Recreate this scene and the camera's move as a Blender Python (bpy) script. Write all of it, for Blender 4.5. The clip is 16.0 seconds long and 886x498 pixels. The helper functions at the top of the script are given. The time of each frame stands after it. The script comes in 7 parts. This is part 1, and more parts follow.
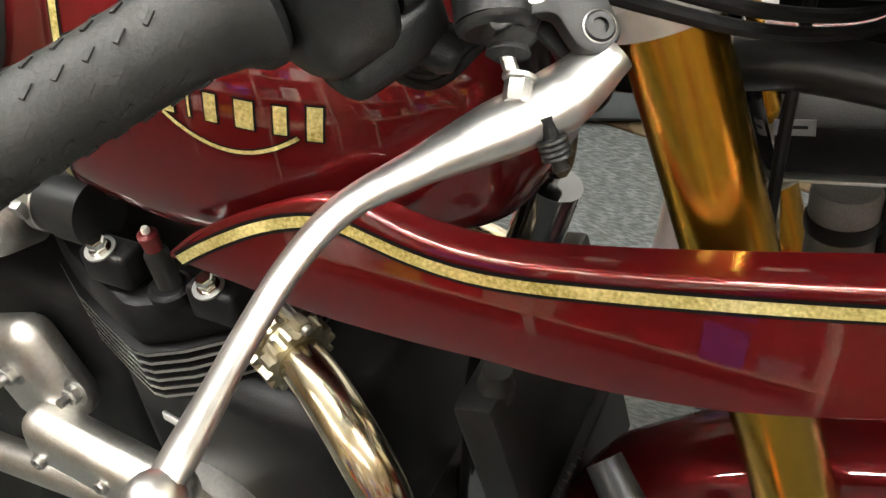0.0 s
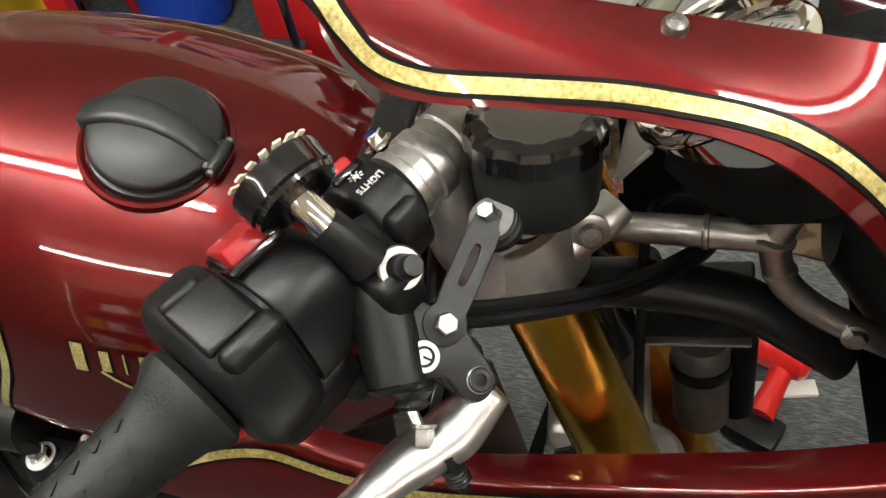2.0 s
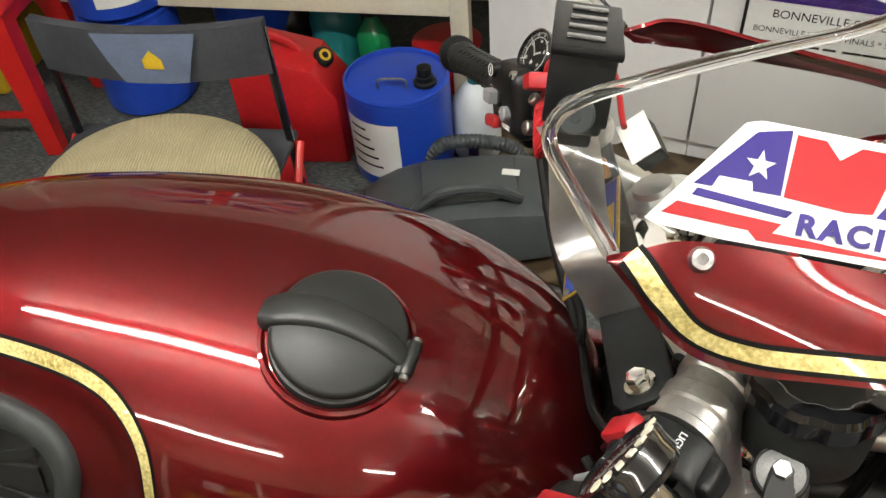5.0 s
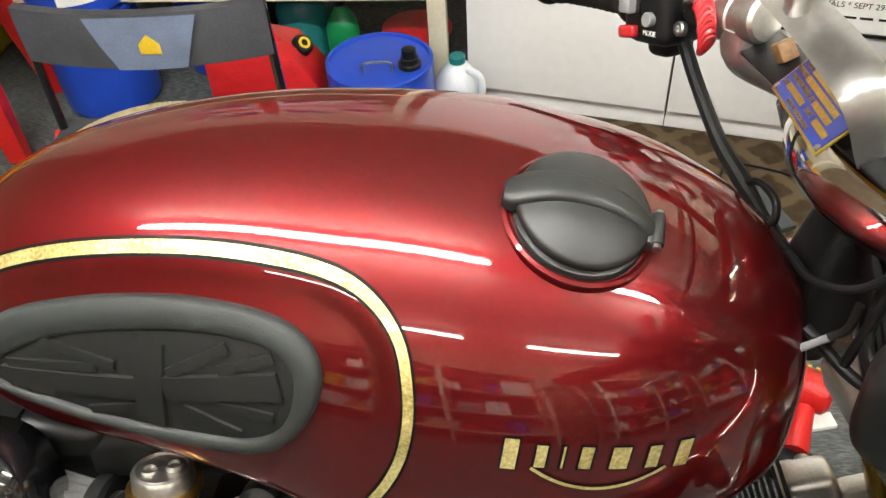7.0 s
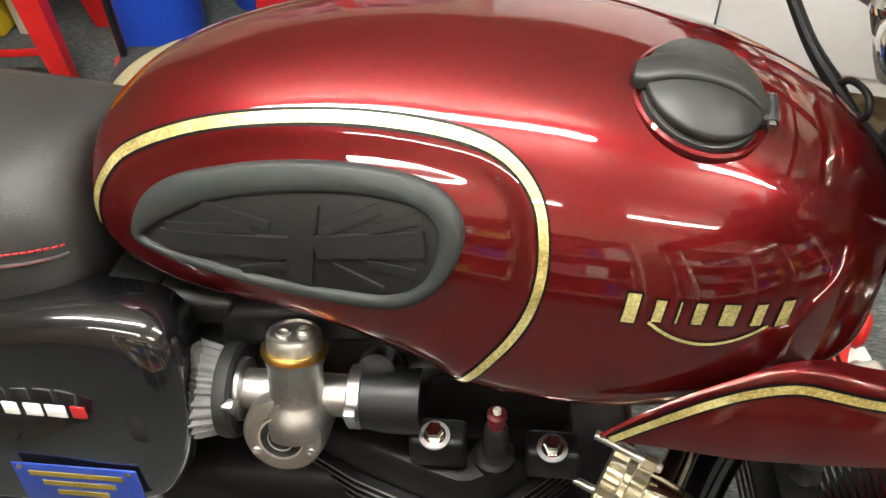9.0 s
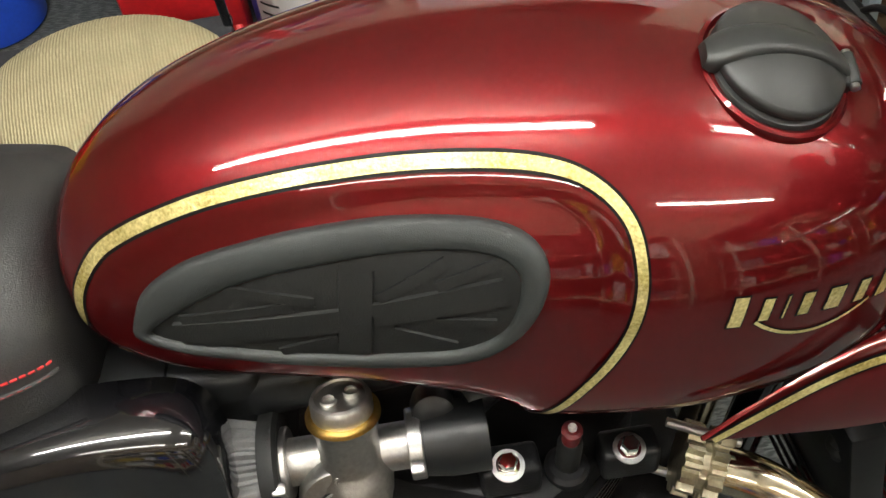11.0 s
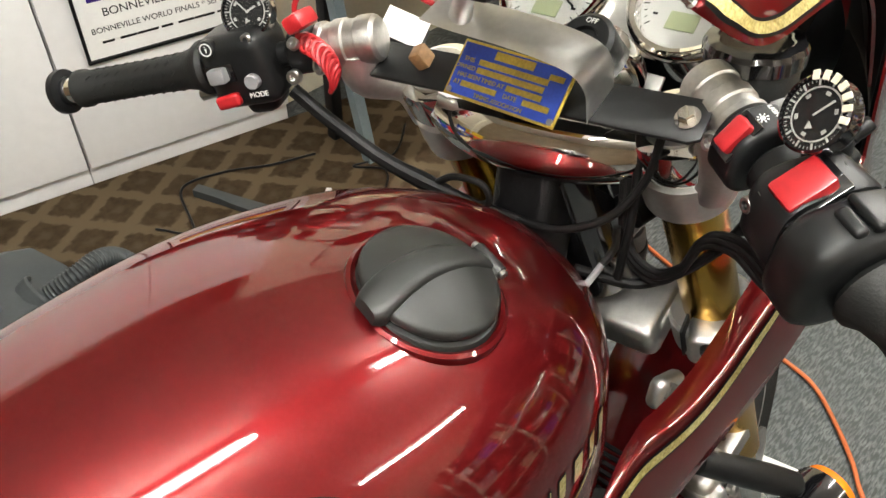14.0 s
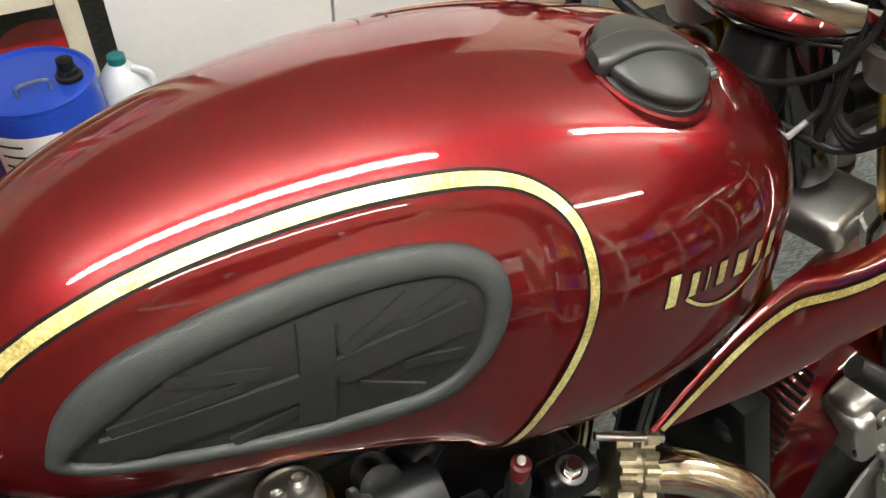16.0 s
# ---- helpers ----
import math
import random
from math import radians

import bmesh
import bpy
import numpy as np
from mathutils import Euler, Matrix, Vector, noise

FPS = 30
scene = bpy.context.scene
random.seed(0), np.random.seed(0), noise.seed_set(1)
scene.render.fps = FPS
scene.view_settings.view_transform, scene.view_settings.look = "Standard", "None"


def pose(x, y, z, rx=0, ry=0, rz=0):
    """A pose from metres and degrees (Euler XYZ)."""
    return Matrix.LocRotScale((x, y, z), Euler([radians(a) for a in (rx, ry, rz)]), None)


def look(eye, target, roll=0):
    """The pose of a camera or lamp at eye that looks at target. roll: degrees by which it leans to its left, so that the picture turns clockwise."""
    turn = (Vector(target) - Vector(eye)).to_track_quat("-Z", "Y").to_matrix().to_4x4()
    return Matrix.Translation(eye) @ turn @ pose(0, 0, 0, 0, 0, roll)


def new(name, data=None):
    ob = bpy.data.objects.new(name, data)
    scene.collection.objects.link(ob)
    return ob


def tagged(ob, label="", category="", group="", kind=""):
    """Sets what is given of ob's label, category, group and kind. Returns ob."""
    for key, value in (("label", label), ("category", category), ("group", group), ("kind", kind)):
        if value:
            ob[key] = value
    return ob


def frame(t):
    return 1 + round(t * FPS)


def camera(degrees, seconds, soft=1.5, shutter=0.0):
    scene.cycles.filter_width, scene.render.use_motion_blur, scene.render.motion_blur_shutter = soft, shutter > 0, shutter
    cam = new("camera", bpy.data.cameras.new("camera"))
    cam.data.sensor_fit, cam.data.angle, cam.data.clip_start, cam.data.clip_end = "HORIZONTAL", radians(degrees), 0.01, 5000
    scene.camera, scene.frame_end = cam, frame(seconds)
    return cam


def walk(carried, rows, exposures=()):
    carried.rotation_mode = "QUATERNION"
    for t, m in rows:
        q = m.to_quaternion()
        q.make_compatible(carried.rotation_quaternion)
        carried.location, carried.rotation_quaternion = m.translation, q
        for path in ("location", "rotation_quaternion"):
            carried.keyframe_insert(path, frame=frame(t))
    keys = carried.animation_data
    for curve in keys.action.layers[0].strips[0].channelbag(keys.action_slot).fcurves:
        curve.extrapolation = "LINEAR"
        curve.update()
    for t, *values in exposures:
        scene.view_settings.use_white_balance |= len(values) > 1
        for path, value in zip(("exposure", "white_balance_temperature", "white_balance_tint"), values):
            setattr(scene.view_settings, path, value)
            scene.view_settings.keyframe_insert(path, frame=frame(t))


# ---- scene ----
cam = camera(56.9, 16.0)
PATH = [
    (0, (0.274, -0.438, 1.311), (-0.465, 0.715, -0.147), -11.0),
    (0.5, (0.281, -0.426, 1.35), (-0.404, 0.748, -0.118), -10.5),
    (1, (0.288, -0.416, 1.377), (-0.338, 0.8, -0.083), -10.5),
    (1.5, (0.292, -0.403, 1.419), (-0.306, 0.846, -0.024), -11.2),
    (2, (0.276, -0.387, 1.454), (-0.257, 0.859, -0.017), -11.3),
    (2.5, (0.259, -0.367, 1.485), (-0.215, 0.873, -0.01), -11.0),
    (3, (0.234, -0.345, 1.507), (-0.184, 0.905, 0.002), -10.1),
    (3.5, (0.217, -0.326, 1.52), (-0.128, 0.93, 0.002), -9.7),
    (4, (0.209, -0.326, 1.544), (-0.123, 0.952, 0.041), -7.8),
    (4.5, (0.178, -0.344, 1.55), (-0.236, 0.98, 0.109), -6.6),
    (5, (0.102, -0.355, 1.532), (-0.255, 1.025, 0.129), -5.1),
    (5.2, (0.062, -0.361, 1.527), (-0.284, 1.031, 0.134), -4.9),
    (7.3, (-0.089, -0.463, 1.478), (-0.257, 0.962, 0.084), -3.7),
    (7.5, (-0.082, -0.486, 1.484), (-0.322, 0.933, 0.095), -5.3),
    (8, (-0.058, -0.528, 1.491), (-0.424, 0.891, 0.13), -7.2),
    (8.5, (-0.078, -0.532, 1.489), (-0.424, 0.876, 0.111), -6.0),
    (8.7, (-0.111, -0.528, 1.485), (-0.396, 0.855, 0.068), -4.7),
    (10.8, (-0.286, -0.452, 1.477), (-0.246, 0.774, -0.102), -5.5),
    (11, (-0.28, -0.411, 1.483), (-0.213, 0.785, -0.119), -5.8),
    (11.2, (-0.262, -0.398, 1.472), (-0.165, 0.862, -0.078), -5.3),
    (11.5, (-0.249, -0.352, 1.478), (-0.092, 0.869, -0.099), -5.3),
    (12, (-0.243, -0.282, 1.488), (0.201, 0.763, -0.158), -1.3),
    (12.3, (-0.259, -0.263, 1.497), (0.393, 0.749, -0.1), 0.7),
    (12.5, (-0.274, -0.263, 1.502), (0.489, 0.739, -0.051), 1.7),
    (13, (-0.275, -0.264, 1.501), (0.683, 0.715, 0.044), 2.6),
    (13.5, (-0.276, -0.264, 1.492), (0.756, 0.687, 0.067), 2.5),
    (14, (-0.282, -0.278, 1.486), (0.776, 0.689, 0.092), 1.6),
    (14.5, (-0.306, -0.297, 1.482), (0.77, 0.685, 0.111), 2.4),
    (15, (-0.336, -0.326, 1.467), (0.641, 0.721, 0.07), 3.8),
    (15.5, (-0.366, -0.373, 1.458), (0.439, 0.806, 0.058), 2.2),
    (16, (-0.397, -0.403, 1.441), (0.292, 0.816, 0.013), 2.4),
]
walk(cam, [(t, look(eye, target, roll)) for t, eye, target, roll in PATH],
     [(0, 0.55), (1, 0.25), (2, -0.38), (3, -0.62), (4, -0.60), (5, -0.40), (6.3, -0.08), (7.5, 0.42), (8.5, 0.42), (9.7, 0.16), (11, -0.16), (12, -0.12), (13, -0.03), (14.5, 0.12), (15.5, 0.12), (16, 0.24)])

# tube lights: x, y, turn, length, full power or dimmed
LAMPS = [(-0.765, -0.36, 0, 1.9, True), (1.85, -0.36, 0, 1.9, True), (-0.88, -2.0, 0, 1.55, False), (1.29, -2.0, 0, 1.45, False)]
# ---------------------------------------------------------------- light
world = bpy.data.worlds.new("world")
world.use_nodes = True
scene.world = world
world.node_tree.nodes["Background"].inputs[0].default_value = (0.9, 0.95, 1.0, 1)
world.node_tree.nodes["Background"].inputs[1].default_value = 0.05


# ---------------------------------------------------------------- materials
def material(name, colour, rough=0.5, metal=0.0, coat=0.0, vary=0.12, scale=30.0, bump=0.0, bump_scale=200.0, emit=0.0, spec=0.5, glass=0.0,
             rough_vary=0.08, coords="Object", colour2=None, coat_rough=0.03):
    """A procedural material: colour varied at two scales, uneven gloss and fine relief."""
    m = bpy.data.materials.new(name)
    m.use_nodes = True
    nt = m.node_tree
    n, l = nt.nodes, nt.links
    b = n["Principled BSDF"]
    tc = n.new("ShaderNodeTexCoord")
    big, small = n.new("ShaderNodeTexNoise"), n.new("ShaderNodeTexNoise")
    big.inputs["Scale"].default_value, small.inputs["Scale"].default_value = scale * 0.25, scale * 4
    big.inputs["Detail"].default_value, small.inputs["Detail"].default_value = 3, 4
    for t in (big, small):
        l.new(tc.outputs[coords], t.inputs["Vector"])
    add = n.new("ShaderNodeMath")
    add.operation = "ADD"
    l.new(big.outputs["Fac"], add.inputs[0])
    l.new(small.outputs["Fac"], add.inputs[1])
    ramp = n.new("ShaderNodeMapRange")
    ramp.inputs["From Min"].default_value, ramp.inputs["From Max"].default_value = 0.7, 1.3
    l.new(add.outputs[0], ramp.inputs["Value"])
    mix = n.new("ShaderNodeMix")
    mix.data_type = "RGBA"
    c = np.array(colour, float)
    lo, hi = c * (1 - vary), (np.clip(c * (1 + vary), 0, 1) if colour2 is None else np.array(colour2, float))
    mix.inputs["A"].default_value, mix.inputs["B"].default_value = (*lo, 1), (*hi, 1)
    l.new(ramp.outputs[0], mix.inputs["Factor"])
    l.new(mix.outputs["Result"], b.inputs["Base Color"])
    rr = n.new("ShaderNodeMapRange")
    rr.inputs["To Min"].default_value, rr.inputs["To Max"].default_value = max(0.01, rough * (1 - rough_vary)), min(1, rough * (1 + rough_vary))
    l.new(small.outputs["Fac"], rr.inputs["Value"])
    l.new(rr.outputs[0], b.inputs["Roughness"])
    b.inputs["Metallic"].default_value, b.inputs["Coat Weight"].default_value = metal, coat
    b.inputs["Coat Roughness"].default_value, b.inputs["Specular IOR Level"].default_value = coat_rough, spec
    b.inputs["Transmission Weight"].default_value = glass
    if emit:
        b.inputs["Emission Color"].default_value, b.inputs["Emission Strength"].default_value = (*colour, 1), emit
    if bump:
        t, bp = n.new("ShaderNodeTexNoise"), n.new("ShaderNodeBump")
        t.inputs["Scale"].default_value, t.inputs["Detail"].default_value = bump_scale, 4
        bp.inputs["Strength"].default_value, bp.inputs["Distance"].default_value = bump, 0.002
        l.new(tc.outputs[coords], t.inputs["Vector"])
        l.new(t.outputs["Fac"], bp.inputs["Height"])
        l.new(bp.outputs[0], b.inputs["Normal"])
    return m


PAINT = material("candy_red_paint", (0.115, 0.0067, 0.0081), 0.40, 0.75, 1.0, 0.06, 40, coat_rough=0.015, spec=0.0)
PAINT.node_tree.nodes["Principled BSDF"].inputs["Specular Tint"].default_value = (0.70, 0.10, 0.10, 1)
PAINT.node_tree.nodes["Principled BSDF"].inputs["Coat IOR"].default_value = 1.6
PAINT_IN = material("fairing_inside", (0.005, 0.005, 0.005), 0.6, 0, 0.0, 0.2, 30, spec=0.15)
LEAF = material("gold_leaf", (0.56, 0.43, 0.09), 0.32, 0.62, 1.0, 0.35, 110, bump=0.45, bump_scale=260, colour2=(0.96, 0.85, 0.38), coat_rough=0.02)
LINE = material("black_line", (0.004, 0.0035, 0.0035), 0.4, 0, 0.0, spec=0.12)
WASHER = material("dull_washer", (0.17, 0.17, 0.165), 0.5, 0.6, 0, 0.25, 200)
BLACK = material("black_plastic", (0.0065, 0.007, 0.0074), 0.38, 0, 0, 0.25, 60, bump=0.12, bump_scale=1400, spec=0.28)
MATT = material("matt_black_paint", (0.015, 0.016, 0.0155), 0.46, 0.2, 0, 0.15, 60, bump=0.06, bump_scale=1500)
RUBBER = material("black_rubber", (0.0065, 0.007, 0.0068), 0.58, 0, 0, 0.2, 80, bump=0.2, bump_scale=700, spec=0.35)
CABLE = material("black_cable", (0.006, 0.006, 0.006), 0.5, 0, 0, 0.2, 80, spec=0.15)
PADRUB = material("grey_rubber", (0.0125, 0.0150, 0.0147), 0.62, 0, 0, 0.15, 80, bump=0.2, bump_scale=1200)
GLOSSBLACK = material("gloss_black", (0.006, 0.006, 0.007), 0.12, 0, 1.0, 0.2)
ALU = material("satin_aluminium", (0.70, 0.70, 0.68), 0.42, 1.0, 0, 0.08, 50, bump=0.04, bump_scale=900)
CAST = material("cast_aluminium", (0.56, 0.55, 0.52), 0.38, 1.0, 0, 0.15, 60, bump=0.15, bump_scale=700)
LEVER = material("polished_aluminium", (0.74, 0.74, 0.73), 0.31, 1.0, 0.0, 0.07, 50)
CHROME = material("chrome", (0.82, 0.80, 0.76), 0.05, 1.0, 0, 0.04, 30)
STEEL = material("zinc_steel", (0.46, 0.46, 0.45), 0.32, 1.0, 0, 0.2, 200)
NICKEL = material("heat_tinted_steel", (0.60, 0.49, 0.30), 0.16, 1.0, 0, 0.25, 18, colour2=(0.72, 0.66, 0.52))
BRASS = material("brass", (0.55, 0.36, 0.10), 0.3, 1.0, 0, 0.2, 100)
FORKGOLD = material("gold_anodised", (0.50, 0.28, 0.028), 0.26, 1.0, 0.2, 0.1, 30)
TUBE = material("frame_tube_lacquer", (0.42, 0.41, 0.39), 0.34, 0.95, 0.3, 0.15, 40)
CARB = material("sandblasted_zinc", (0.40, 0.395, 0.375), 0.38, 1.0, 0, 0.16, 70, bump=0.12, bump_scale=900)
ENGINE = material("engine_black", (0.005, 0.005, 0.0055), 0.44, 0, 0.0, 0.3, 60, bump=0.2, bump_scale=600, spec=0.16)
FINEDGE = material("machined_fin_edge", (0.55, 0.54, 0.50), 0.3, 1.0)
SEAT = material("seat_vinyl", (0.013, 0.013, 0.013), 0.5, 0, 0, 0.2, 80, bump=0.4, bump_scale=900)
THREAD = material("red_thread", (0.45, 0.02, 0.02), 0.7)
REDPLASTIC = material("red_plastic", (0.34, 0.012, 0.016), 0.38, 0, 0.1, 0.12, 60)
WHITE = material("white_print", (0.82, 0.82, 0.80), 0.4, 0, 0.2, 0.03)
BLUEINK = material("blue_print", (0.024, 0.013, 0.17), 0.35, 0, 0.3, 0.05)
REDINK = material("red_print", (0.40, 0.008, 0.014), 0.35, 0, 0.3, 0.05)
BLACKINK = material("black_print", (0.010, 0.010, 0.010), 0.55, spec=0.2)
GREY = material("grey_button", (0.20, 0.20, 0.21), 0.45)
DIAL = material("dial_white", (0.50, 0.50, 0.47), 0.35, 0, 0.2, 0.05)
LCD = material("lcd_green", (0.30, 0.34, 0.20), 0.3)
PLAQUEBLUE = material("plaque_blue", (0.02, 0.05, 0.30), 0.35, 0.3, 0.3, 0.2, 120)
PLAQUEGOLD = material("plaque_gold", (0.50, 0.36, 0.06), 0.35, 0.8, 0.2, 0.3, 120)
AMBER = material("amber_lens", (0.8, 0.2, 0.01), 0.15, 0, 0.6)
FILTER = material("filter_gauze", (0.16, 0.16, 0.16), 0.55, 0.3, 0, 0.25, 300, bump=0.5, bump_scale=1500)


def clear(name, tint, rough=0.0, ior=1.45):
    """Thin clear sheet: lets light straight through, with the gloss of glass."""
    m = bpy.data.materials.new(name)
    m.use_nodes = True
    n, l = m.node_tree.nodes, m.node_tree.links
    n.remove(n["Principled BSDF"])
    tr, gl, mx, fr = (n.new("ShaderNode" + k) for k in ("BsdfTransparent", "BsdfGlossy", "MixShader", "LayerWeight"))
    pw, ma = n.new("ShaderNodeMath"), n.new("ShaderNodeMath")
    f0 = ((ior - 1) / (ior + 1)) ** 2
    tr.inputs[0].default_value, gl.inputs["Roughness"].default_value, fr.inputs["Blend"].default_value = (*tint, 1), rough, 0.5
    pw.operation, pw.inputs[1].default_value = "POWER", 5.0
    ma.operation, ma.inputs[1].default_value, ma.inputs[2].default_value = "MULTIPLY_ADD", 1 - f0, f0
    l.new(fr.outputs["Facing"], pw.inputs[0])
    l.new(pw.outputs[0], ma.inputs[0])
    l.new(ma.outputs[0], mx.inputs[0])
    l.new(tr.outputs[0], mx.inputs[1])
    l.new(gl.outputs[0], mx.inputs[2])
    l.new(mx.outputs[0], n["Material Output"].inputs[0])
    return m


SCREEN = clear("clear_acrylic", (0.93, 0.94, 0.93))
BEAD = material("clear_bead", (0.95, 0.95, 0.94), 0.02, 0, 0.0, 0.01, glass=1.0)
GLASS = clear("clock_glass", (0.92, 0.92, 0.92), 0.0, 1.25)


# ---------------------------------------------------------------- mesh tools
def mesh(name, verts, faces, mat, parent=None, smooth=True, label=""):
    me = bpy.data.meshes.new(name)
    me.from_pydata([tuple(v) for v in verts], [], [tuple(f) for f in faces])
    me.update()
    if smooth:
        me.polygons.foreach_set("use_smooth", [True] * len(me.polygons))
    me.materials.append(mat)
    ob = new(name, me)
    if parent is not None:
        ob.parent = parent
    return tagged(ob, label) if label else ob


def part(name, bm, mat, parent=None, label="", smooth=True, sharp=35):
    me = bpy.data.meshes.new(name)
    bmesh.ops.recalc_face_normals(bm, faces=bm.faces)
    bm.to_mesh(me)
    bm.free()
    me.polygons.foreach_set("use_smooth", [smooth] * len(me.polygons))
    if smooth and sharp:
        me.set_sharp_from_angle(angle=radians(sharp))
    me.materials.append(mat)
    ob = new(name, me)
    if parent is not None:
        ob.parent = parent
    return tagged(ob, label) if label else ob


def curve(points, n):
    """A smooth line of n points through the given ones."""
    p = np.array(points, float)
    if len(p) == 2:
        return p[0] + np.linspace(0, 1, n)[:, None] * (p[1] - p[0])
    t = np.r_[0, np.cumsum(np.linalg.norm(np.diff(p, axis=0), axis=1) ** 0.5)]
    d = np.diff(p, axis=0) / np.diff(t)[:, None]
    m = np.vstack([d[:1], 0.5 * (d[1:] + d[:-1]), d[-1:]])
    out = []
    for u in np.linspace(0, t[-1], n):
        i = min(max(np.searchsorted(t, u) - 1, 0), len(t) - 2)
        h = t[i + 1] - t[i]
        s = (u - t[i]) / h
        out.append((2 * s**3 - 3 * s**2 + 1) * p[i] + (s**3 - 2 * s**2 + s) * h * m[i] + (3 * s**2 - 2 * s**3) * p[i + 1] + (s**3 - s**2) * h * m[i + 1])
    return np.array(out)


def rings_bm(rings, caps=True, closed=True):
    """A skin over rings of equally many points."""
    bm = bmesh.new()
    vs = [[bm.verts.new(tuple(p)) for p in r] for r in rings]
    k = len(rings[0])
    for a, b in zip(vs, vs[1:]):
        for j in range(k if closed else k - 1):
            bm.faces.new((a[j], a[(j + 1) % k], b[(j + 1) % k], b[j]))
    if caps and closed:
        bm.faces.new(vs[0][::-1])
        bm.faces.new(vs[-1])
    return bm


def tube_bm(points, radius, n=24, segs=12, flat=1.0, raw=False, up=(0, 0, 1)):
    """A tube along a smooth line; radius: one or one for each given point; flat: its height over its breadth."""
    line = np.array(points, float) if raw else curve(points, n)
    n = len(line)
    r = np.full(n, radius, float) if np.isscalar(radius) else np.interp(np.linspace(0, 1, n), np.linspace(0, 1, len(radius)), radius)
    tan = np.gradient(line, axis=0)
    tan /= np.linalg.norm(tan, axis=1)[:, None]
    side = np.cross(tan[0], up)
    if np.linalg.norm(side) < 0.1:
        side = np.cross(tan[0], (1, 0, 0))
    rings = []
    for i in range(n):
        side = side - tan[i] * (side @ tan[i])
        side /= np.linalg.norm(side)
        over = np.cross(side, tan[i])
        rings.append([line[i] + r[i] * (np.cos(a) * side + flat * np.sin(a) * over) for a in np.linspace(0, 2 * np.pi, segs, endpoint=False)])
    return rings_bm(rings)


def frame_of(at, axis, spin=0.0):
    """A pose at a point with z along axis."""
    return Matrix.Translation(at) @ Vector(axis).to_track_quat("Z", "Y").to_matrix().to_4x4() @ pose(0, 0, 0, 0, 0, spin)


def lathe_bm(profile, at=(0, 0, 0), axis=(0, 0, 1), segs=32):
    """A turned solid from (radius, height) pairs."""
    rings = [[(r * math.cos(a), r * math.sin(a), h) for a in np.linspace(0, 2 * np.pi, segs, endpoint=False)] for r, h in profile]
    bm = rings_bm(rings)
    bm.transform(frame_of(at, axis))
    return bm


def box_bm(size, m=None, bevel=0.002, segs=2):
    bm = bmesh.new()
    bmesh.ops.create_cube(bm, size=1)
    bm.transform(Matrix.Diagonal((*size, 1)))
    if bevel:
        bmesh.ops.bevel(bm, geom=bm.edges[:], offset=bevel, segments=segs, affect="EDGES", profile=0.5)
    if m is not None:
        bm.transform(m)
    return bm


def plate_bm(outline, thick, m=None, bevel=0.0008, holes=()):
    """A plate cut to an outline in its own x and y."""
    bm = bmesh.new()
    f = bm.faces.new([bm.verts.new((x, y, 0)) for x, y in outline])
    ext = bmesh.ops.extrude_face_region(bm, geom=[f])
    bmesh.ops.translate(bm, vec=(0, 0, thick), verts=[v for v in ext["geom"] if isinstance(v, bmesh.types.BMVert)])
    bmesh.ops.recalc_face_normals(bm, faces=bm.faces)
    if bevel:
        edges = [e for e in bm.edges if abs(e.verts[0].co.z - e.verts[1].co.z) < 1e-6]
        bmesh.ops.bevel(bm, geom=edges, offset=bevel, segments=2, affect="EDGES", profile=0.5)
    if m is not None:
        bm.transform(m)
    return bm


def join_bm(*bms):
    out = bmesh.new()
    for b in bms:
        me = bpy.data.meshes.new("joined")
        b.to_mesh(me)
        out.from_mesh(me)
        b.free()
        bpy.data.meshes.remove(me)
    return out


def bolt_bm(at, axis, r=0.006, h=0.006, washer=1.7):
    """A hexagon head on its washer."""
    hexa = lathe_bm([(r * 0.86, 0), (r, 0.0006), (r, h * 0.85), (r * 0.86, h)], at, axis, 6)
    if not washer:
        return hexa
    return join_bm(lathe_bm([(r * washer, -0.0015), (r * washer, 0.0), (r * 0.9, 0.0005)], at, axis, 24), hexa)


def socket_bm(at, axis, r=0.005, h=0.005):
    """A round socket head with its hexagon well."""
    return lathe_bm([(r, 0), (r, h * 0.8), (r * 0.85, h), (r * 0.52, h), (r * 0.5, h * 0.4), (0.0002, h * 0.38)], at, axis, 18)


def writing(text, size, m, mat, parent, name="lettering", depth=0.0003, spread=1.0, bold=0.0):
    """Raised letters, turned into a mesh."""
    cu = bpy.data.curves.new("letters", "FONT")
    cu.body, cu.size, cu.align_x, cu.align_y, cu.extrude, cu.space_character = text, size, "CENTER", "CENTER", depth, spread
    cu.offset = bold
    ob = bpy.data.objects.new("letters", cu)
    scene.collection.objects.link(ob)
    me = bpy.data.meshes.new_from_object(ob)
    bpy.data.objects.remove(ob)
    me.transform(m)
    me.materials.clear()
    me.materials.append(mat)
    out = new(name, me)
    out.parent = parent
    return out

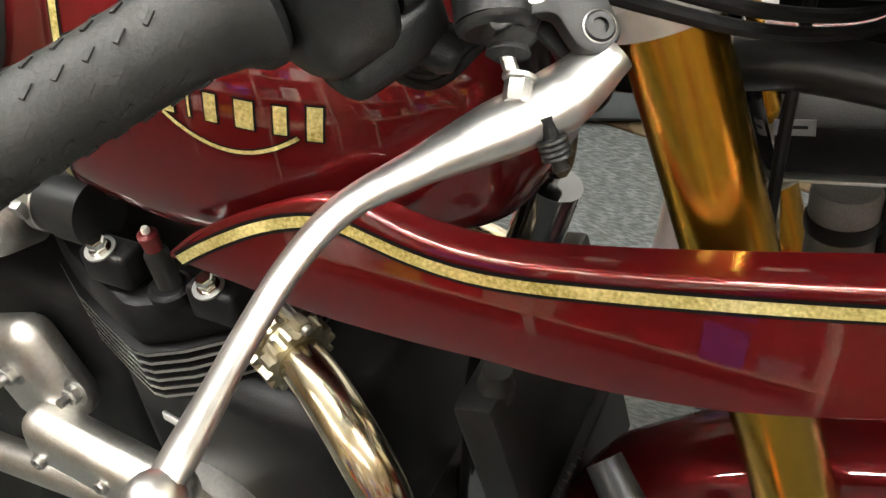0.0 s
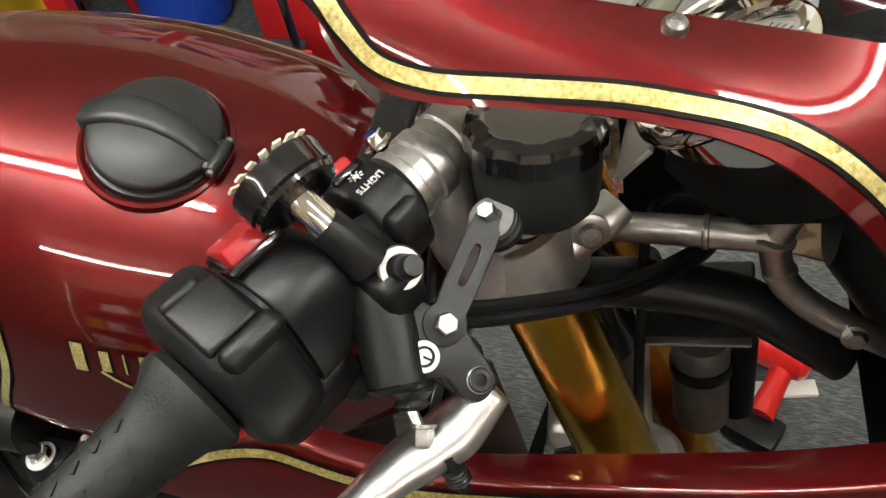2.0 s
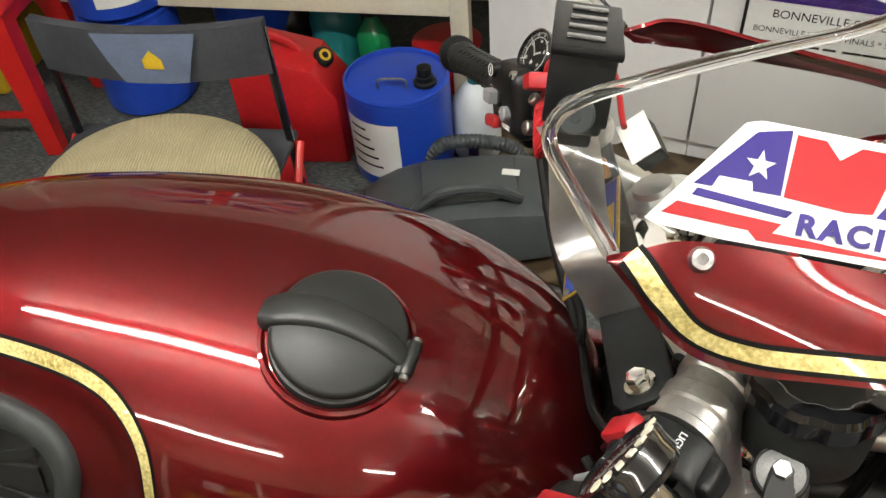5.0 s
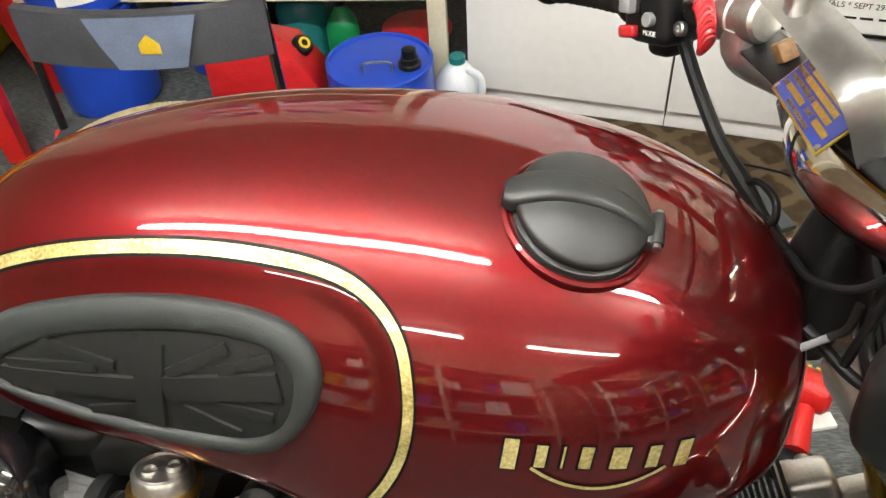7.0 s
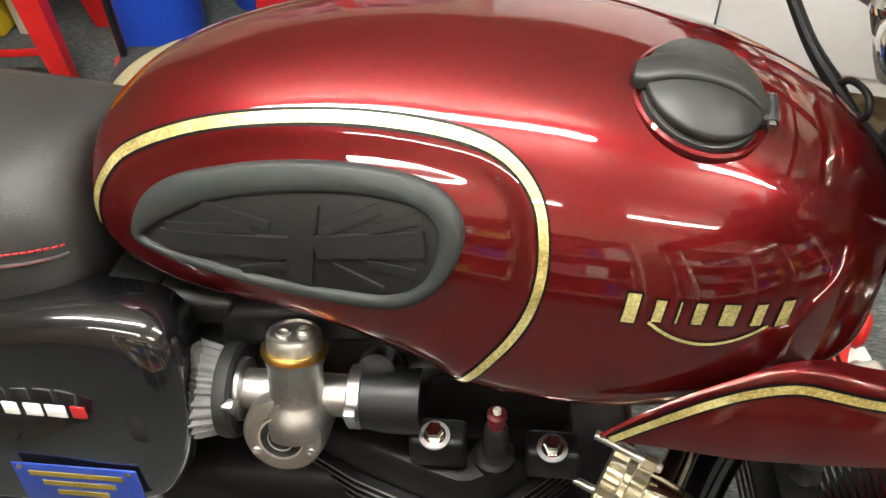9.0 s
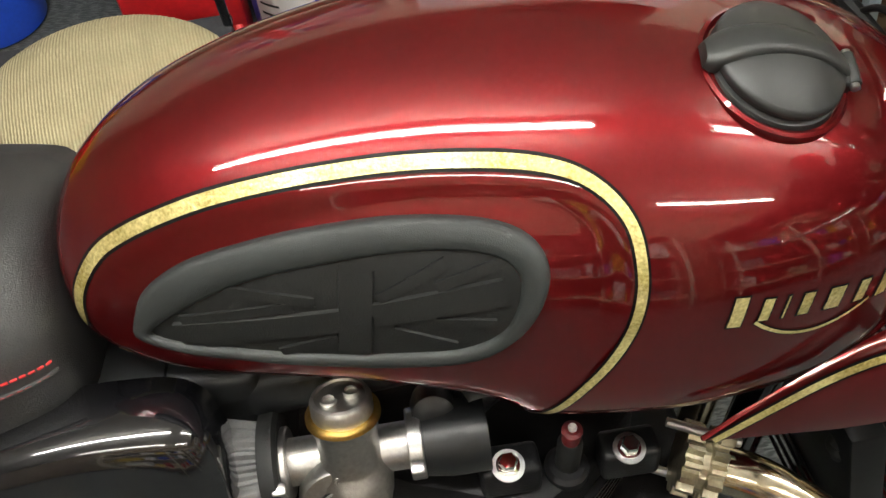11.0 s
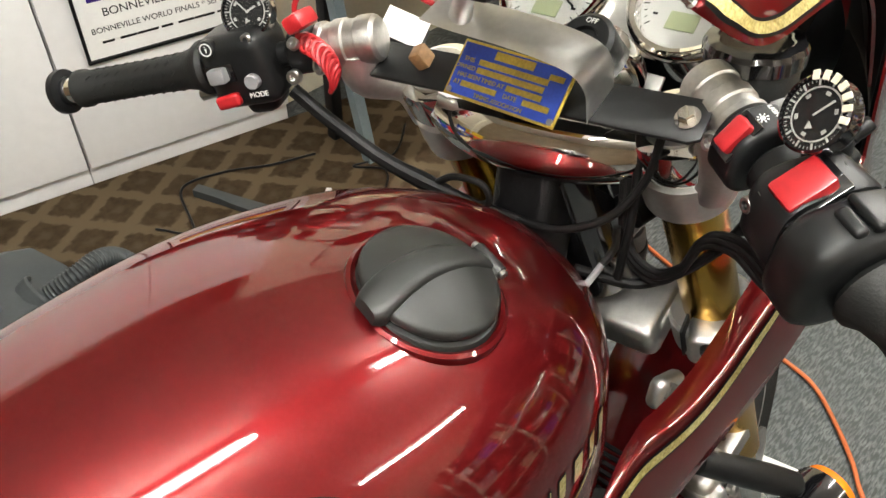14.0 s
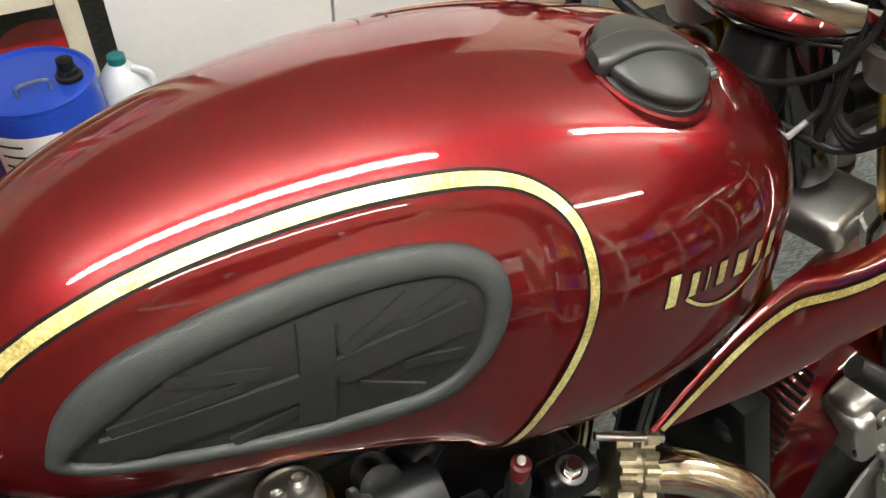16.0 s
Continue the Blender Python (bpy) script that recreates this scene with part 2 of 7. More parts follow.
# ---------------------------------------------------------------- the room
FLOOR = material("grey_carpet", (0.12, 0.13, 0.13), 0.95, 0, 0, 0.35, 120, bump=0.8, bump_scale=260, spec=0.1)
WALLPAINT = material("cream_wall_paint", (0.62, 0.58, 0.47), 0.7, 0, 0, 0.06, 10)
CEILPAINT = material("ceiling_paint", (0.60, 0.58, 0.54), 0.8, 0, 0, 0.05, 8)
CABWHITE = material("white_laminate", (0.90, 0.90, 0.89), 0.35, 0, 0.1, 0.03, 8)
POSTPAINT = material("cream_post_paint", (0.66, 0.62, 0.48), 0.5, 0, 0, 0.06, 20)
LIGHTTUBE = material("fluorescent_tube", (1.0, 0.98, 0.92), 0.4, emit=230.0)
# same tube with less emission, to put less light on the bike's flank
DIMTUBE = material("dimmed_fluorescent_tube", (1.0, 0.95, 0.86), 0.4, emit=75.0)
FIXTURE = material("white_enamel", (0.78, 0.78, 0.76), 0.4, 0, 0.2)
BLUEDRUM = material("blue_polyethylene", (0.012, 0.055, 0.42), 0.36, 0, 0.1, 0.12, 20, bump=0.05, bump_scale=80)
REDCAN = material("red_polyethylene", (0.48, 0.012, 0.016), 0.42, 0, 0.05, 0.15, 20, bump=0.08, bump_scale=80)
TEAL = material("teal_plastic", (0.012, 0.15, 0.15), 0.4)
GREEN = material("green_bottle", (0.008, 0.22, 0.07), 0.25, 0, 0.3)
MILKY = material("milky_plastic", (0.62, 0.66, 0.68), 0.35, 0, 0.2, 0.05)
TAN = material("tan_corduroy", (0.50, 0.44, 0.27), 0.9, 0, 0, 0.1, 60, bump=0.3, bump_scale=300, spec=0.1)


def corded(m):
    """Fine straight cords woven into a cloth."""
    n, l = m.node_tree.nodes, m.node_tree.links
    tc, w, bp, mix = (n.new("ShaderNode" + k) for k in ("TexCoord", "TexWave", "Bump", "Mix"))
    w.inputs["Scale"].default_value, w.inputs["Distortion"].default_value, w.inputs["Detail Scale"].default_value = 52, 1.2, 0.4
    l.new(tc.outputs["Object"], w.inputs["Vector"])
    bp.inputs["Strength"].default_value, bp.inputs["Distance"].default_value = 0.8, 0.002
    l.new(w.outputs["Fac"], bp.inputs["Height"])
    b = n["Principled BSDF"]
    mix.data_type = "RGBA"
    mix.blend_type = "MULTIPLY"
    mix.inputs["Factor"].default_value = 0.2
    l.new(b.inputs["Base Color"].links[0].from_socket, mix.inputs["A"])
    l.new(w.outputs["Color"], mix.inputs["B"])
    l.new(mix.outputs["Result"], b.inputs["Base Color"])
    l.new(bp.outputs[0], b.inputs["Normal"])


corded(TAN)
VACGREY = material("vacuum_grey_plastic", (0.045, 0.052, 0.055), 0.5, 0, 0, 0.15, 40, bump=0.1, bump_scale=400)
CLOTHDARK = material("charcoal_cloth", (0.05, 0.052, 0.06), 0.9, 0, 0, 0.2, 60, bump=0.5, bump_scale=600, spec=0.1)
CLOTHBLUE = material("slate_blue_cloth", (0.13, 0.16, 0.24), 0.9, 0, 0, 0.15, 60, bump=0.5, bump_scale=600, spec=0.1)
CLOTHNAVY = material("navy_cloth", (0.015, 0.02, 0.12), 0.9, 0, 0, 0.15, 60)
BLUEGREY = material("blue_grey_paint", (0.20, 0.25, 0.27), 0.5, 0, 0, 0.1, 30)
YELLOW = material("yellow_paint", (0.62, 0.42, 0.02), 0.45, 0, 0.1)
PAPER = material("paper", (0.78, 0.78, 0.75), 0.6, 0, 0, 0.03)
ORANGE = material("orange_cord", (0.55, 0.14, 0.04), 0.5)
REDENAMEL = material("red_enamel", (0.55, 0.014, 0.012), 0.35, 0, 0.3, 0.1, 20)
WOOD = material("pale_plywood", (0.52, 0.42, 0.28), 0.7, 0, 0, 0.15, 30)


def slab(name, lo, hi, mat, kind="structure", label="", bevel=0.0):
    size = np.subtract(hi, lo)
    ob = part(name, box_bm(size, Matrix.Translation(np.add(lo, hi) / 2), bevel), mat)
    return tagged(ob, label, name.split("_")[0], kind=kind)


def ribbed(m):
    """Broken ribs across a carpet."""
    n, l = m.node_tree.nodes, m.node_tree.links
    tc, mp, w, bp = (n.new("ShaderNode" + k) for k in ("TexCoord", "Mapping", "TexNoise", "Bump"))
    mp.inputs["Scale"].default_value, mp.inputs["Rotation"].default_value = (45, 230, 1), (0, 0, radians(62))
    w.inputs["Scale"].default_value, w.inputs["Detail"].default_value = 1.0, 2
    bp.inputs["Strength"].default_value, bp.inputs["Distance"].default_value = 0.6, 0.004
    l.new(tc.outputs["Object"], mp.inputs["Vector"])
    l.new(mp.outputs[0], w.inputs["Vector"])
    l.new(w.outputs["Fac"], bp.inputs["Height"])
    mix = n.new("ShaderNodeMix")
    mix.data_type = "RGBA"
    b = n["Principled BSDF"]
    old = b.inputs["Base Color"].links[0].from_socket
    ramp = n.new("ShaderNodeMapRange")
    ramp.inputs["From Min"].default_value, ramp.inputs["From Max"].default_value = 0.42, 0.58
    l.new(w.outputs["Fac"], ramp.inputs["Value"])
    mix.inputs["A"].default_value = (0.062, 0.068, 0.068, 1)
    l.new(ramp.outputs[0], mix.inputs["Factor"])
    l.new(old, mix.inputs["B"])
    l.new(mix.outputs["Result"], b.inputs["Base Color"])
    l.new(bp.outputs[0], b.inputs["Normal"])


ribbed(FLOOR)
slab("floor", (-3.4, -2.9, -0.12), (3.4, 2.7, 0.0), FLOOR, label="grey ribbed carpet over the garage floor")
slab("wall_north", (-3.4, 2.5, 0.0), (3.4, 2.62, 2.6), WALLPAINT, label="cream painted back wall behind the shelves")
# plain walls added to close the room, darkened to weaken bounce and reflections
WALLDARK = material("dark_tan_wall", (0.20, 0.15, 0.10), 0.6, 0, 0, 0.2, 12)
slab("wall_south", (-3.4, -2.82, 0.0), (3.4, -2.7, 2.6), WALLDARK, label="plain unseen wall, dark tan to cut bounce light")
slab("wall_west", (-3.32, -2.7, 0.0), (-3.2, 2.5, 2.6), WALLDARK, label="plain side wall, dark tan to cut bounce light")
slab("wall_east", (3.2, -2.7, 0.0), (3.32, 2.5, 2.6), WALLDARK, label="plain side wall, dark tan to cut bounce light")
slab("ceiling", (-3.4, -2.82, 2.6), (3.4, 2.62, 2.7), CEILPAINT, label="off-white painted ceiling with tube lights")


def rug_material():
    """Brown carpet with staggered lozenges."""
    m = material("brown_lozenge_carpet", (0.050, 0.033, 0.019), 0.95, 0, 0, 0.3, 200, bump=0.8, bump_scale=500, spec=0.05)
    n, l = m.node_tree.nodes, m.node_tree.links
    tc = n.new("ShaderNodeTexCoord")
    sep = n.new("ShaderNodeSeparateXYZ")
    l.new(tc.outputs["Object"], sep.inputs[0])

    def op(kind, a, b=0.0, c=None):
        k = n.new("ShaderNodeMath")
        k.operation = kind
        for s, v in zip(k.inputs, (a, b) if c is None else (a, b, c)):
            if isinstance(v, (int, float)):
                s.default_value = v
            else:
                l.new(v, s)
        return k.outputs[0]

    u, v = op("MULTIPLY", sep.outputs[0], 1 / 0.190), op("MULTIPLY", sep.outputs[1], 1 / 0.165)
    wob = n.new("ShaderNodeTexNoise")
    wob.inputs["Scale"].default_value = 45
    l.new(tc.outputs["Object"], wob.inputs["Vector"])
    a = op("ABSOLUTE", op("SUBTRACT", op("FRACT", op("ADD", u, v)), 0.5))
    b = op("ABSOLUTE", op("SUBTRACT", op("FRACT", op("SUBTRACT", u, v)), 0.5))
    edge = op("ADD", op("MAXIMUM", a, b), op("MULTIPLY", op("SUBTRACT", wob.outputs["Fac"], 0.5), 0.22))
    ring = op("MULTIPLY", op("SUBTRACT", edge, 0.33), 14.0)
    ring.node.use_clamp = True
    core = op("MULTIPLY", op("SUBTRACT", 0.16, edge), 9.0)
    core.node.use_clamp = True
    b4 = n["Principled BSDF"]
    old = b4.inputs["Base Color"].links[0].from_socket
    mx = n.new("ShaderNodeMix")
    mx.data_type = "RGBA"
    mx.inputs["B"].default_value = (0.108, 0.080, 0.049, 1)
    l.new(ring, mx.inputs["Factor"])
    l.new(old, mx.inputs["A"])
    mx2 = n.new("ShaderNodeMix")
    mx2.data_type = "RGBA"
    mx2.inputs["B"].default_value = (0.066, 0.048, 0.030, 1)
    l.new(core, mx2.inputs["Factor"])
    l.new(mx.outputs["Result"], mx2.inputs["A"])
    l.new(mx2.outputs["Result"], b4.inputs["Base Color"])
    return m


RUG = rug_material()
rug = part("rug", box_bm((1.75, 0.62, 0.010), None, 0.004), RUG)
rug.matrix_basis = pose(0.388, 1.289, 0.0055, 0, 0, -12.7)
tagged(rug, "brown carpet with a staggered lozenge pattern on the floor", "rug")

# cupboards: along the face from the post to the far end
CAB = pose(0.34, 1.594, 0, 0, 0, -12.7)


def cupboard(u0, u1):
    root = new("cupboard")
    root.matrix_basis = CAB @ pose(u0, 0, 0)
    w = u1 - u0
    part("body", box_bm((w - 0.002, 0.48, 1.95), pose(w / 2, 0.265, 1.045), 0.002), CABWHITE, root)
    part("door", box_bm((w - 0.006, 0.018, 1.94), pose(w / 2, 0.009, 1.045), 0.002), CABWHITE, root)
    part("plinth", box_bm((w - 0.002, 0.47, 0.065), pose(w / 2, 0.26, 0.0335), 0.001), CABWHITE, root)
    return tagged(root, "tall white laminate cupboard with plain flush door", "cupboard", "cupboards")


cupboard(0.0, 0.595)
cupboard(-0.60, -0.001)

# shelving left of the cupboards
shelf = new("storage_shelf")
tagged(shelf, "cream painted storage shelving over the containers", "shelf")
shelf.matrix_basis = pose(-0.33, 1.76, 0)
part("post", box_bm((0.055, 0.055, 2.0), pose(0, 0, 1.0), 0.003), POSTPAINT, shelf)
part("post", box_bm((0.055, 0.055, 2.0), pose(-1.55, 0, 1.0), 0.003), POSTPAINT, shelf)
part("shelf_board", box_bm((1.50, 0.55, 0.03), pose(-0.78, 0.26, 0.42), 0.003), POSTPAINT, shelf)
part("shelf_board", box_bm((1.50, 0.55, 0.03), pose(-0.78, 0.26, 0.98), 0.003), POSTPAINT, shelf)
part("top_rail", box_bm((1.49, 0.03, 0.05), pose(-0.775, 0.0, 1.79), 0.003), POSTPAINT, shelf)
part("front_rail", box_bm((1.49, 0.03, 0.07), pose(-0.775, 0.0, 0.385), 0.003), POSTPAINT, shelf)


# ceiling tube lights
def tube_light(x, y, turn=0.0, length=1.22, full_power=True):
    root = new("ceiling_light")
    root.matrix_basis = pose(x, y, 2.6, 0, 0, turn)
    part("housing", box_bm((length + 0.06, 0.13, 0.05), pose(0, 0, -0.026), 0.006), FIXTURE, root)
    part("tube", tube_bm([(-length / 2, 0, -0.085), (length / 2, 0, -0.085)], 0.019, 2, 14), LIGHTTUBE if full_power else DIMTUBE, root, "glowing white fluorescent tube")
    for s in (-1, 1):
        part("lamp_holder", box_bm((0.02, 0.045, 0.06), pose(s * (length / 2 + 0.008), 0, -0.075), 0.003), FIXTURE, root)
    return tagged(root, "ceiling batten with one glowing fluorescent tube", "lamp", "ceiling lights")


for lx, ly, lt, ln, full_power in LAMPS:
    tube_light(lx, ly, lt, ln, full_power)


# ---------------------------------------------------------------- containers and furniture
def drum(at, turn=0.0, label_paper=True, r=0.152, h=0.335):
    root = new("drum")
    root.matrix_basis = pose(*at, 0, 0, turn)
    part("body", lathe_bm([(r * 0.90, 0.002), (r * 0.985, 0.012), (r, 0.03), (r, h * 0.9), (r * 0.985, h * 0.955), (r * 1.0, h * 0.965), (r * 1.0, h), (r * 0.95, h + 0.002), (r * 0.93, h - 0.008), (0.001, h - 0.006)], segs=48), BLUEDRUM, root)
    part("cap", lathe_bm([(0.032, -0.006), (0.032, 0.004), (0.026, 0.008), (0.024, 0.02), (0.020, 0.022), (0.020, 0.045), (0.012, 0.048), (0.001, 0.048)], (r * 0.55, -r * 0.25, h)), BLACK, root, "black screw cap on a pale collar")
    part("carry_handle", tube_bm([(-0.045, -r * 0.35, h - 0.006), (-0.045, -r * 0.35, h + 0.018), (0.0, -r * 0.38, h + 0.024), (0.03, -r * 0.4, h + 0.018), (0.03, -r * 0.4, h - 0.006)], 0.004, 20, 8), STEEL, root)
    if label_paper:
        ring = [[((r + 0.0012) * math.cos(a), (r + 0.0012) * math.sin(a), z) for z in (0.05, 0.235)] for a in np.linspace(radians(-155), radians(-88), 12)]
        part("paper_label", rings_bm(ring, False, False), PAPER, root, "white printed paper label")
        for k in range(5):
            bar = [[((r + 0.002) * math.cos(a), (r + 0.002) * math.sin(a), z) for z in (0.205 - k * 0.03, 0.212 - k * 0.03)] for a in np.linspace(radians(-148), radians(-125 + 4 * k), 6)]
            part("print_bar", rings_bm(bar, False, False), BLACKINK, root)
    return tagged(root, "blue plastic drum with black screw cap on the floor", "drum", "drums")


drum((-0.47, 1.51, 0.0), 10, True, 0.148, 0.30)
drum((-1.42, 1.78, 0.0), 40, False)
drum((-1.42, 1.78, 0.345), 70, True)
drum((-1.08, 2.02, 0.0), 20, False)


def jerry_can(at, turn, w=0.27, d=0.16, h=0.36):
    root = new("jerry_can")
    root.matrix_basis = pose(*at, 0, 0, turn)
    side = [(-w / 2, 0.0), (w / 2, 0.0), (w / 2, h * 0.62), (w * 0.30, h * 0.86), (w * 0.12, h * 0.90), (-w * 0.30, h), (-w * 0.46, h * 0.97), (-w / 2, h * 0.88)]
    bm = plate_bm(side, d, pose(0, d / 2, 0, 90), 0.022)
    part("body", bm, REDCAN, root)
    part("handle", tube_bm([(-w * 0.36, 0, h * 0.97), (-w * 0.2, 0, h * 1.04), (w * 0.05, 0, h * 0.97), (w * 0.14, 0, h * 0.88)], 0.014, 16, 10), REDCAN, root)
    part("spout_cap", lathe_bm([(0.030, -0.01), (0.030, 0.012), (0.024, 0.02), (0.001, 0.02)], (w * 0.34, -0.0, h * 0.83), (0.6, -0.5, 0.8)), BLACK, root, "black cap with yellow centre")
    part("cap_ring", lathe_bm([(0.017, 0.018), (0.017, 0.024), (0.010, 0.024), (0.010, 0.018)], (w * 0.34, 0, h * 0.83), (0.6, -0.5, 0.8)), YELLOW, root)
    return tagged(root, "red plastic fuel can with black and yellow cap", "fuel can", "fuel cans")


jerry_can((-0.80, 1.55, 0.0), 6, 0.31, 0.19, 0.375)
jerry_can((-0.80, 1.25, 0.0), 62, 0.20, 0.13, 0.22)


def jug(at):
    root = new("plastic_jug")
    root.matrix_basis = pose(*at)
    part("body", lathe_bm([(0.062, 0.0), (0.070, 0.008), (0.072, 0.15), (0.066, 0.19), (0.035, 0.235), (0.021, 0.245), (0.021, 0.255)], segs=28), MILKY, root)
    part("screw_cap", lathe_bm([(0.023, 0.247), (0.023, 0.266), (0.019, 0.269), (0.001, 0.269)]), TEAL, root, "blue-green screw cap")
    part("handle", tube_bm([(0.03, -0.02, 0.235), (0.066, -0.04, 0.22), (0.07, -0.045, 0.16), (0.06, -0.035, 0.13)], 0.011, 16, 10), MILKY, root)
    part("label_patch", box_bm((0.03, 0.002, 0.03), pose(0.0, -0.0728, 0.05), 0), BLUEINK, root)
    return tagged(root, "translucent plastic jug with blue-green cap on the floor", "jug")


jug((-0.262, 1.585, 0.0))


def bucket(at):
    root = new("bucket")
    root.matrix_basis = pose(*at)
    part("body", lathe_bm([(0.085, 0.0), (0.09, 0.004), (0.10, 0.13), (0.108, 0.135), (0.108, 0.15), (0.1, 0.152), (0.095, 0.13), (0.001, 0.125)], segs=36), REDCAN, root)
    part("rim", lathe_bm([(0.110, 0.140), (0.114, 0.144), (0.114, 0.153), (0.108, 0.157)], segs=36), REDCAN, root)
    return tagged(root, "round red plastic bucket with thick rim", "bucket")


bucket((-0.42, 1.95, 0.0))


def bottle(at, mat, label, w=0.06, h=0.22, kind="bottle"):
    root = new(kind)
    root.matrix_basis = pose(*at)
    part("body", lathe_bm([(w * 0.92, 0), (w, 0.006), (w, h * 0.62), (w * 0.8, h * 0.72), (w * 0.36, h * 0.84), (w * 0.34, h * 0.9)], segs=24), mat, root)
    part("screw_cap", lathe_bm([(w * 0.42, h * 0.88), (w * 0.42, h * 0.99), (w * 0.36, h), (0.001, h)]), BLACK, root)
    return tagged(root, label, kind)


bottle((-0.66, 1.93, 0.0), GREEN, "green plastic bottle with dark cap on the floor", 0.055, 0.28)
bottle((-0.80, 1.98, 0.0), TEAL, "teal plastic container with dark cap", 0.085, 0.34, "oil_container")
bottle((-0.96, 2.0, 0.0), BLACK, "black plastic bottle beside the containers", 0.07, 0.30)


def camp_chair():
    root = new("camp_chair")
    root.matrix_basis = pose(-0.855, 0.90, 0, 0, 0, 3)
    back = []
    for s in np.linspace(-1, 1, 25):
        y = 0.10 + 0.045 * s * s
        back.append([(0.262 * s, y - 0.012, 0.594), (0.262 * s, y - 0.016, 0.655), (0.262 * s, y - 0.012, 0.716), (0.262 * s, y + 0.012, 0.716), (0.262 * s, y + 0.012, 0.594)])
    b = part("backrest", rings_bm(back), CLOTHDARK, root, "charcoal cloth backrest strap")
    mid = []
    for s in np.linspace(-1, 1, 11):
        top, low = 0.115 * s + 0.02, 0.072 * s + 0.02
        y = 0.0805 + 0.045 * (low / 0.262) ** 2
        mid.append([(low, y, 0.596), (0.5 * (top + low), y - 0.0045, 0.655), (top, y, 0.714)])
    part("centre_panel", rings_bm(mid, False, False), CLOTHBLUE, b)
    part("badge", plate_bm([(-0.022, -0.018), (0.022, -0.018), (0.022, 0.004), (0.0, 0.026), (-0.022, 0.004)], 0.002, pose(0.028, 0.078, 0.652, 90)), YELLOW, b, "small yellow and grey badge")
    for s in (-1, 1):
        part("back_post", tube_bm([(0.27 * s, 0.13, 0.02), (0.262 * s, 0.140, 0.40), (0.254 * s, 0.146, 0.70)], 0.010, 12, 10), GLOSSBLACK, root)
        part("leg", tube_bm([(0.30 * s, -0.30, 0.012), (0.28 * s, 0.15, 0.40)], 0.010, 2, 10), REDENAMEL, root, "red enamelled tube leg")
        part("leg", tube_bm([(0.30 * s, 0.26, 0.012), (0.27 * s, -0.22, 0.40)], 0.010, 2, 10), REDENAMEL, root, "red enamelled tube leg")
    part("seat_cloth", box_bm((0.54, 0.44, 0.02), pose(0, -0.04, 0.405), 0.008), CLOTHDARK, root)
    return tagged(root, "folding camp chair with charcoal and slate cloth back", "chair")


camp_chair()


def cushion():
    """A plump round cushion in ribbed cloth, its ribs raised one by one."""
    rr, n = 0.255, 150
    verts, faces = [], []
    k = 90
    for i in range(k + 1):
        for j in range(k + 1):
            u, v = 2 * i / k - 1, 2 * j / k - 1
            r = math.hypot(u, v)
            m = max(abs(u), abs(v))
            f = m / r if r > 1e-6 else 1.0
            x, y = u * f * rr, v * f * rr * 0.93
            q = min(1, m)
            z = 0.075 * (1 - q**3.2) ** 0.6 + 0.006 * math.sin(7 * x + 2) * math.cos(9 * y) + 0.0011 * math.sin((x * 0.9 + 0.25 * y) * 2 * math.pi / 0.0085)
            verts.append((x, y, z))
    for i in range(k):
        for j in range(k):
            a = i * (k + 1) + j
            faces.append((a, a + k + 1, a + k + 2, a + 1))
    base = len(verts)
    verts += [(x, y, -z * 0.5 - 0.004) for x, y, z in verts]
    faces += [tuple(base + i for i in f[::-1]) for f in list(faces)]
    ob = mesh("seat_cushion", verts, faces, TAN)
    ob.matrix_basis = pose(-0.80, 0.80, 0.452, 4, 2, 10)
    return tagged(ob, "plump tan ribbed cushion lying on the camp chair", "cushion")


cushion()


def step_stool():
    root = new("step_stool")
    root.matrix_basis = pose(-1.80, 1.60, 0, 0, 0, 6)
    part("top", join_bm(box_bm((0.42, 0.36, 0.03), pose(0, 0, 0.475), 0.012, 3), box_bm((0.40, 0.34, 0.05), pose(0, 0, 0.445), 0.010)), REDENAMEL, root)
    for sx in (-1, 1):
        for sy in (-1, 1):
            rings = [[(sx * (0.19 - 0.035 * t) + a * (0.028 + 0.014 * t), sy * (0.19 - 0.05 * t) + b * (0.02 + 0.01 * t), 0.002 + 0.43 * t) for a, b in ((-1, -1), (1, -1), (1, 1), (-1, 1))] for t in np.linspace(0, 1, 5)]
            part("leg", rings_bm(rings), REDENAMEL, root)
    part("cross_bar", box_bm((0.34, 0.014, 0.022), pose(0, -0.172, 0.13), 0.003), REDENAMEL, root)
    return tagged(root, "red enamelled stool with splayed legs and cross bar", "stool")


step_stool()
bin_ = new("storage_bin")
bin_.matrix_basis = pose(-2.25, 1.95, 0)
part("body", box_bm((0.62, 0.5, 0.62), pose(0, 0, 0.311), 0.02, 3), YELLOW, bin_)
part("lid", box_bm((0.66, 0.54, 0.04), pose(0, 0, 0.641), 0.012), YELLOW, bin_)
tagged(bin_, "large yellow storage bin with lid on the floor", "bin")


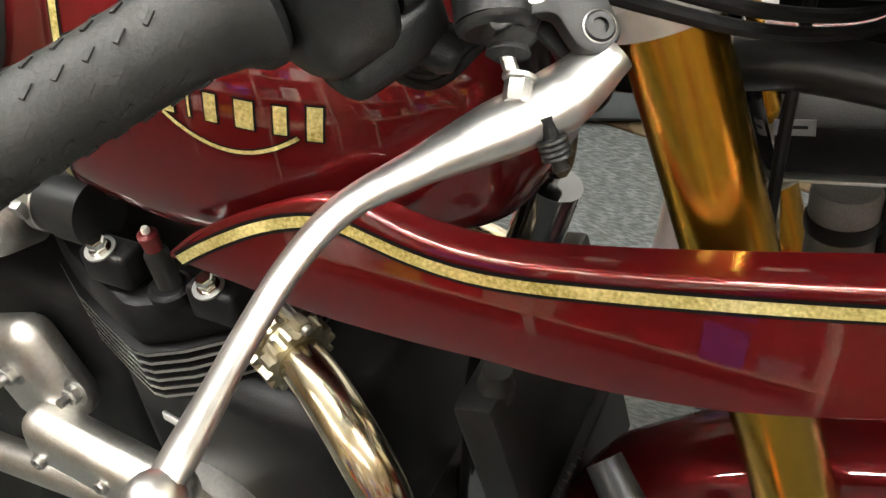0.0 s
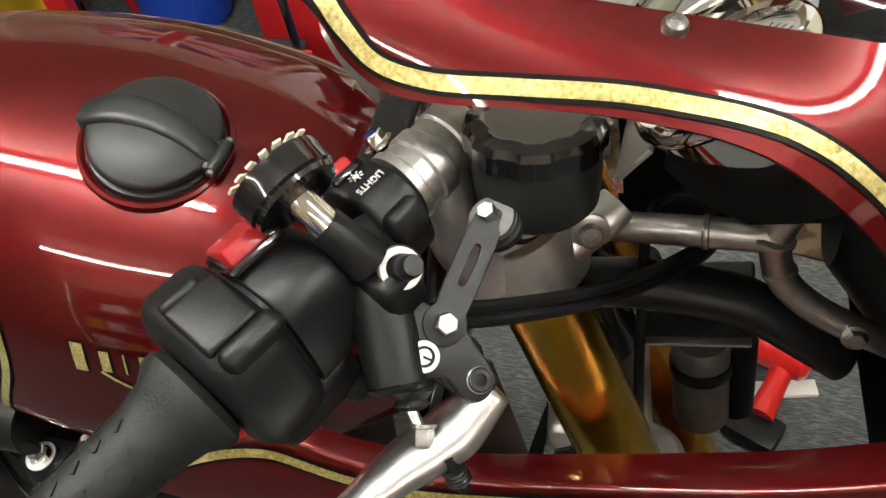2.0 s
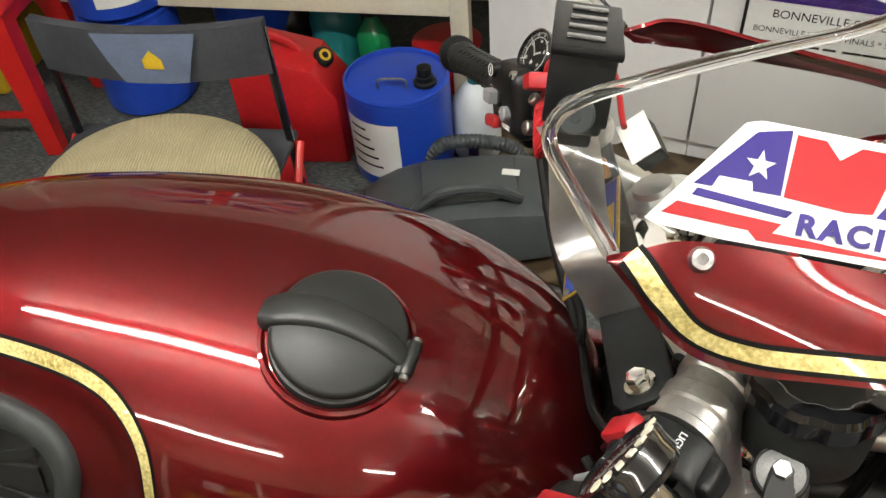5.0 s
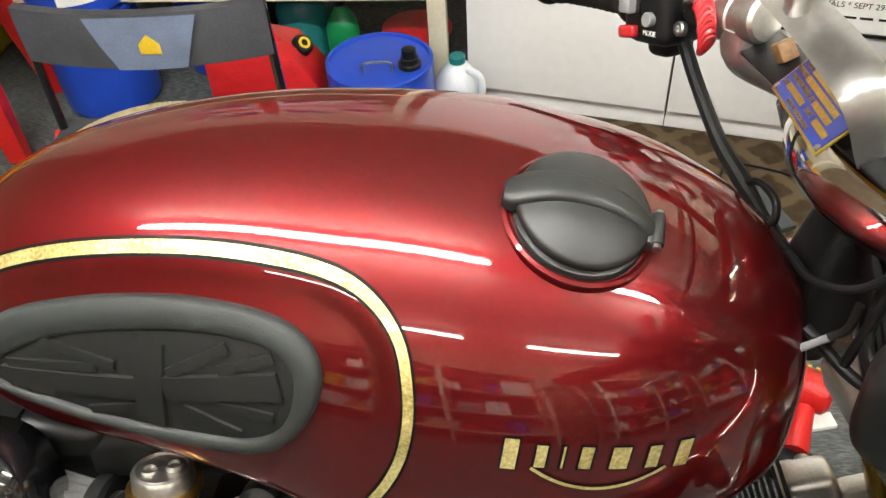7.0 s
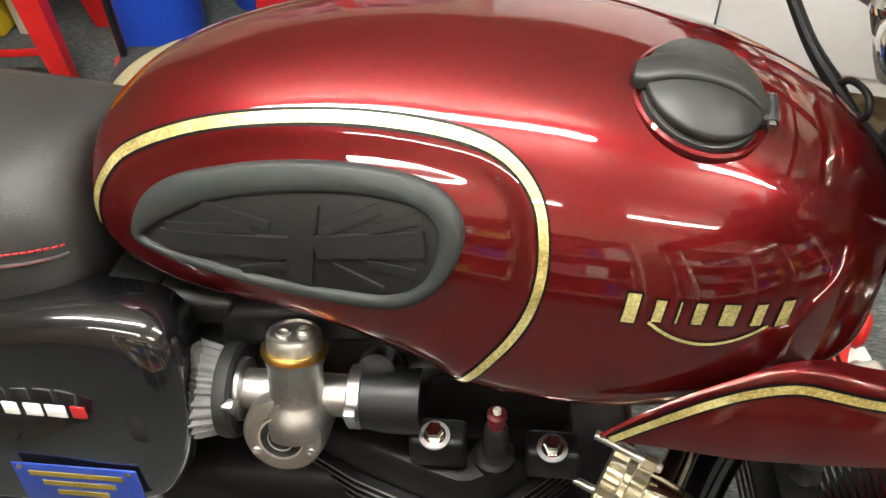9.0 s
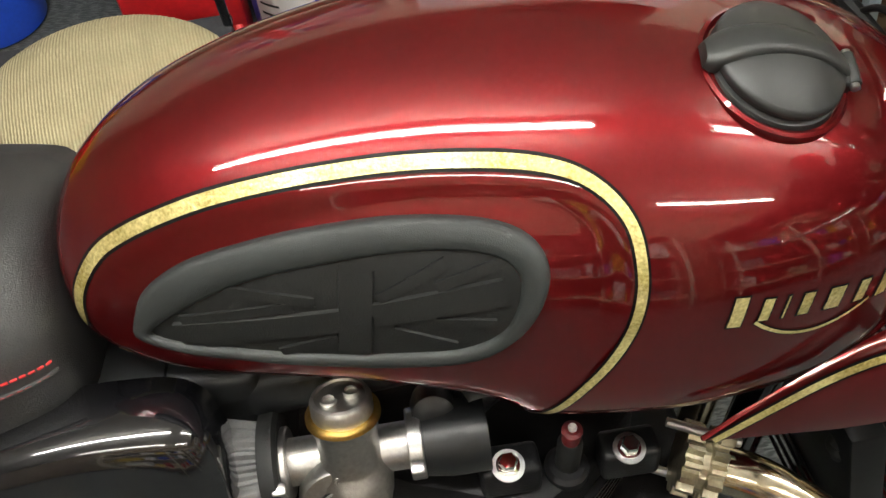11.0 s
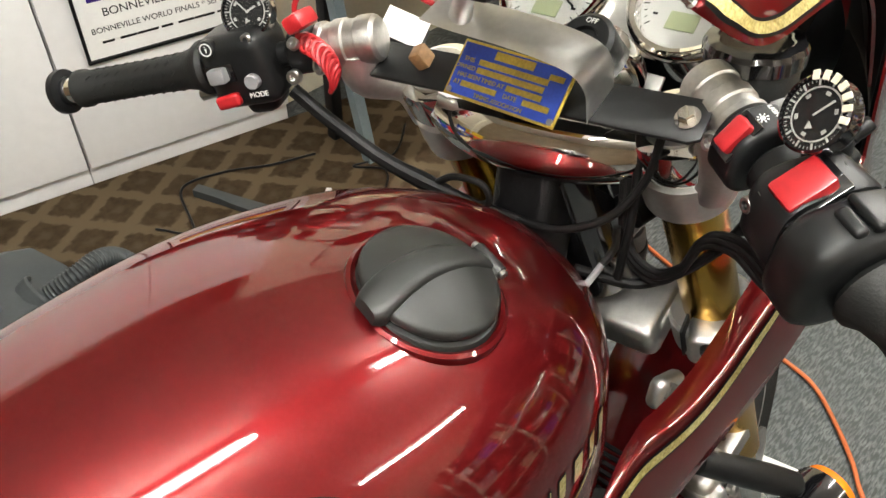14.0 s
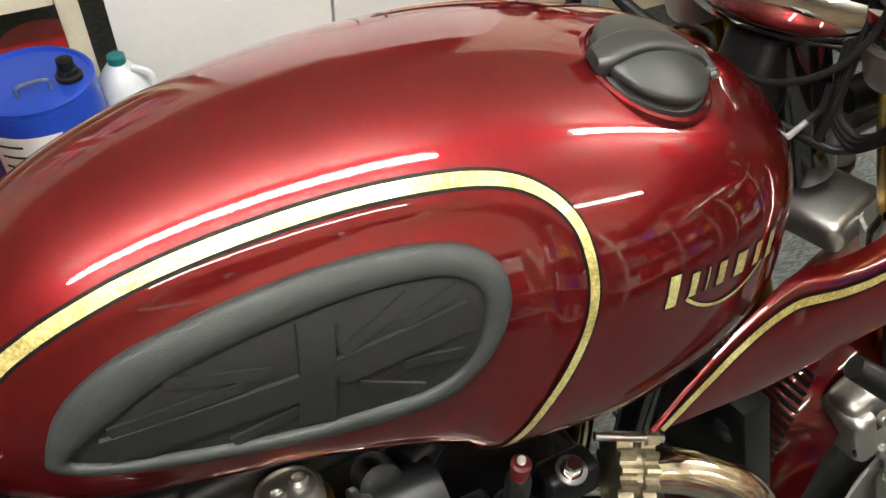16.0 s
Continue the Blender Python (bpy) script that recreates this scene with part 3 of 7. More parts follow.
def vacuum():
    root = new("vacuum_cleaner")
    root.matrix_basis = pose(-0.20, 1.215, 0.01, 0, 0, 14)
    rings = []
    for t in np.linspace(-1, 1, 15):
        w = 0.150 * (1 - abs(t) ** 4 * 0.35)
        h = 0.185 * (1 - 0.30 * max(0, t) ** 2 - 0.25 * max(0, -t) ** 3)
        rings.append([(0.29 * t, w * a, h * b) for a, b in ((-0.8, 0.02), (-1, 0.2), (-1, 0.62), (-0.82, 0.9), (-0.55, 1.0), (0.55, 1.0), (0.82, 0.9), (1, 0.62), (1, 0.2), (0.8, 0.02))])
    body = part("body", rings_bm(rings), VACGREY, root)
    part("lid_panel", box_bm((0.24, 0.17, 0.012), pose(-0.02, 0, 0.186), 0.004), VACGREY, root)
    part("label", box_bm((0.045, 0.022, 0.002), pose(0.088, 0.01, 0.1935, 0, 0, -15), 0.0), PAPER, root)
    part("hose_socket", lathe_bm([(0.044, -0.06), (0.050, -0.03), (0.052, 0.0), (0.048, 0.006), (0.040, 0.004), (0.036, -0.02), (0.001, -0.02)], (0.200, -0.085, 0.135), (0.86, -0.32, 0.42), 36), VACGREY, root)
    part("rear_handle", tube_bm([(-0.18, -0.08, 0.15), (-0.10, -0.10, 0.235), (0.02, -0.10, 0.24), (0.10, -0.08, 0.18)], 0.014, 20, 10), VACGREY, root)
    for s in (-1, 1):
        part("wheel", lathe_bm([(0.055, -0.012), (0.06, -0.008), (0.06, 0.008), (0.055, 0.012)], (-0.16, s * 0.148, 0.06), (0, 1, 0)), BLACK, root)
    line = curve([(0.20, -0.10, 0.135), (0.26, -0.135, 0.165), (0.32, -0.14, 0.165), (0.375, -0.13, 0.12), (0.41, -0.15, 0.06), (0.43, -0.24, 0.03), (0.36, -0.34, 0.03)], 150)
    part("hose", tube_bm(line, [0.021 if i % 3 else 0.0245 for i in range(150)], segs=12, raw=True), VACGREY, root, "ribbed grey hose")
    line = curve([(0.16, 0.20, 0.03), (0.12, 0.21, 0.11), (0.02, 0.22, 0.14), (-0.08, 0.23, 0.13), (-0.16, 0.24, 0.05), (-0.20, 0.26, 0.028)], 120)
    part("hose", tube_bm(line, [0.019 if i % 3 else 0.022 for i in range(120)], segs=12, raw=True), VACGREY, root, "ribbed grey hose")
    return tagged(root, "dark grey canister vacuum cleaner with ribbed hose", "vacuum cleaner")


vacuum()
tool = part("crevice_tool", rings_bm([[(x, y * w, 0.012 + z * h) for y, z in ((-1, -1), (1, -1), (1, 1), (-1, 1))] for x, w, h in ((-0.12, 0.014, 0.012), (-0.04, 0.014, 0.012), (0.0, 0.017, 0.009), (0.12, 0.021, 0.007))]), VACGREY)
tool.matrix_basis = pose(0.562, 1.265, 0.0115, 0, 0, -68.9)
tagged(tool, "flat grey vacuum crevice tool on the rug", "tool")


def cable(name, pts, r, mat, label, n=60):
    return tagged(part(name, tube_bm(pts, r, n, 8), mat), label, "cable")


cable("power_cable", [(0.36, 1.33, 0.014), (0.42, 1.25, 0.016), (0.50, 1.42, 0.016), (0.62, 1.40, 0.016), (0.74, 1.33, 0.016), (0.86, 1.28, 0.018)], 0.0035, BLACK, "thin black cable with plug on the rug")
cable("adapter_cable", [(0.80, 1.10, 0.016), (0.88, 1.02, 0.016), (0.95, 1.08, 0.02), (0.90, 1.16, 0.016), (1.02, 1.12, 0.016), (1.15, 1.2, 0.016)], 0.003, BLACK, "coiled thin black cable on the rug")
plug = part("cable_connector", join_bm(box_bm((0.035, 0.016, 0.012), None, 0.003), box_bm((0.014, 0.012, 0.008), pose(-0.022, 0, 0), 0.002)), PAPER)
plug.matrix_basis = pose(0.769, 1.12, 0.0175, 0, 0, 30)
tagged(plug, "small cream cable connector on the rug", "connector")
cable("extension_cord", [(0.80, -0.47, 0.008), (0.92, -0.334, 0.008), (0.975, -0.292, 0.008), (1.044, -0.223, 0.008), (1.109, -0.139, 0.008), (1.13, -0.045, 0.008), (1.17, 0.10, 0.008), (1.25, 0.45, 0.008), (1.5, 0.9, 0.008)], 0.005, ORANGE, "orange extension cord on the grey carpet")

# poster on the cupboard door
poster = new("poster")
poster.matrix_basis = CAB @ pose(0.086, -0.003, 0.385)
part("sheet", box_bm((0.46, 0.003, 0.62), pose(0.23, -0.0015, 0.31), 0), PAPER, poster)
part("frame", join_bm(box_bm((0.476, 0.010, 0.008), pose(0.23, -0.005, -0.004), 0.001), box_bm((0.476, 0.010, 0.008), pose(0.23, -0.005, 0.624), 0.001),
                      box_bm((0.008, 0.010, 0.62), pose(-0.004, -0.005, 0.31), 0.001), box_bm((0.008, 0.010, 0.62), pose(0.464, -0.005, 0.31), 0.001)), BLACK, poster)
writing("BONNEVILLE SPEEDWEEK", 0.030, pose(0.23, -0.0035, 0.115, 90), BLACKINK, poster)
writing("BONNEVILLE WORLD FINALS * SEPT 29-OCT", 0.021, pose(0.23, -0.0035, 0.072, 90), BLACKINK, poster)
for k in range(8):
    part("fine_print", box_bm((0.030 + 0.012 * (k % 3), 0.001, 0.006), pose(0.055 + 0.050 * k, -0.0035, 0.040), 0), BLACKINK, poster)
for k, mt in enumerate((BLUEINK, ORANGE, YELLOW)):
    part("colour_band", box_bm((0.40, 0.001, 0.05), pose(0.23, -0.0035, 0.172 + 0.052 * k), 0), mt, poster)
tagged(poster, "framed white event poster hung on the cupboard door", "poster")


# union flag hung in front of the shelving
flag = new("flag")
flag.matrix_basis = pose(-0.86, 1.7425, 1.56, 90)
part("field", box_bm((0.86, 0.50, 0.003), None, 0), CLOTHNAVY, flag, smooth=False)
for wide, mt, lift in ((0.085, PAPER, 0.0025), (0.03, REDCAN, 0.004)):
    for sg in (-1, 1):
        part("diagonal", plate_bm([(-0.43, -sg * 0.25 - wide * 0.55), (0.43, sg * 0.25 - wide * 0.55), (0.43, sg * 0.25 + wide * 0.55), (-0.43, -sg * 0.25 + wide * 0.55)] if sg > 0 else [(-0.43, 0.25 - wide * 0.55), (0.43, -0.25 - wide * 0.55), (0.43, -0.25 + wide * 0.55), (-0.43, 0.25 + wide * 0.55)], 0.0012, pose(0, 0, lift + 0.0006 * (sg + 1)), 0), mt, flag, smooth=False)
for wide, mt, lift in ((0.16, PAPER, 0.0065), (0.095, REDCAN, 0.0085)):
    part("cross", join_bm(box_bm((0.86, wide, 0.001), pose(0, 0, lift), 0), box_bm((wide, 0.50, 0.001), pose(0, 0, lift + 0.0006), 0)), mt, flag, smooth=False)
tagged(flag, "union flag of printed cloth hung on the shelving", "flag")


# partition beyond the cupboards and the table legs in front of it
slab("wall_partition", (0.94, 1.56, 0.0), (3.2, 1.66, 2.6), POSTPAINT, label="beige painted partition beside the cupboards")
table = new("work_table")
table.matrix_basis = pose(0.96, 1.16, 0)
part("leg", box_bm((0.035, 0.035, 0.72), pose(0.006, 0.150, 0.361), 0.003), BLACK, table)
part("leg", box_bm((0.035, 0.035, 0.72), pose(0.90, 0.150, 0.361), 0.003), BLACK, table)
part("leg", box_bm((0.035, 0.035, 0.72), pose(0.90, -0.45, 0.361), 0.003), BLACK, table)
part("grey_brace", rings_bm([[(x + sx * 0.016, y + sy * 0.016, z) for sx, sy in ((-1, -1), (1, -1), (1, 1), (-1, 1))] for x, y, z in ((0.0, -0.01, 0.001), (-0.01, 0.05, 0.30), (-0.02, 0.12, 0.70))]), BLUEGREY, table)
part("top", box_bm((0.98, 0.70, 0.03), pose(0.44, -0.15, 0.736), 0.004), WOOD, table)
tagged(table, "work table with black legs and grey brace", "table")
stick = tagged(part("wooden_strip", box_bm((0.15, 0.032, 0.012), pose(0.845, -0.15, 0.0065, 0, 0, -75), 0.002), PAPER), "pale wooden strip lying on the carpet", "wood strip")


strip = tagged(part("wooden_strip", box_bm((0.30, 0.035, 0.012), pose(0.43, 0.556, 0.0065, 0, 0, 12.5), 0.002), PAPER), "pale painted strip lying on the carpet under the machine", "wood strip")
tape = tagged(part("tape_scrap", lathe_bm([(0.020, 0.0005), (0.021, 0.002), (0.018, 0.004), (0.0005, 0.0042)], (0.006, 0.625, 0.0), (0, 0, 1), 20), GREEN), "small bright green scrap lying on the carpet", "scrap")


def storage_rack(at, turn, seed):
    rnd = random.Random(seed)
    root = new("storage_rack")
    m = pose(*at, 0, 0, turn)
    root.matrix_basis = m
    for x in (-0.9, 0.0, 0.9):
        for y in (-0.2, 0.2):
            part("upright", box_bm((0.035, 0.035, 1.85), pose(x, y, 0.926), 0.002), POSTPAINT, root)
    for z in (0.35, 0.85, 1.35, 1.83):
        part("rack_shelf", box_bm((1.9, 0.46, 0.022), pose(0, 0, z), 0.002), WOOD, root)
    tagged(root, "open storage rack with wooden shelves against the wall", "rack", "storage racks")
    for z in (0.361, 0.861, 1.361):
        x = -0.84
        while x < 0.74:
            w, h, d = rnd.uniform(0.10, 0.26), rnd.uniform(0.10, 0.32), rnd.uniform(0.2, 0.36)
            mt, tone = rnd.choice(((PAPER, "white"), (WOOD, "brown"), (BLACK, "black"), (REDCAN, "red"), (BLUEGREY, "grey"), (YELLOW, "yellow"), (BLUEDRUM, "blue"), (PAPER, "white")))
            bx = new("storage_box")
            bx.matrix_basis = m @ pose(x + w / 2, 0.0, z + 0.001, 0, 0, rnd.uniform(-4, 4))
            part("body", box_bm((w, d, h), pose(0, 0, h / 2), 0.006), mt, bx)
            part("lid", box_bm((w + 0.008, d + 0.008, 0.022), pose(0, 0, h + 0.0115), 0.004), mt, bx)
            tagged(bx, tone + " lidded storage box standing on the rack", "box", "stored boxes")
            x += w + rnd.uniform(0.015, 0.09)


storage_rack((1.9, -2.42, 0), 0, 3)
storage_rack((-0.4, -2.42, 0), 0, 5)
storage_rack((2.9, -0.9, 0), 90, 8)

# ---------------------------------------------------------------- the motorcycle, leaning on its side stand
bike = new("motorcycle")
bike.matrix_basis = Matrix.Translation((0, 0.02, 1.13)) @ pose(0, 0, 0, -10)
tagged(bike, "candy red cafe racer motorcycle with half fairing on its stand", "motorcycle")

# tank: x, top, widest level, bottom, half width
TANK = np.array([
    (-0.535, -0.100, -0.125, -0.160, 0.030), (-0.520, -0.068, -0.125, -0.176, 0.066), (-0.490, -0.036, -0.125, -0.190, 0.090),
    (-0.450, -0.010, -0.122, -0.198, 0.108), (-0.400, 0.010, -0.120, -0.203, 0.122), (-0.330, 0.026, -0.118, -0.210, 0.138),
    (-0.260, 0.033, -0.118, -0.233, 0.151), (-0.210, 0.033, -0.120, -0.258, 0.160), (-0.150, 0.030, -0.122, -0.268, 0.166),
    (-0.100, 0.023, -0.124, -0.270, 0.168), (-0.050, 0.011, -0.126, -0.267, 0.164), (0.000, -0.004, -0.128, -0.265, 0.154),
    (0.040, -0.022, -0.132, -0.258, 0.138), (0.080, -0.048, -0.138, -0.249, 0.112), (0.110, -0.082, -0.145, -0.234, 0.080),
    (0.128, -0.122, -0.155, -0.200, 0.036)])
UP, LOW = (2.1, 2.0), (5.0, 2.4)


def tank_at(x):
    t, v = TANK[:, 0], TANK[:, 1:]
    i = int(np.clip(np.searchsorted(t, x) - 1, 0, len(t) - 2))
    d = np.diff(v, axis=0) / np.diff(t)[:, None]
    m = np.vstack([d[:1], 0.5 * (d[1:] + d[:-1]), d[-1:]])
    h = t[i + 1] - t[i]
    s = np.clip((x - t[i]) / h, 0, 1)
    return (2 * s**3 - 3 * s**2 + 1) * v[i] + (s**3 - 2 * s**2 + s) * h * m[i] + (3 * s**2 - 2 * s**3) * v[i + 1] + (s**3 - s**2) * h * m[i + 1]


# the gold line that frames the knee recess, along the tank's side
STRIPE = curve([(-0.516, -0.135), (-0.505, -0.100), (-0.482, -0.070), (-0.455, -0.052), (-0.420, -0.037), (-0.380, -0.0255), (-0.333, -0.017), (-0.285, -0.0125),
                (-0.240, -0.0125), (-0.205, -0.016), (-0.181, -0.023), (-0.164, -0.035), (-0.154, -0.050), (-0.150, -0.070), (-0.150, -0.095), (-0.156, -0.125),
                (-0.167, -0.152), (-0.184, -0.180), (-0.204, -0.212), (-0.221, -0.2390)], 126)


def recess(x, z):
    """How deep the knee recess is pressed in there."""
    below = x > -0.53 and (z < np.interp(x, STRIPE[:73, 0], STRIPE[:73, 1]) if x < -0.158 else False)
    if not below and not (x < -0.15):
        return 0.0
    d = np.sqrt(((STRIPE - (x, z)) ** 2).sum(1))
    i = int(d.argmin())
    a, b = STRIPE[max(i - 1, 0)], STRIPE[min(i + 1, len(STRIPE) - 1)]
    inside = (b[0] - a[0]) * (z - a[1]) - (b[1] - a[1]) * (x - a[0]) < 0
    s = np.clip((d[i] - 0.003) / 0.020, 0, 1) if inside else 0.0
    return 0.0055 * s * s * (3 - 2 * s)


def tank_side(x, z):
    top, mid, low, w = tank_at(x)
    p, q = UP if z > mid else LOW
    r = (z - mid) / (top - mid) if z > mid else (mid - z) / (mid - low)
    return w * max(0.0, 1 - min(abs(r), 1) ** p) ** (1 / q) - recess(x, z)


def tank_top(x, y):
    top, mid, low, w = tank_at(x)
    return mid + (top - mid) * max(0.0, 1 - min(abs(y / w), 1) ** UP[1]) ** (1 / UP[0])


def side_point(x, z, lift=0.0):
    """A point on the tank's right side, lifted off it."""
    e = 0.002
    y = tank_side(x, z)
    n = Vector((-(tank_side(x + e, z) - tank_side(x - e, z)) / (2 * e), -1.0, -(tank_side(x, z + e) - tank_side(x, z - e)) / (2 * e)))
    n = Vector((n.x, -1.0, n.z)).normalized()
    return Vector((x, -y, z)) + n * lift, n


def tank():
    xs = np.r_[np.linspace(-0.535, -0.49, 12), np.linspace(-0.485, 0.10, 118), np.linspace(0.103, 0.128, 10)]
    rings = []
    for x in xs:
        top, mid, low, w = tank_at(x)
        ring = []
        for side in (-1, 1):
            half = []
            for f in np.linspace(0, np.pi / 2, 40):
                r, c = math.sin(f), math.cos(f)
                z = mid + (top - mid) * r ** (2 / UP[0])
                y = w * c ** (2 / UP[1])
                half.append((x, side * max(y - recess(x, z), 0.0), z))
            lower = []
            for f in np.linspace(0, np.pi / 2, 24)[1:]:
                r, c = math.sin(f), math.cos(f)
                z = mid - (mid - low) * r ** (2 / LOW[0])
                y = w * c ** (2 / LOW[1])
                lower.append((x, side * max(y - recess(x, z), 0.0), z))
            ring.append(half[::-1] + lower)
        rings.append(ring[0] + ring[1][::-1][1:-1])
    ob = part("fuel_tank", rings_bm(rings), PAINT, bike, "candy red painted fuel tank", sharp=60)
    return ob


fuel_tank = tank()


def ribbon(name, line, width, lift, mat, parent, point, label=""):
    """A flat line laid on a surface: line in the surface's own two coordinates."""
    tan = np.gradient(line, axis=0)
    tan /= np.linalg.norm(tan, axis=1)[:, None]
    rows = []
    for p, t in zip(line, tan):
        nrm = np.array((-t[1], t[0]))
        rows.append([point(*(p + nrm * width * s), lift)[0] for s in (-0.5, 0.0, 0.5)])
    return part(name, rings_bm(rows, False, False), mat, parent, label)


ribbon("stripe_edge", STRIPE, 0.0099, 0.0005, LINE, fuel_tank, side_point, "thin black edging of the gold stripe")
ribbon("stripe", STRIPE, 0.0064, 0.0009, LEAF, fuel_tank, side_point, "hand-laid gold leaf stripe")
tail = curve([(-0.505, -0.170), (-0.485, -0.181), (-0.465, -0.186)], 8)
ribbon("stripe_tail", tail, 0.006, 0.0009, LEAF, fuel_tank, side_point)

PAD = [(-0.471, -0.119), (-0.456, -0.091), (-0.426, -0.069), (-0.382, -0.054), (-0.340, -0.0445), (-0.290, -0.039), (-0.240, -0.0415), (-0.213, -0.052), (-0.203, -0.072),
       (-0.208, -0.096), (-0.224, -0.1225), (-0.248, -0.142), (-0.285, -0.148), (-0.345, -0.147), (-0.405, -0.143), (-0.450, -0.137), (-0.470, -0.130)]
PADIN = [(-0.458, -0.121), (-0.426, -0.097), (-0.383, -0.077), (-0.330, -0.064), (-0.282, -0.058), (-0.240, -0.060), (-0.222, -0.072), (-0.222, -0.092), (-0.233, -0.116),
         (-0.258, -0.132), (-0.303, -0.136), (-0.355, -0.1365), (-0.408, -0.133), (-0.450, -0.129)]


def closed_curve(p, n):
    k = len(p)
    out = []
    for u in np.linspace(0, k, n, endpoint=False):
        i, s = int(u), u - int(u)
        a, b, c, d = p[(i - 1) % k], p[i % k], p[(i + 1) % k], p[(i + 2) % k]
        out.append(0.5 * (2 * b + (c - a) * s + (2 * a - 5 * b + 4 * c - d) * s**2 + (3 * b - a - 3 * c + d) * s**3))
    return np.array(out)


def knee_pad():
    n = 120
    # both loops by direction from the middle
    mid = np.array((-0.335, -0.097))

    def by_angle(q):
        d = (q - mid) * (1, 3)
        a = np.arctan2(d[:, 1], d[:, 0])
        o = np.argsort(a)
        u = np.linspace(-math.pi, math.pi, n, endpoint=False)
        return np.stack([np.interp(u, a[o], q[o, k], period=2 * math.pi) for k in (0, 1)], 1)

    outer, inner = by_angle(closed_curve(np.array(PAD), 400)), by_angle(closed_curve(np.array(PADIN), 400))
    rings = []
    for f, lift in ((0.0, -0.002), (0.0, 0.003), (0.06, 0.0065), (0.2, 0.0085), (0.55, 0.0088), (0.85, 0.0078), (0.97, 0.0055), (1.0, 0.003)):
        rings.append([side_point(*(o + (i - o) * f), lift)[0] for o, i in zip(outer, inner)])
    pad = part("knee_pad", rings_bm(rings, False), PADRUB, fuel_tank, "grey rubber knee pad with raised rim", sharp=0)
    rings = []
    for f in (1.0, 0.85, 0.65, 0.45, 0.25, 0.08, 0.0):
        rings.append([side_point(*(mid + (i - mid) * f), 0.0042)[0] for i in inner])
    part("pad_field", rings_bm(rings, False), RUBBER, pad, "darker rubber field", sharp=0)

    def bar(a, b, w, lift, name):
        line = np.linspace(a, b, 14)
        t = np.subtract(b, a) / np.linalg.norm(np.subtract(b, a))
        nr = np.array((-t[1], t[0]))
        rows = [[side_point(*(p + nr * w * s), l)[0] for s, l in ((-0.56, 0.0035), (-0.5, lift), (0.5, lift), (0.56, 0.0035))] for p in line]
        part(name, rings_bm(rows, False, False), RUBBER, pad, sharp=20)

    bar((-0.316, -0.067), (-0.327, -0.1325), 0.020, 0.0068, "cross_upright")
    bar((-0.440, -0.1205), (-0.329, -0.104), 0.017, 0.0068, "cross_arm")
    bar((-0.311, -0.100), (-0.229, -0.084), 0.017, 0.0068, "cross_arm")
    for a, b in (((-0.306, -0.088), (-0.262, -0.064)), ((-0.270, -0.080), (-0.232, -0.066)), ((-0.400, -0.0835), (-0.345, -0.090)), ((-0.435, -0.108), (-0.360, -0.094)),
                 ((-0.335, -0.120), (-0.375, -0.134)), ((-0.372, -0.117), (-0.425, -0.128)), ((-0.300, -0.113), (-0.262, -0.128)), ((-0.272, -0.106), (-0.236, -0.108))):
        bar(a, b, 0.0065, 0.0062, "ray_rib")


knee_pad()


def emblem():
    """The maker's mark: a row of plain gold blocks, edged in black, over a curved underline."""
    a, b = np.array((-0.097, -0.1155)), np.array((0.027, -0.1315))
    u = (b - a) / np.linalg.norm(b - a)
    v = np.array((-u[1], u[0]))
    size = np.linalg.norm(b - a)
    start = 0.0
    for w, h in ((0.135, 0.027), (0.11, 0.020), (0.05, 0.020), (0.12, 0.020), (0.16, 0.020), (0.12, 0.020), (0.13, 0.024)):
        mid = a + u * size * (start + w / 2) + v * (h - 0.020) * 0.0
        for mat, grow, lift, nm in ((LINE, 0.0013, 0.0005, "mark_edge"), (LEAF, 0.0, 0.0009, "mark_block")):
            hw, hh = (size * w / 2 - 0.0022) * 0.72 + grow, h * 0.46 + grow
            rows = [[side_point(*(mid + u * sx * hw + v * sy * hh), lift)[0] for sy in (-1, 0, 1)] for sx in (-1, -0.3, 0.3, 1)]
            part(nm, rings_bm(rows, False, False), mat, fuel_tank)
        start += w + 0.029
    line = np.array([a + u * size * s - v * (0.010 + 0.017 * (1 - ((s - 0.52) / 0.34) ** 2)) for s in np.linspace(0.18, 0.86, 30)])
    ribbon("mark_underline_edge", line, 0.0045, 0.0005, LINE, fuel_tank, side_point)
    ribbon("mark_underline", line, 0.0026, 0.0009, LEAF, fuel_tank, side_point)


emblem()

# filler cap on the tank's right shoulder
CX, CY = -0.048, -0.075
CZ = tank_top(CX, CY)
e = 0.004
CAPN = Vector((-(tank_top(CX + e, CY) - tank_top(CX - e, CY)) / (2 * e), -(tank_top(CX, CY + e) - tank_top(CX, CY - e)) / (2 * e), 1.0)).normalized()
CAPX = (Vector((0.100, -0.014, 0)) - CAPN * Vector((0.100, -0.014, 0)).dot(CAPN)).normalized()
CAPY = CAPN.cross(CAPX)
CAPM = Matrix.Translation(Vector((CX, CY, CZ)) - CAPN * 0.003) @ Matrix((CAPX, CAPY, CAPN)).transposed().to_4x4() @ Matrix.Scale(0.95, 4)


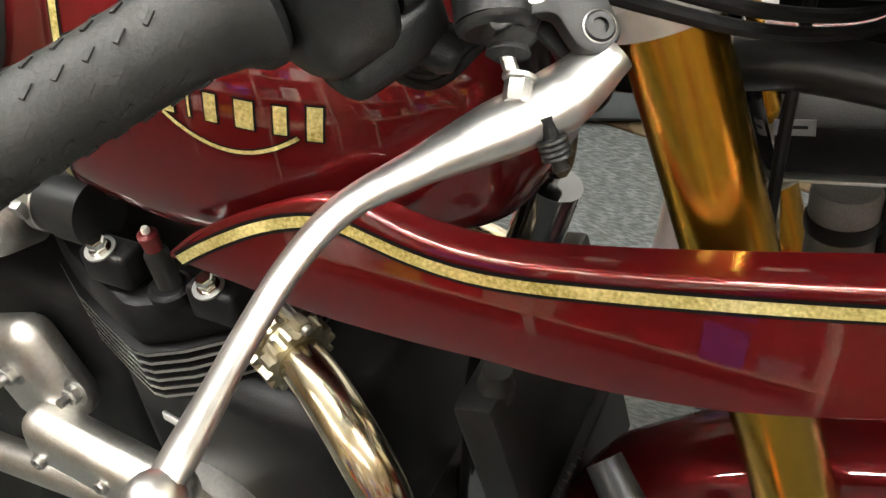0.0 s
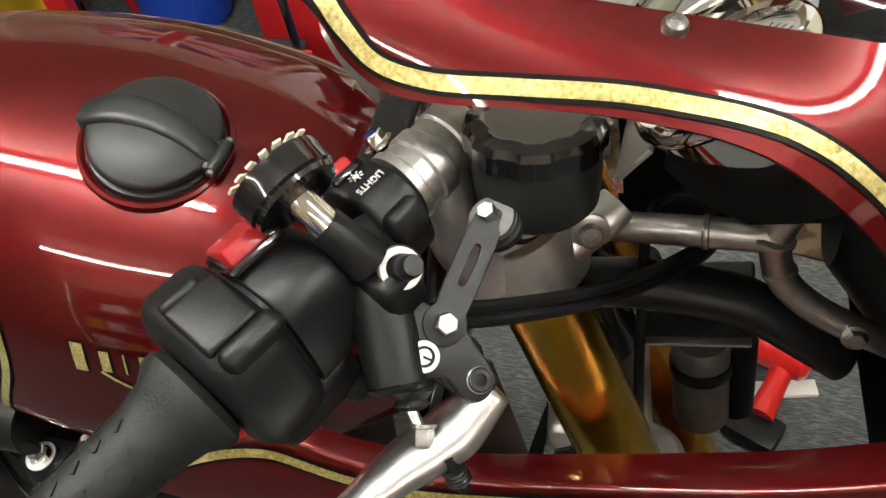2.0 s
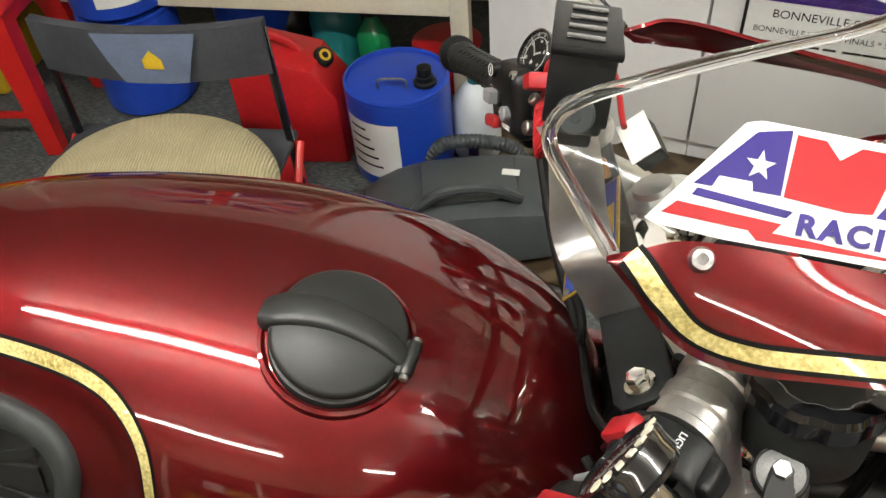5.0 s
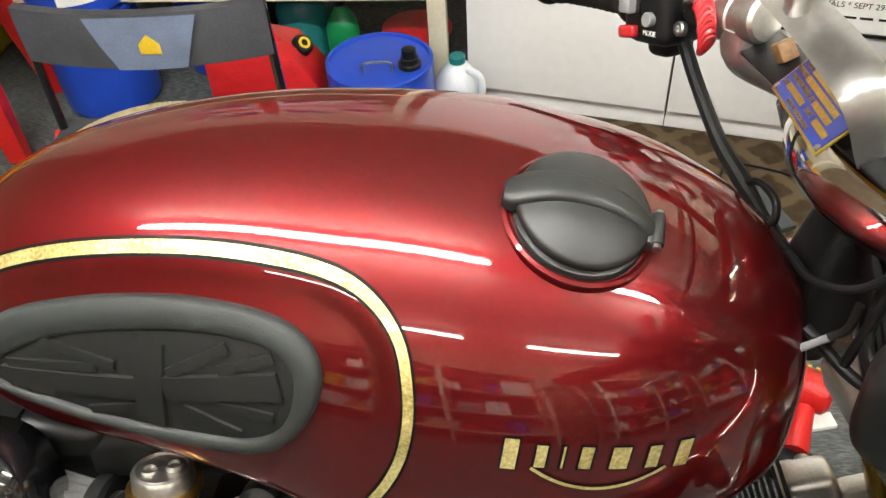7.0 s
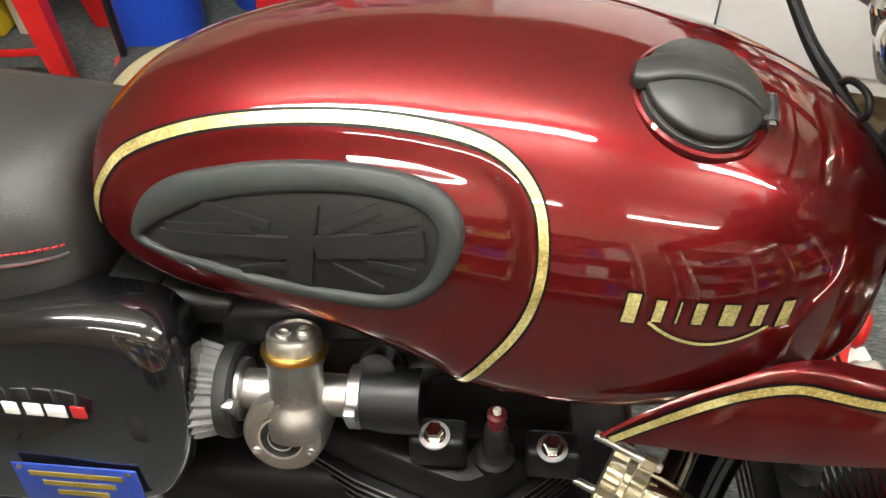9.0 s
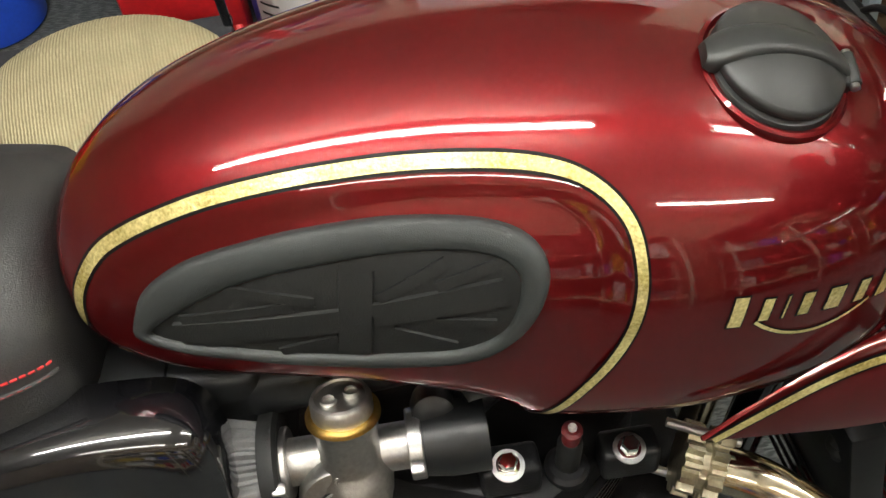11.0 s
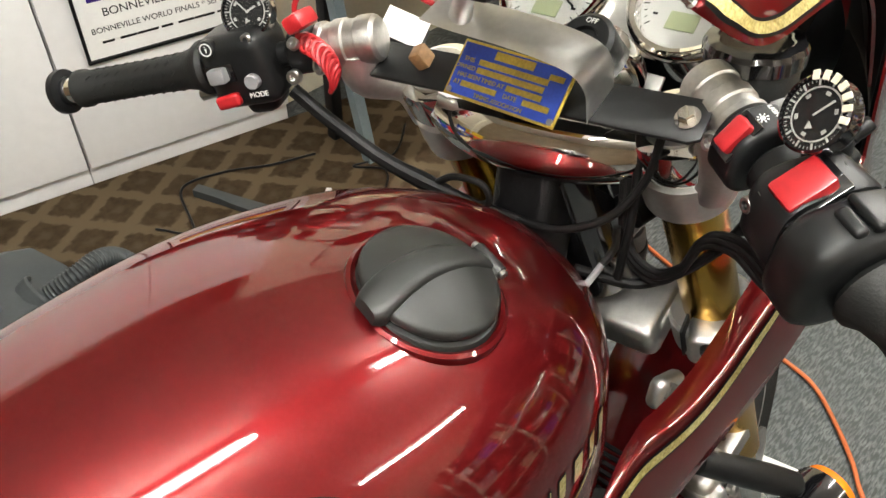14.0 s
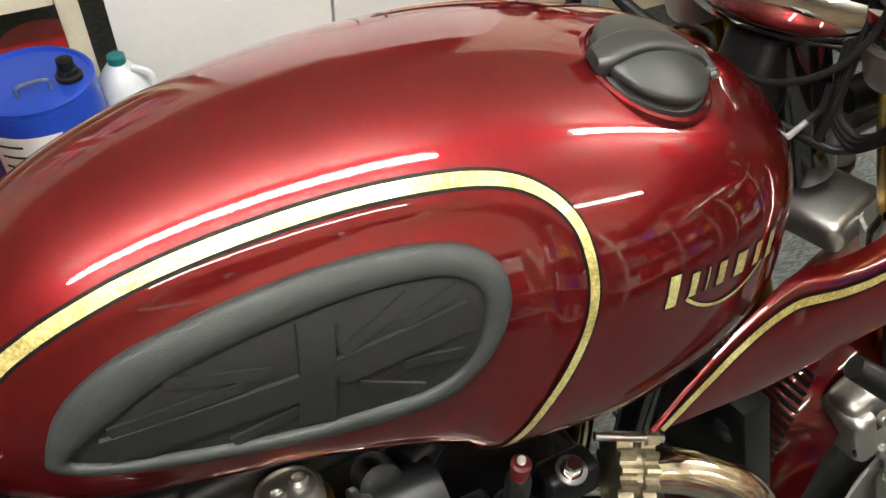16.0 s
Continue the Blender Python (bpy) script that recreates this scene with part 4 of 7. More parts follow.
def filler_cap():
    base = lathe_bm([(0.0465, -0.016), (0.0465, 0.0), (0.045, 0.003), (0.042, 0.004), (0.0415, 0.008)], segs=56)
    base.transform(CAPM)
    cap = part("filler_cap", base, MATT, bike, "matt black racing filler cap")

    def dome(x, y):
        return 0.0225 - 0.0105 * min(1.0, (x * x + y * y) / 0.0445**2) ** 1.25

    def half(side):
        """One half of the lid, beside the lever's trough."""
        rings = []
        for k, a in enumerate(np.linspace(0, math.pi, 41)):
            cx, cy = math.cos(a), math.sin(a)
            ring = []
            for r in (0.0, 0.2, 0.45, 0.7, 0.88, 0.96, 1.0):
                rad = 0.0445 * r
                x, y = rad * cx, max(rad * cy, 0.001)
                ring.append((x, side * y + 0.002, dome(x, y)))
            ring += [(0.0458 * cx, side * 0.0458 * max(cy, 0.02) + 0.002, 0.0085), (0.0445 * cx, side * 0.0445 * max(cy, 0.02) + 0.002, 0.006)]
            rings.append(ring)
        return rings_bm(rings, False, False)

    ring = lathe_bm([(0.052, -0.012), (0.0535, -0.002), (0.0525, 0.0015), (0.050, 0.0028), (0.0475, 0.0015), (0.047, -0.004)], segs=56)
    ring.transform(CAPM)
    part("filler_collar", ring, PAINT, fuel_tank, "raised red collar under the cap")
    lid = join_bm(half(1), half(-1))
    lid.transform(CAPM)
    part("lid", lid, MATT, cap, sharp=55)
    rings = []
    for t in np.linspace(0, 1, 26):
        x = -0.0530 + 0.101 * t
        w = 0.0128 - 0.0050 * t
        if t < 0.08:
            w *= 0.62 + 0.38 * math.sin(t / 0.08 * math.pi / 2)
        d = 0.0225 - 0.0105 * min(1.45, (abs(x) / 0.0445) ** 2.5)
        top = d + 0.0050 * (1 - 0.45 * t)
        low = 0.004 if abs(x) > 0.042 else d - 0.003
        yo = 0.0065 * math.sin(t * math.pi) - 0.001
        rings.append([(x, yo + w * a, low + (top - low) * b) for a, b in ((-1.06, 0), (-1.04, 0.4), (-0.97, 0.72), (-0.78, 0.92), (-0.4, 0.99), (0, 1.0), (0.4, 0.99), (0.78, 0.92), (0.97, 0.72), (1.04, 0.4), (1.06, 0))])
    bm = rings_bm(rings)
    bm.transform(CAPM)
    part("lever", bm, MATT, cap, "raised matt black lever across the lid", sharp=55)
    hinge = join_bm(box_bm((0.010, 0.026, 0.013), pose(0.046, 0.0, 0.006), 0.003), lathe_bm([(0.0044, -0.012), (0.0048, -0.011), (0.0048, 0.011), (0.0044, 0.012)], (0.0495, 0, 0.010), (0, 1, 0), 16))
    hinge.transform(CAPM)
    h = part("hinge", hinge, MATT, cap)
    for s in (-1, 1):
        pin = lathe_bm([(0.0032, 0), (0.0032, 0.003), (0.0025, 0.0035), (0.0005, 0.0035)], (0.0495, s * 0.012, 0.010), (0, s, 0), 12)
        pin.transform(CAPM)
        part("hinge_pin", pin, STEEL, h)


filler_cap()

# ---------------------------------------------------------------- seat and side panel
rings = []
for x, w, top, low in ((-0.530, 0.090, -0.095, -0.20), (-0.545, 0.106, -0.075, -0.215), (-0.58, 0.118, -0.070, -0.222), (-0.64, 0.128, -0.066, -0.225), (-0.72, 0.134, -0.060, -0.222), (-0.82, 0.132, -0.045, -0.215), (-0.90, 0.12, -0.02, -0.20), (-0.95, 0.10, 0.0, -0.18)):
    rings.append([(x, w * a, low + (top - low) * b) for a, b in ((-0.75, 0), (-1.0, 0.06), (-1.04, 0.35), (-1.0, 0.62), (-0.85, 0.84), (-0.5, 0.97), (0, 1.0), (0.5, 0.97), (0.85, 0.84), (1.0, 0.62), (1.04, 0.35), (1.0, 0.06), (0.75, 0))])
fine = []
arr = np.array(rings)
for u in np.linspace(0, 1, 30):
    fine.append([curve(arr[:, j], 30)[int(round(u * 29))] for j in range(arr.shape[1])])
seat = part("seat", rings_bm(fine), SEAT, bike, "black vinyl seat with red twin stitching", sharp=0)
skin = np.array(fine)
for k, b in ((0, 0.47), (1, 0.54)):
    q = (b - 0.35) / 0.27
    line = skin[:, 2] * (1 - q) + skin[:, 3] * q
    run = np.r_[0, np.cumsum(np.linalg.norm(np.diff(line, axis=0), axis=1))]
    for u in np.arange(0.012, 0.40, 0.0060):
        at = [np.interp(u, run, line[:, c]) for c in range(3)]
        to = [np.interp(u + 0.004, run, line[:, c]) for c in range(3)]
        part("stitch", box_bm((0.0044, 0.0020, 0.0013), pose(at[0], at[1] - 0.0005, at[2], 0, 0, math.degrees(math.atan2(to[1] - at[1], to[0] - at[0]))), 0), THREAD, seat, smooth=False)
part("seam_bead", tube_bm(skin[1:24, 2] * 0.54 + skin[1:24, 3] * 0.46 + np.array((0, 0.0004, -0.001)), 0.0022, segs=8, raw=True), SEAT, seat)

# side panel: gloss black airbox cover
rings = []
for y, g in ((-0.09, 0.94), (-0.128, 0.97), (-0.142, 0.95), (-0.150, 0.90), (-0.153, 0.80), (-0.154, 0.4), (-0.154, 0.02)):
    c = np.array((-0.60, -0.315))
    o = closed_curve(np.array([(-0.440, -0.190), (-0.433, -0.28), (-0.455, -0.36), (-0.50, -0.41), (-0.62, -0.43), (-0.74, -0.42), (-0.79, -0.36), (-0.78, -0.25), (-0.72, -0.205), (-0.60, -0.180), (-0.50, -0.170)]), 72)
    rings.append([(*(c + (p - c) * g)[:1], y - 0.010 * math.cos((p[1] + 0.315) * 9), (c + (p - c) * g)[1]) for p in o])
panel = part("side_panel", rings_bm(rings), GLOSSBLACK, bike, "gloss black side panel", sharp=0)
for k, (w, m_) in enumerate(((0.015, WHITE), (0.015, WHITE), (0.015, WHITE), (0.017, WHITE), (0.020, WHITE), (0.015, REDPLASTIC))):
    part("mark_block", box_bm((w * 0.9, 0.0016, 0.0145), pose(-0.6335 + k * 0.0205, -0.1652, -0.2700, 0, 2, 0), 0.0005), m_, panel)
pl = part("number_plaque", box_bm((0.12, 0.002, 0.055), pose(-0.56, -0.1655, -0.372), 0.001), PLAQUEBLUE, panel, "blue enamelled plaque with gilt lettering bars")
for k in range(3):
    part("print_bar", box_bm((0.09 - 0.02 * k, 0.001, 0.006), pose(-0.56, -0.1668, -0.357 - 0.013 * k), 0), PLAQUEGOLD, pl)
for sx in (-0.052, 0.052):
    part("rivet", lathe_bm([(0.003, 0), (0.003, 0.001), (0.001, 0.002)], (-0.56 + sx, -0.1668, -0.349), (0, -1, 0), 10), STEEL, pl)
part("frame_tube", tube_bm([(-0.30, -0.055, -0.245), (-0.42, -0.06, -0.235), (-0.52, -0.08, -0.225), (-0.70, -0.09, -0.215)], 0.014, 20, 12), GLOSSBLACK, bike)
part("frame_tube", tube_bm([(-0.30, 0.10, -0.235), (-0.42, 0.11, -0.215), (-0.70, 0.11, -0.20)], 0.014, 20, 12), GLOSSBLACK, bike)
part("battery_box", box_bm((0.30, 0.17, 0.16), pose(-0.56, 0, -0.285), 0.015, 3), BLACK, bike)
part("airbox_cover", box_bm((0.22, 0.19, 0.05), pose(-0.36, 0.01, -0.235, 0, -6, 0), 0.015, 3), BLACK, bike)
part("seat_pan", box_bm((0.36, 0.20, 0.03), pose(-0.66, 0, -0.215), 0.008), BLACK, bike)
part("frame_spine", tube_bm([(0.12, 0, -0.20), (-0.10, 0, -0.235), (-0.55, 0, -0.20)], 0.03, 16, 14), GLOSSBLACK, bike)

# ---------------------------------------------------------------- engine, carburettor and exhaust
def carburettor():
    body = part("carburettor", lathe_bm([(0.030, -0.060), (0.031, -0.046), (0.028, -0.036), (0.0245, -0.030), (0.0235, -0.026), (0.0235, 0.006), (0.0255, 0.009), (0.0255, 0.016)], (-0.352, -0.118, -0.248), (0.03, 0.22, 0.97), 40), CARB, bike, "bare aluminium carburettor")
    ax = Vector((0.03, 0.22, 0.97)).normalized()
    c = Vector((-0.352, -0.118, -0.248))
    part("brass_ring", lathe_bm([(0.026, 0.016)] + [(0.0275 if i % 2 else 0.0285, 0.017 + 0.0004 * i) for i in range(1, 12)] + [(0.026, 0.0225)], tuple(c), tuple(ax), 48), BRASS, body, "knurled brass ring")
    part("top_cap", lathe_bm([(0.0235, 0.022), (0.0235, 0.033), (0.022, 0.036), (0.0195, 0.037), (0.019, 0.0345), (0.001, 0.0345)], tuple(c), tuple(ax), 36), CAST, body)
    for s in (-1, 1):
        part("cap_port", lathe_bm([(0.0065, 0.033), (0.0065, 0.038), (0.0045, 0.038), (0.0042, 0.035), (0.0005, 0.035)], tuple(c + Vector((0.0085 * s, 0.003 * s, 0))), tuple(ax), 14), CAST, body)
    bowl = Vector((-0.362, -0.134, -0.304))
    part("float_bowl", lathe_bm([(0.030, -0.045), (0.036, -0.035), (0.037, 0.0), (0.036, 0.014), (0.034, 0.017), (0.026, 0.018), (0.001, 0.018)], tuple(bowl), (0, -0.92, 0.28), 40), CARB, body)
    part("badge", lathe_bm([(0.021, 0.0175), (0.021, 0.0205), (0.0195, 0.0215), (0.001, 0.0215)], tuple(bowl), (0, -0.92, 0.28), 36), BLACK, body, "round black badge with pale rings")
    part("badge_ring", lathe_bm([(0.0205, 0.021), (0.0205, 0.0222), (0.0185, 0.0222), (0.0185, 0.021)], tuple(bowl), (0, -0.92, 0.28), 36), ALU, body)
    part("badge_ring", lathe_bm([(0.0120, 0.021), (0.0120, 0.0222), (0.0110, 0.0222), (0.0110, 0.021)], tuple(bowl), (0, -0.92, 0.28), 30), ALU, body)
    part("badge_mark", lathe_bm([(0.006, 0.0215), (0.006, 0.0222), (0.0005, 0.0222)], tuple(bowl), (0, -0.92, 0.28), 3), ALU, body)
    for a in (90, 215, 330):
        d = Vector((math.cos(radians(a)) * 0.0285, 0, math.sin(radians(a)) * 0.0285))
        d = Vector((d.x, 0.28 * d.z, d.z * 0.95))
        part("screw", socket_bm(tuple(bowl + d + Vector((0, -0.92, 0.28)).normalized() * 0.0165), (0, -0.92, 0.28), 0.0042, 0.004), STEEL, body)
    part("throat", tube_bm([(-0.405, -0.112, -0.285), (-0.30, -0.112, -0.285)], 0.019, 2, 24), CARB, body)
    for x in (-0.408, -0.302):
        part("hose_clip", lathe_bm([(0.0275, -0.006), (0.0285, -0.005), (0.0285, 0.005), (0.0275, 0.006)], (x, -0.112, -0.285), (1, 0, 0), 32), STEEL, body)
        part("clip_screw", box_bm((0.011, 0.010, 0.017), pose(x, -0.142, -0.276, 20), 0.002), STEEL, body)
    part("intake_rubber", lathe_bm([(0.026, 0), (0.027, 0.01), (0.030, 0.03), (0.030, 0.06)], (-0.305, -0.112, -0.285), (1, 0, 0), 28), BLACK, body)
    # pleated air filter
    segs, rings = 96, []
    for t in np.linspace(0, 1, 6):
        rad = 0.036 + 0.017 * t
        rings.append([(-0.418 - 0.062 * t, -0.108 + (rad + (0.0022 if j % 4 < 2 else -0.0022)) * math.cos(2 * math.pi * j / segs), -0.292 + (rad + (0.0022 if j % 4 < 2 else -0.0022)) * math.sin(2 * math.pi * j / segs)) for j in range(segs)])
    f = part("air_filter", rings_bm(rings), FILTER, bike, "pleated grey gauze air filter", sharp=20)
    part("filter_collar", lathe_bm([(0.026, 0.0), (0.043, 0.002), (0.044, 0.006), (0.044, 0.014), (0.040, 0.017)], (-0.424, -0.108, -0.290), (1, 0, 0), 40), RUBBER, f)
    part("filter_end", lathe_bm([(0.056, -0.014), (0.057, -0.010), (0.057, 0.0), (0.053, 0.003)], (-0.478, -0.108, -0.292), (1, 0, 0), 40), RUBBER, f)


carburettor()


REDDARK = material("dark_red_rubber", (0.12, 0.008, 0.010), 0.45, 0, 0, 0.2, 80)
BRASSY = material("bronze_cast", (0.46, 0.42, 0.31), 0.36, 1.0, 0, 0.25, 60)


def engine():
    core = part("engine_block", box_bm((0.26, 0.30, 0.30), pose(-0.16, 0.02, -0.60), 0.03, 4), ENGINE, bike, "black twin cylinder engine")
    # cylinder head: pointed cooling fins with bright edges under a smooth cover
    head = np.array([(-0.372, -0.086), (-0.372, 0.09), (-0.30, 0.135), (-0.205, 0.155), (-0.14, 0.12), (-0.105, 0.07), (-0.105, -0.074), (-0.138, -0.1075), (-0.171, -0.1370), (-0.199, -0.1535), (-0.212, -0.1545), (-0.2585, -0.1385), (-0.315, -0.1170)])
    mid = np.array((-0.22, 0.0))
    for k in range(6):
        z = -0.4000 - 0.0112 * k
        g = 1.0 - 0.004 * k
        out = [mid + (p - mid) * g for p in head]
        part("cooling_fin", plate_bm([tuple(p) for p in out], 0.0050, pose(0, 0, z), 0.0006), ENGINE, core)
        rim = [[(*(mid + (p - mid) * 1.002), z + h) for h in (0.0008, 0.0042)] for p in out[5:] + out[:1]]
        part("fin_edge", rings_bm(rim, False, False), FINEDGE, core)
    part("cylinder_head", plate_bm([tuple(mid + (p - mid) * 0.90) for p in head], 0.09, pose(0, 0, -0.475), 0.004), ENGINE, core)
    part("cam_cover", plate_bm([tuple(mid + (p - mid) * 0.965) for p in head], 0.050, pose(0, 0, -0.3945), 0.010), ENGINE, core)
    for x, y, z in ((-0.232, -0.134, -0.303), (-0.130, -0.126, -0.318)):
        part("cover_boss", box_bm((0.050, 0.030, 0.036), pose(x + 0.002, y + 0.008, z - 0.019), 0.006, 3), ENGINE, core)
        part("cover_washer", lathe_bm([(0.0005, 0.0), (0.0135, 0.0), (0.0135, 0.002), (0.0005, 0.002)], (x, y, z - 0.001), (0, -0.25, 0.97), 24), STEEL, core)
        part("cover_bolt", bolt_bm((x, y, z + 0.001), (0, -0.25, 0.97), 0.0078, 0.011, 1.3), CHROME, core)
    plug = (-0.179, -0.126, -0.286)
    part("spark_plug_cap", lathe_bm([(0.0105, -0.060), (0.0105, -0.014), (0.0080, -0.008), (0.001, -0.008)], plug, (0.02, -0.12, 1), 20), RUBBER, core)
    part("plug_collar", lathe_bm([(0.0075, -0.009), (0.0078, 0.002), (0.0085, 0.004), (0.0085, 0.008), (0.006, 0.010), (0.001, 0.010)], plug, (0.02, -0.12, 1), 20), REDDARK, core, "dark red plug collar")
    part("plug_tip", lathe_bm([(0.0034, 0.009), (0.0036, 0.013), (0.0026, 0.015), (0.0005, 0.015)], plug, (0.02, -0.12, 1), 16), PAPER, core, "pale plug tip")
    part("plug_seat", lathe_bm([(0.019, 0.0), (0.019, 0.010), (0.015, 0.013), (0.001, 0.013)], (-0.181, -0.120, -0.348), (0.02, -0.12, 1), 24), ENGINE, core)
    part("cover_plate", box_bm((0.050, 0.004, 0.011), pose(-0.192, -0.150, -0.492, 0, 6, -6), 0.001), LEVER, core, "bright narrow plate under the fins")
    part("breather_pipe", tube_bm([(-0.26, -0.09, -0.27), (-0.20, -0.06, -0.262), (-0.10, -0.07, -0.27)], 0.018, 16, 12), BLACK, core)
    part("coil_cover", lathe_bm([(0.016, -0.02), (0.018, -0.01), (0.017, 0.008), (0.010, 0.012), (0.001, 0.012)], (-0.285, -0.10, -0.262), (0, -0.9, 0.4), 24), BLACK, core)
    # crankcase covers
    part("clutch_cover", lathe_bm([(0.085, -0.05), (0.088, -0.01), (0.082, 0.018), (0.060, 0.028), (0.045, 0.029), (0.043, 0.024), (0.001, 0.024)], (-0.215, -0.155, -0.665), (0, -0.97, 0.22), 48), CAST, core, "cast aluminium crankcase cover")
    part("gearbox", box_bm((0.24, 0.22, 0.30), pose(-0.42, 0.0, -0.56), 0.03, 4), ENGINE, core)
    part("rear_cover", box_bm((0.11, 0.05, 0.13), pose(-0.402, -0.140, -0.505, 0, -20, 0), 0.024, 4), CAST, core, "polished aluminium cover")
    for x, z in ((-0.309, -0.480), (-0.400, -0.490)):
        part("case_stud", join_bm(bolt_bm((x, -0.165, z), (0, -1, 0.15), 0.010, 0.010, 1.5), lathe_bm([(0.005, 0), (0.005, 0.020), (0.003, 0.021)], (x, -0.165, z), (0, -1, 0.15), 12)), STEEL, core)
    part("side_cover", box_bm((0.21, 0.05, 0.075), pose(-0.288, -0.175, -0.568, 0, 9, 0), 0.024, 4), CAST, core, "polished aluminium engine cover")
    for x, z in ((-0.364, -0.572), (-0.276, -0.566)):
        part("cover_bolt", socket_bm((x, -0.199, z), (0, -1, 0.1), 0.008, 0.008), STEEL, core)
    # exhaust port clamps and pipes
    for s in (-1, 1):
        side = lambda v: v if s < 0 else -v - 0.076
        way = (0.88, 0.36 * s, -0.19)
        fm = frame_of((-0.064, side(-0.122), -0.3635), way)
        rings = [[tuple(fm @ Vector(((r + (tooth if j % 4 < 2 else 0)) * math.cos(2 * math.pi * j / 56), (r + (tooth if j % 4 < 2 else 0)) * math.sin(2 * math.pi * j / 56), h))) for j in range(56)]
                 for r, tooth, h in ((0.024, 0, -0.020), (0.0275, 0.0055, -0.0185), (0.0275, 0.0055, -0.004), (0.0255, 0.001, -0.003), (0.0255, 0.001, 0.003), (0.0275, 0.0055, 0.004), (0.0275, 0.0055, 0.0165), (0.023, 0, 0.018))]
        fl = part("exhaust_clamp", rings_bm(rings), BRASSY, core, "finned exhaust clamp", sharp=25)
        for a in (-1, 1):
            part("clamp_stud", lathe_bm([(0.0042, -0.04), (0.0042, 0.022), (0.003, 0.023)], tuple(fm @ Vector((0.004, a * 0.037, 0))), way, 12), STEEL, fl)
            part("clamp_nut", lathe_bm([(0.0075, 0), (0.0075, 0.010), (0.006, 0.012)], tuple(fm @ Vector((0.004, a * 0.037, 0.006))), way, 6), BRASSY, fl)
        part("exhaust_pipe", tube_bm([(x, side(v), z) for x, v, z in ((-0.060, -0.124, -0.3645), (-0.026, -0.1425, -0.3665), (0.003, -0.158, -0.380), (0.0265, -0.1705, -0.3975), (0.046, -0.178, -0.430), (0.054, -0.178, -0.50), (0.046, -0.172, -0.60), (0.012, -0.160, -0.73), (-0.08, -0.155, -0.80), (-0.35, -0.16, -0.82))], 0.0208, 64, 22), NICKEL, core, "heat-tinted steel exhaust pipe")
    part("sump", box_bm((0.40, 0.24, 0.16), pose(-0.22, 0.02, -0.80), 0.05, 4), ENGINE, core)


engine()
part("down_tube", tube_bm([(0.115, 0, -0.24), (0.06, 0.0, -0.45), (0.02, 0, -0.75), (-0.10, 0.0, -0.93)], 0.022, 24, 14), GLOSSBLACK, bike)
rad = part("oil_cooler", box_bm((0.035, 0.24, 0.26), pose(0.125, 0, -0.50, 0, -14, 0), 0.006), BLACK, bike, "finned black oil cooler")
for k in range(22):
    part("cooler_fin", box_bm((0.004, 0.225, 0.004), pose(0.148 - 0.0028 * k + 0.031, 0, -0.385 - 0.0112 * k, 0, -14, 0), 0), ENGINE, rad, smooth=False)

part("rubber_bellows", lathe_bm([(0.012, -0.012)] + [(0.0150 if k % 2 else 0.0122, 0.0055 * k) for k in range(14)] + [(0.012, 0.080)], (0.103, -0.090, -0.366), (-0.06, 0.02, -1), 28), RUBBER, bike, "ribbed black rubber bellows")

# ---------------------------------------------------------------- fork, yokes and wheel
FD = Vector((0.352, 0.0, -0.936))          # down the fork
FR, FL = Vector((0.190, -0.101, -0.030)), Vector((0.160, 0.104, -0.030))
for f in (FR, FL):
    leg = part("fork_leg", lathe_bm([(0.0250, -0.02), (0.0258, -0.012), (0.0258, 0.0), (0.0258, 0.20), (0.0262, 0.215), (0.0262, 0.235), (0.0256, 0.245), (0.0258, 0.40), (0.0258, 0.53)], tuple(f), tuple(FD), 36), FORKGOLD, bike, "gold anodised fork leg")
    part("stanchion", lathe_bm([(0.019, 0.52), (0.019, 0.78)], tuple(f), tuple(FD), 28), CHROME, leg)
    part("fork_foot", lathe_bm([(0.022, 0.74), (0.027, 0.76), (0.027, 0.88), (0.018, 0.90)], tuple(f), tuple(FD), 28), CAST, leg)
    part("fork_cap", lathe_bm([(0.0250, -0.02), (0.0250, -0.044), (0.016, -0.048), (0.015, -0.053), (0.001, -0.053)], tuple(f), tuple(FD), 28), ALU, leg)
AX = FR + FD * 0.86
AXL = FL + FD * 0.86
wheel = part("front_wheel", lathe_bm([(0.235, -0.045), (0.27, -0.056), (0.292, -0.045), (0.300, -0.015), (0.300, 0.015), (0.292, 0.045), (0.27, 0.056), (0.235, 0.045)], tuple((AX + AXL) / 2), (0.0, 1, 0), 72), RUBBER, bike, "black tyre")
part("rim", lathe_bm([(0.215, -0.04), (0.238, -0.046), (0.238, -0.036), (0.222, 0.0), (0.238, 0.036), (0.238, 0.046), (0.215, 0.04)], tuple((AX + AXL) / 2), (0, 1, 0), 72), ALU, wheel)
part("hub", lathe_bm([(0.03, -0.06), (0.035, -0.05), (0.035, 0.05), (0.03, 0.06)], tuple((AX + AXL) / 2), (0, 1, 0), 32), CAST, wheel)
for k in range(16):
    a = 2 * math.pi * k / 16
    c = (AX + AXL) / 2
    part("spoke", tube_bm([tuple(c + Vector((0.03 * math.cos(a), 0.03 * (-1) ** k, 0.03 * math.sin(a)))), tuple(c + Vector((0.222 * math.cos(a + 0.3), 0, 0.222 * math.sin(a + 0.3))))], 0.002, 2, 6), STEEL, wheel)
STEER = Matrix.Translation((AX + AXL) / 2) @ pose(0, 0, 0, 0, 0, 10) @ Matrix.Translation(-(AX + AXL) / 2)
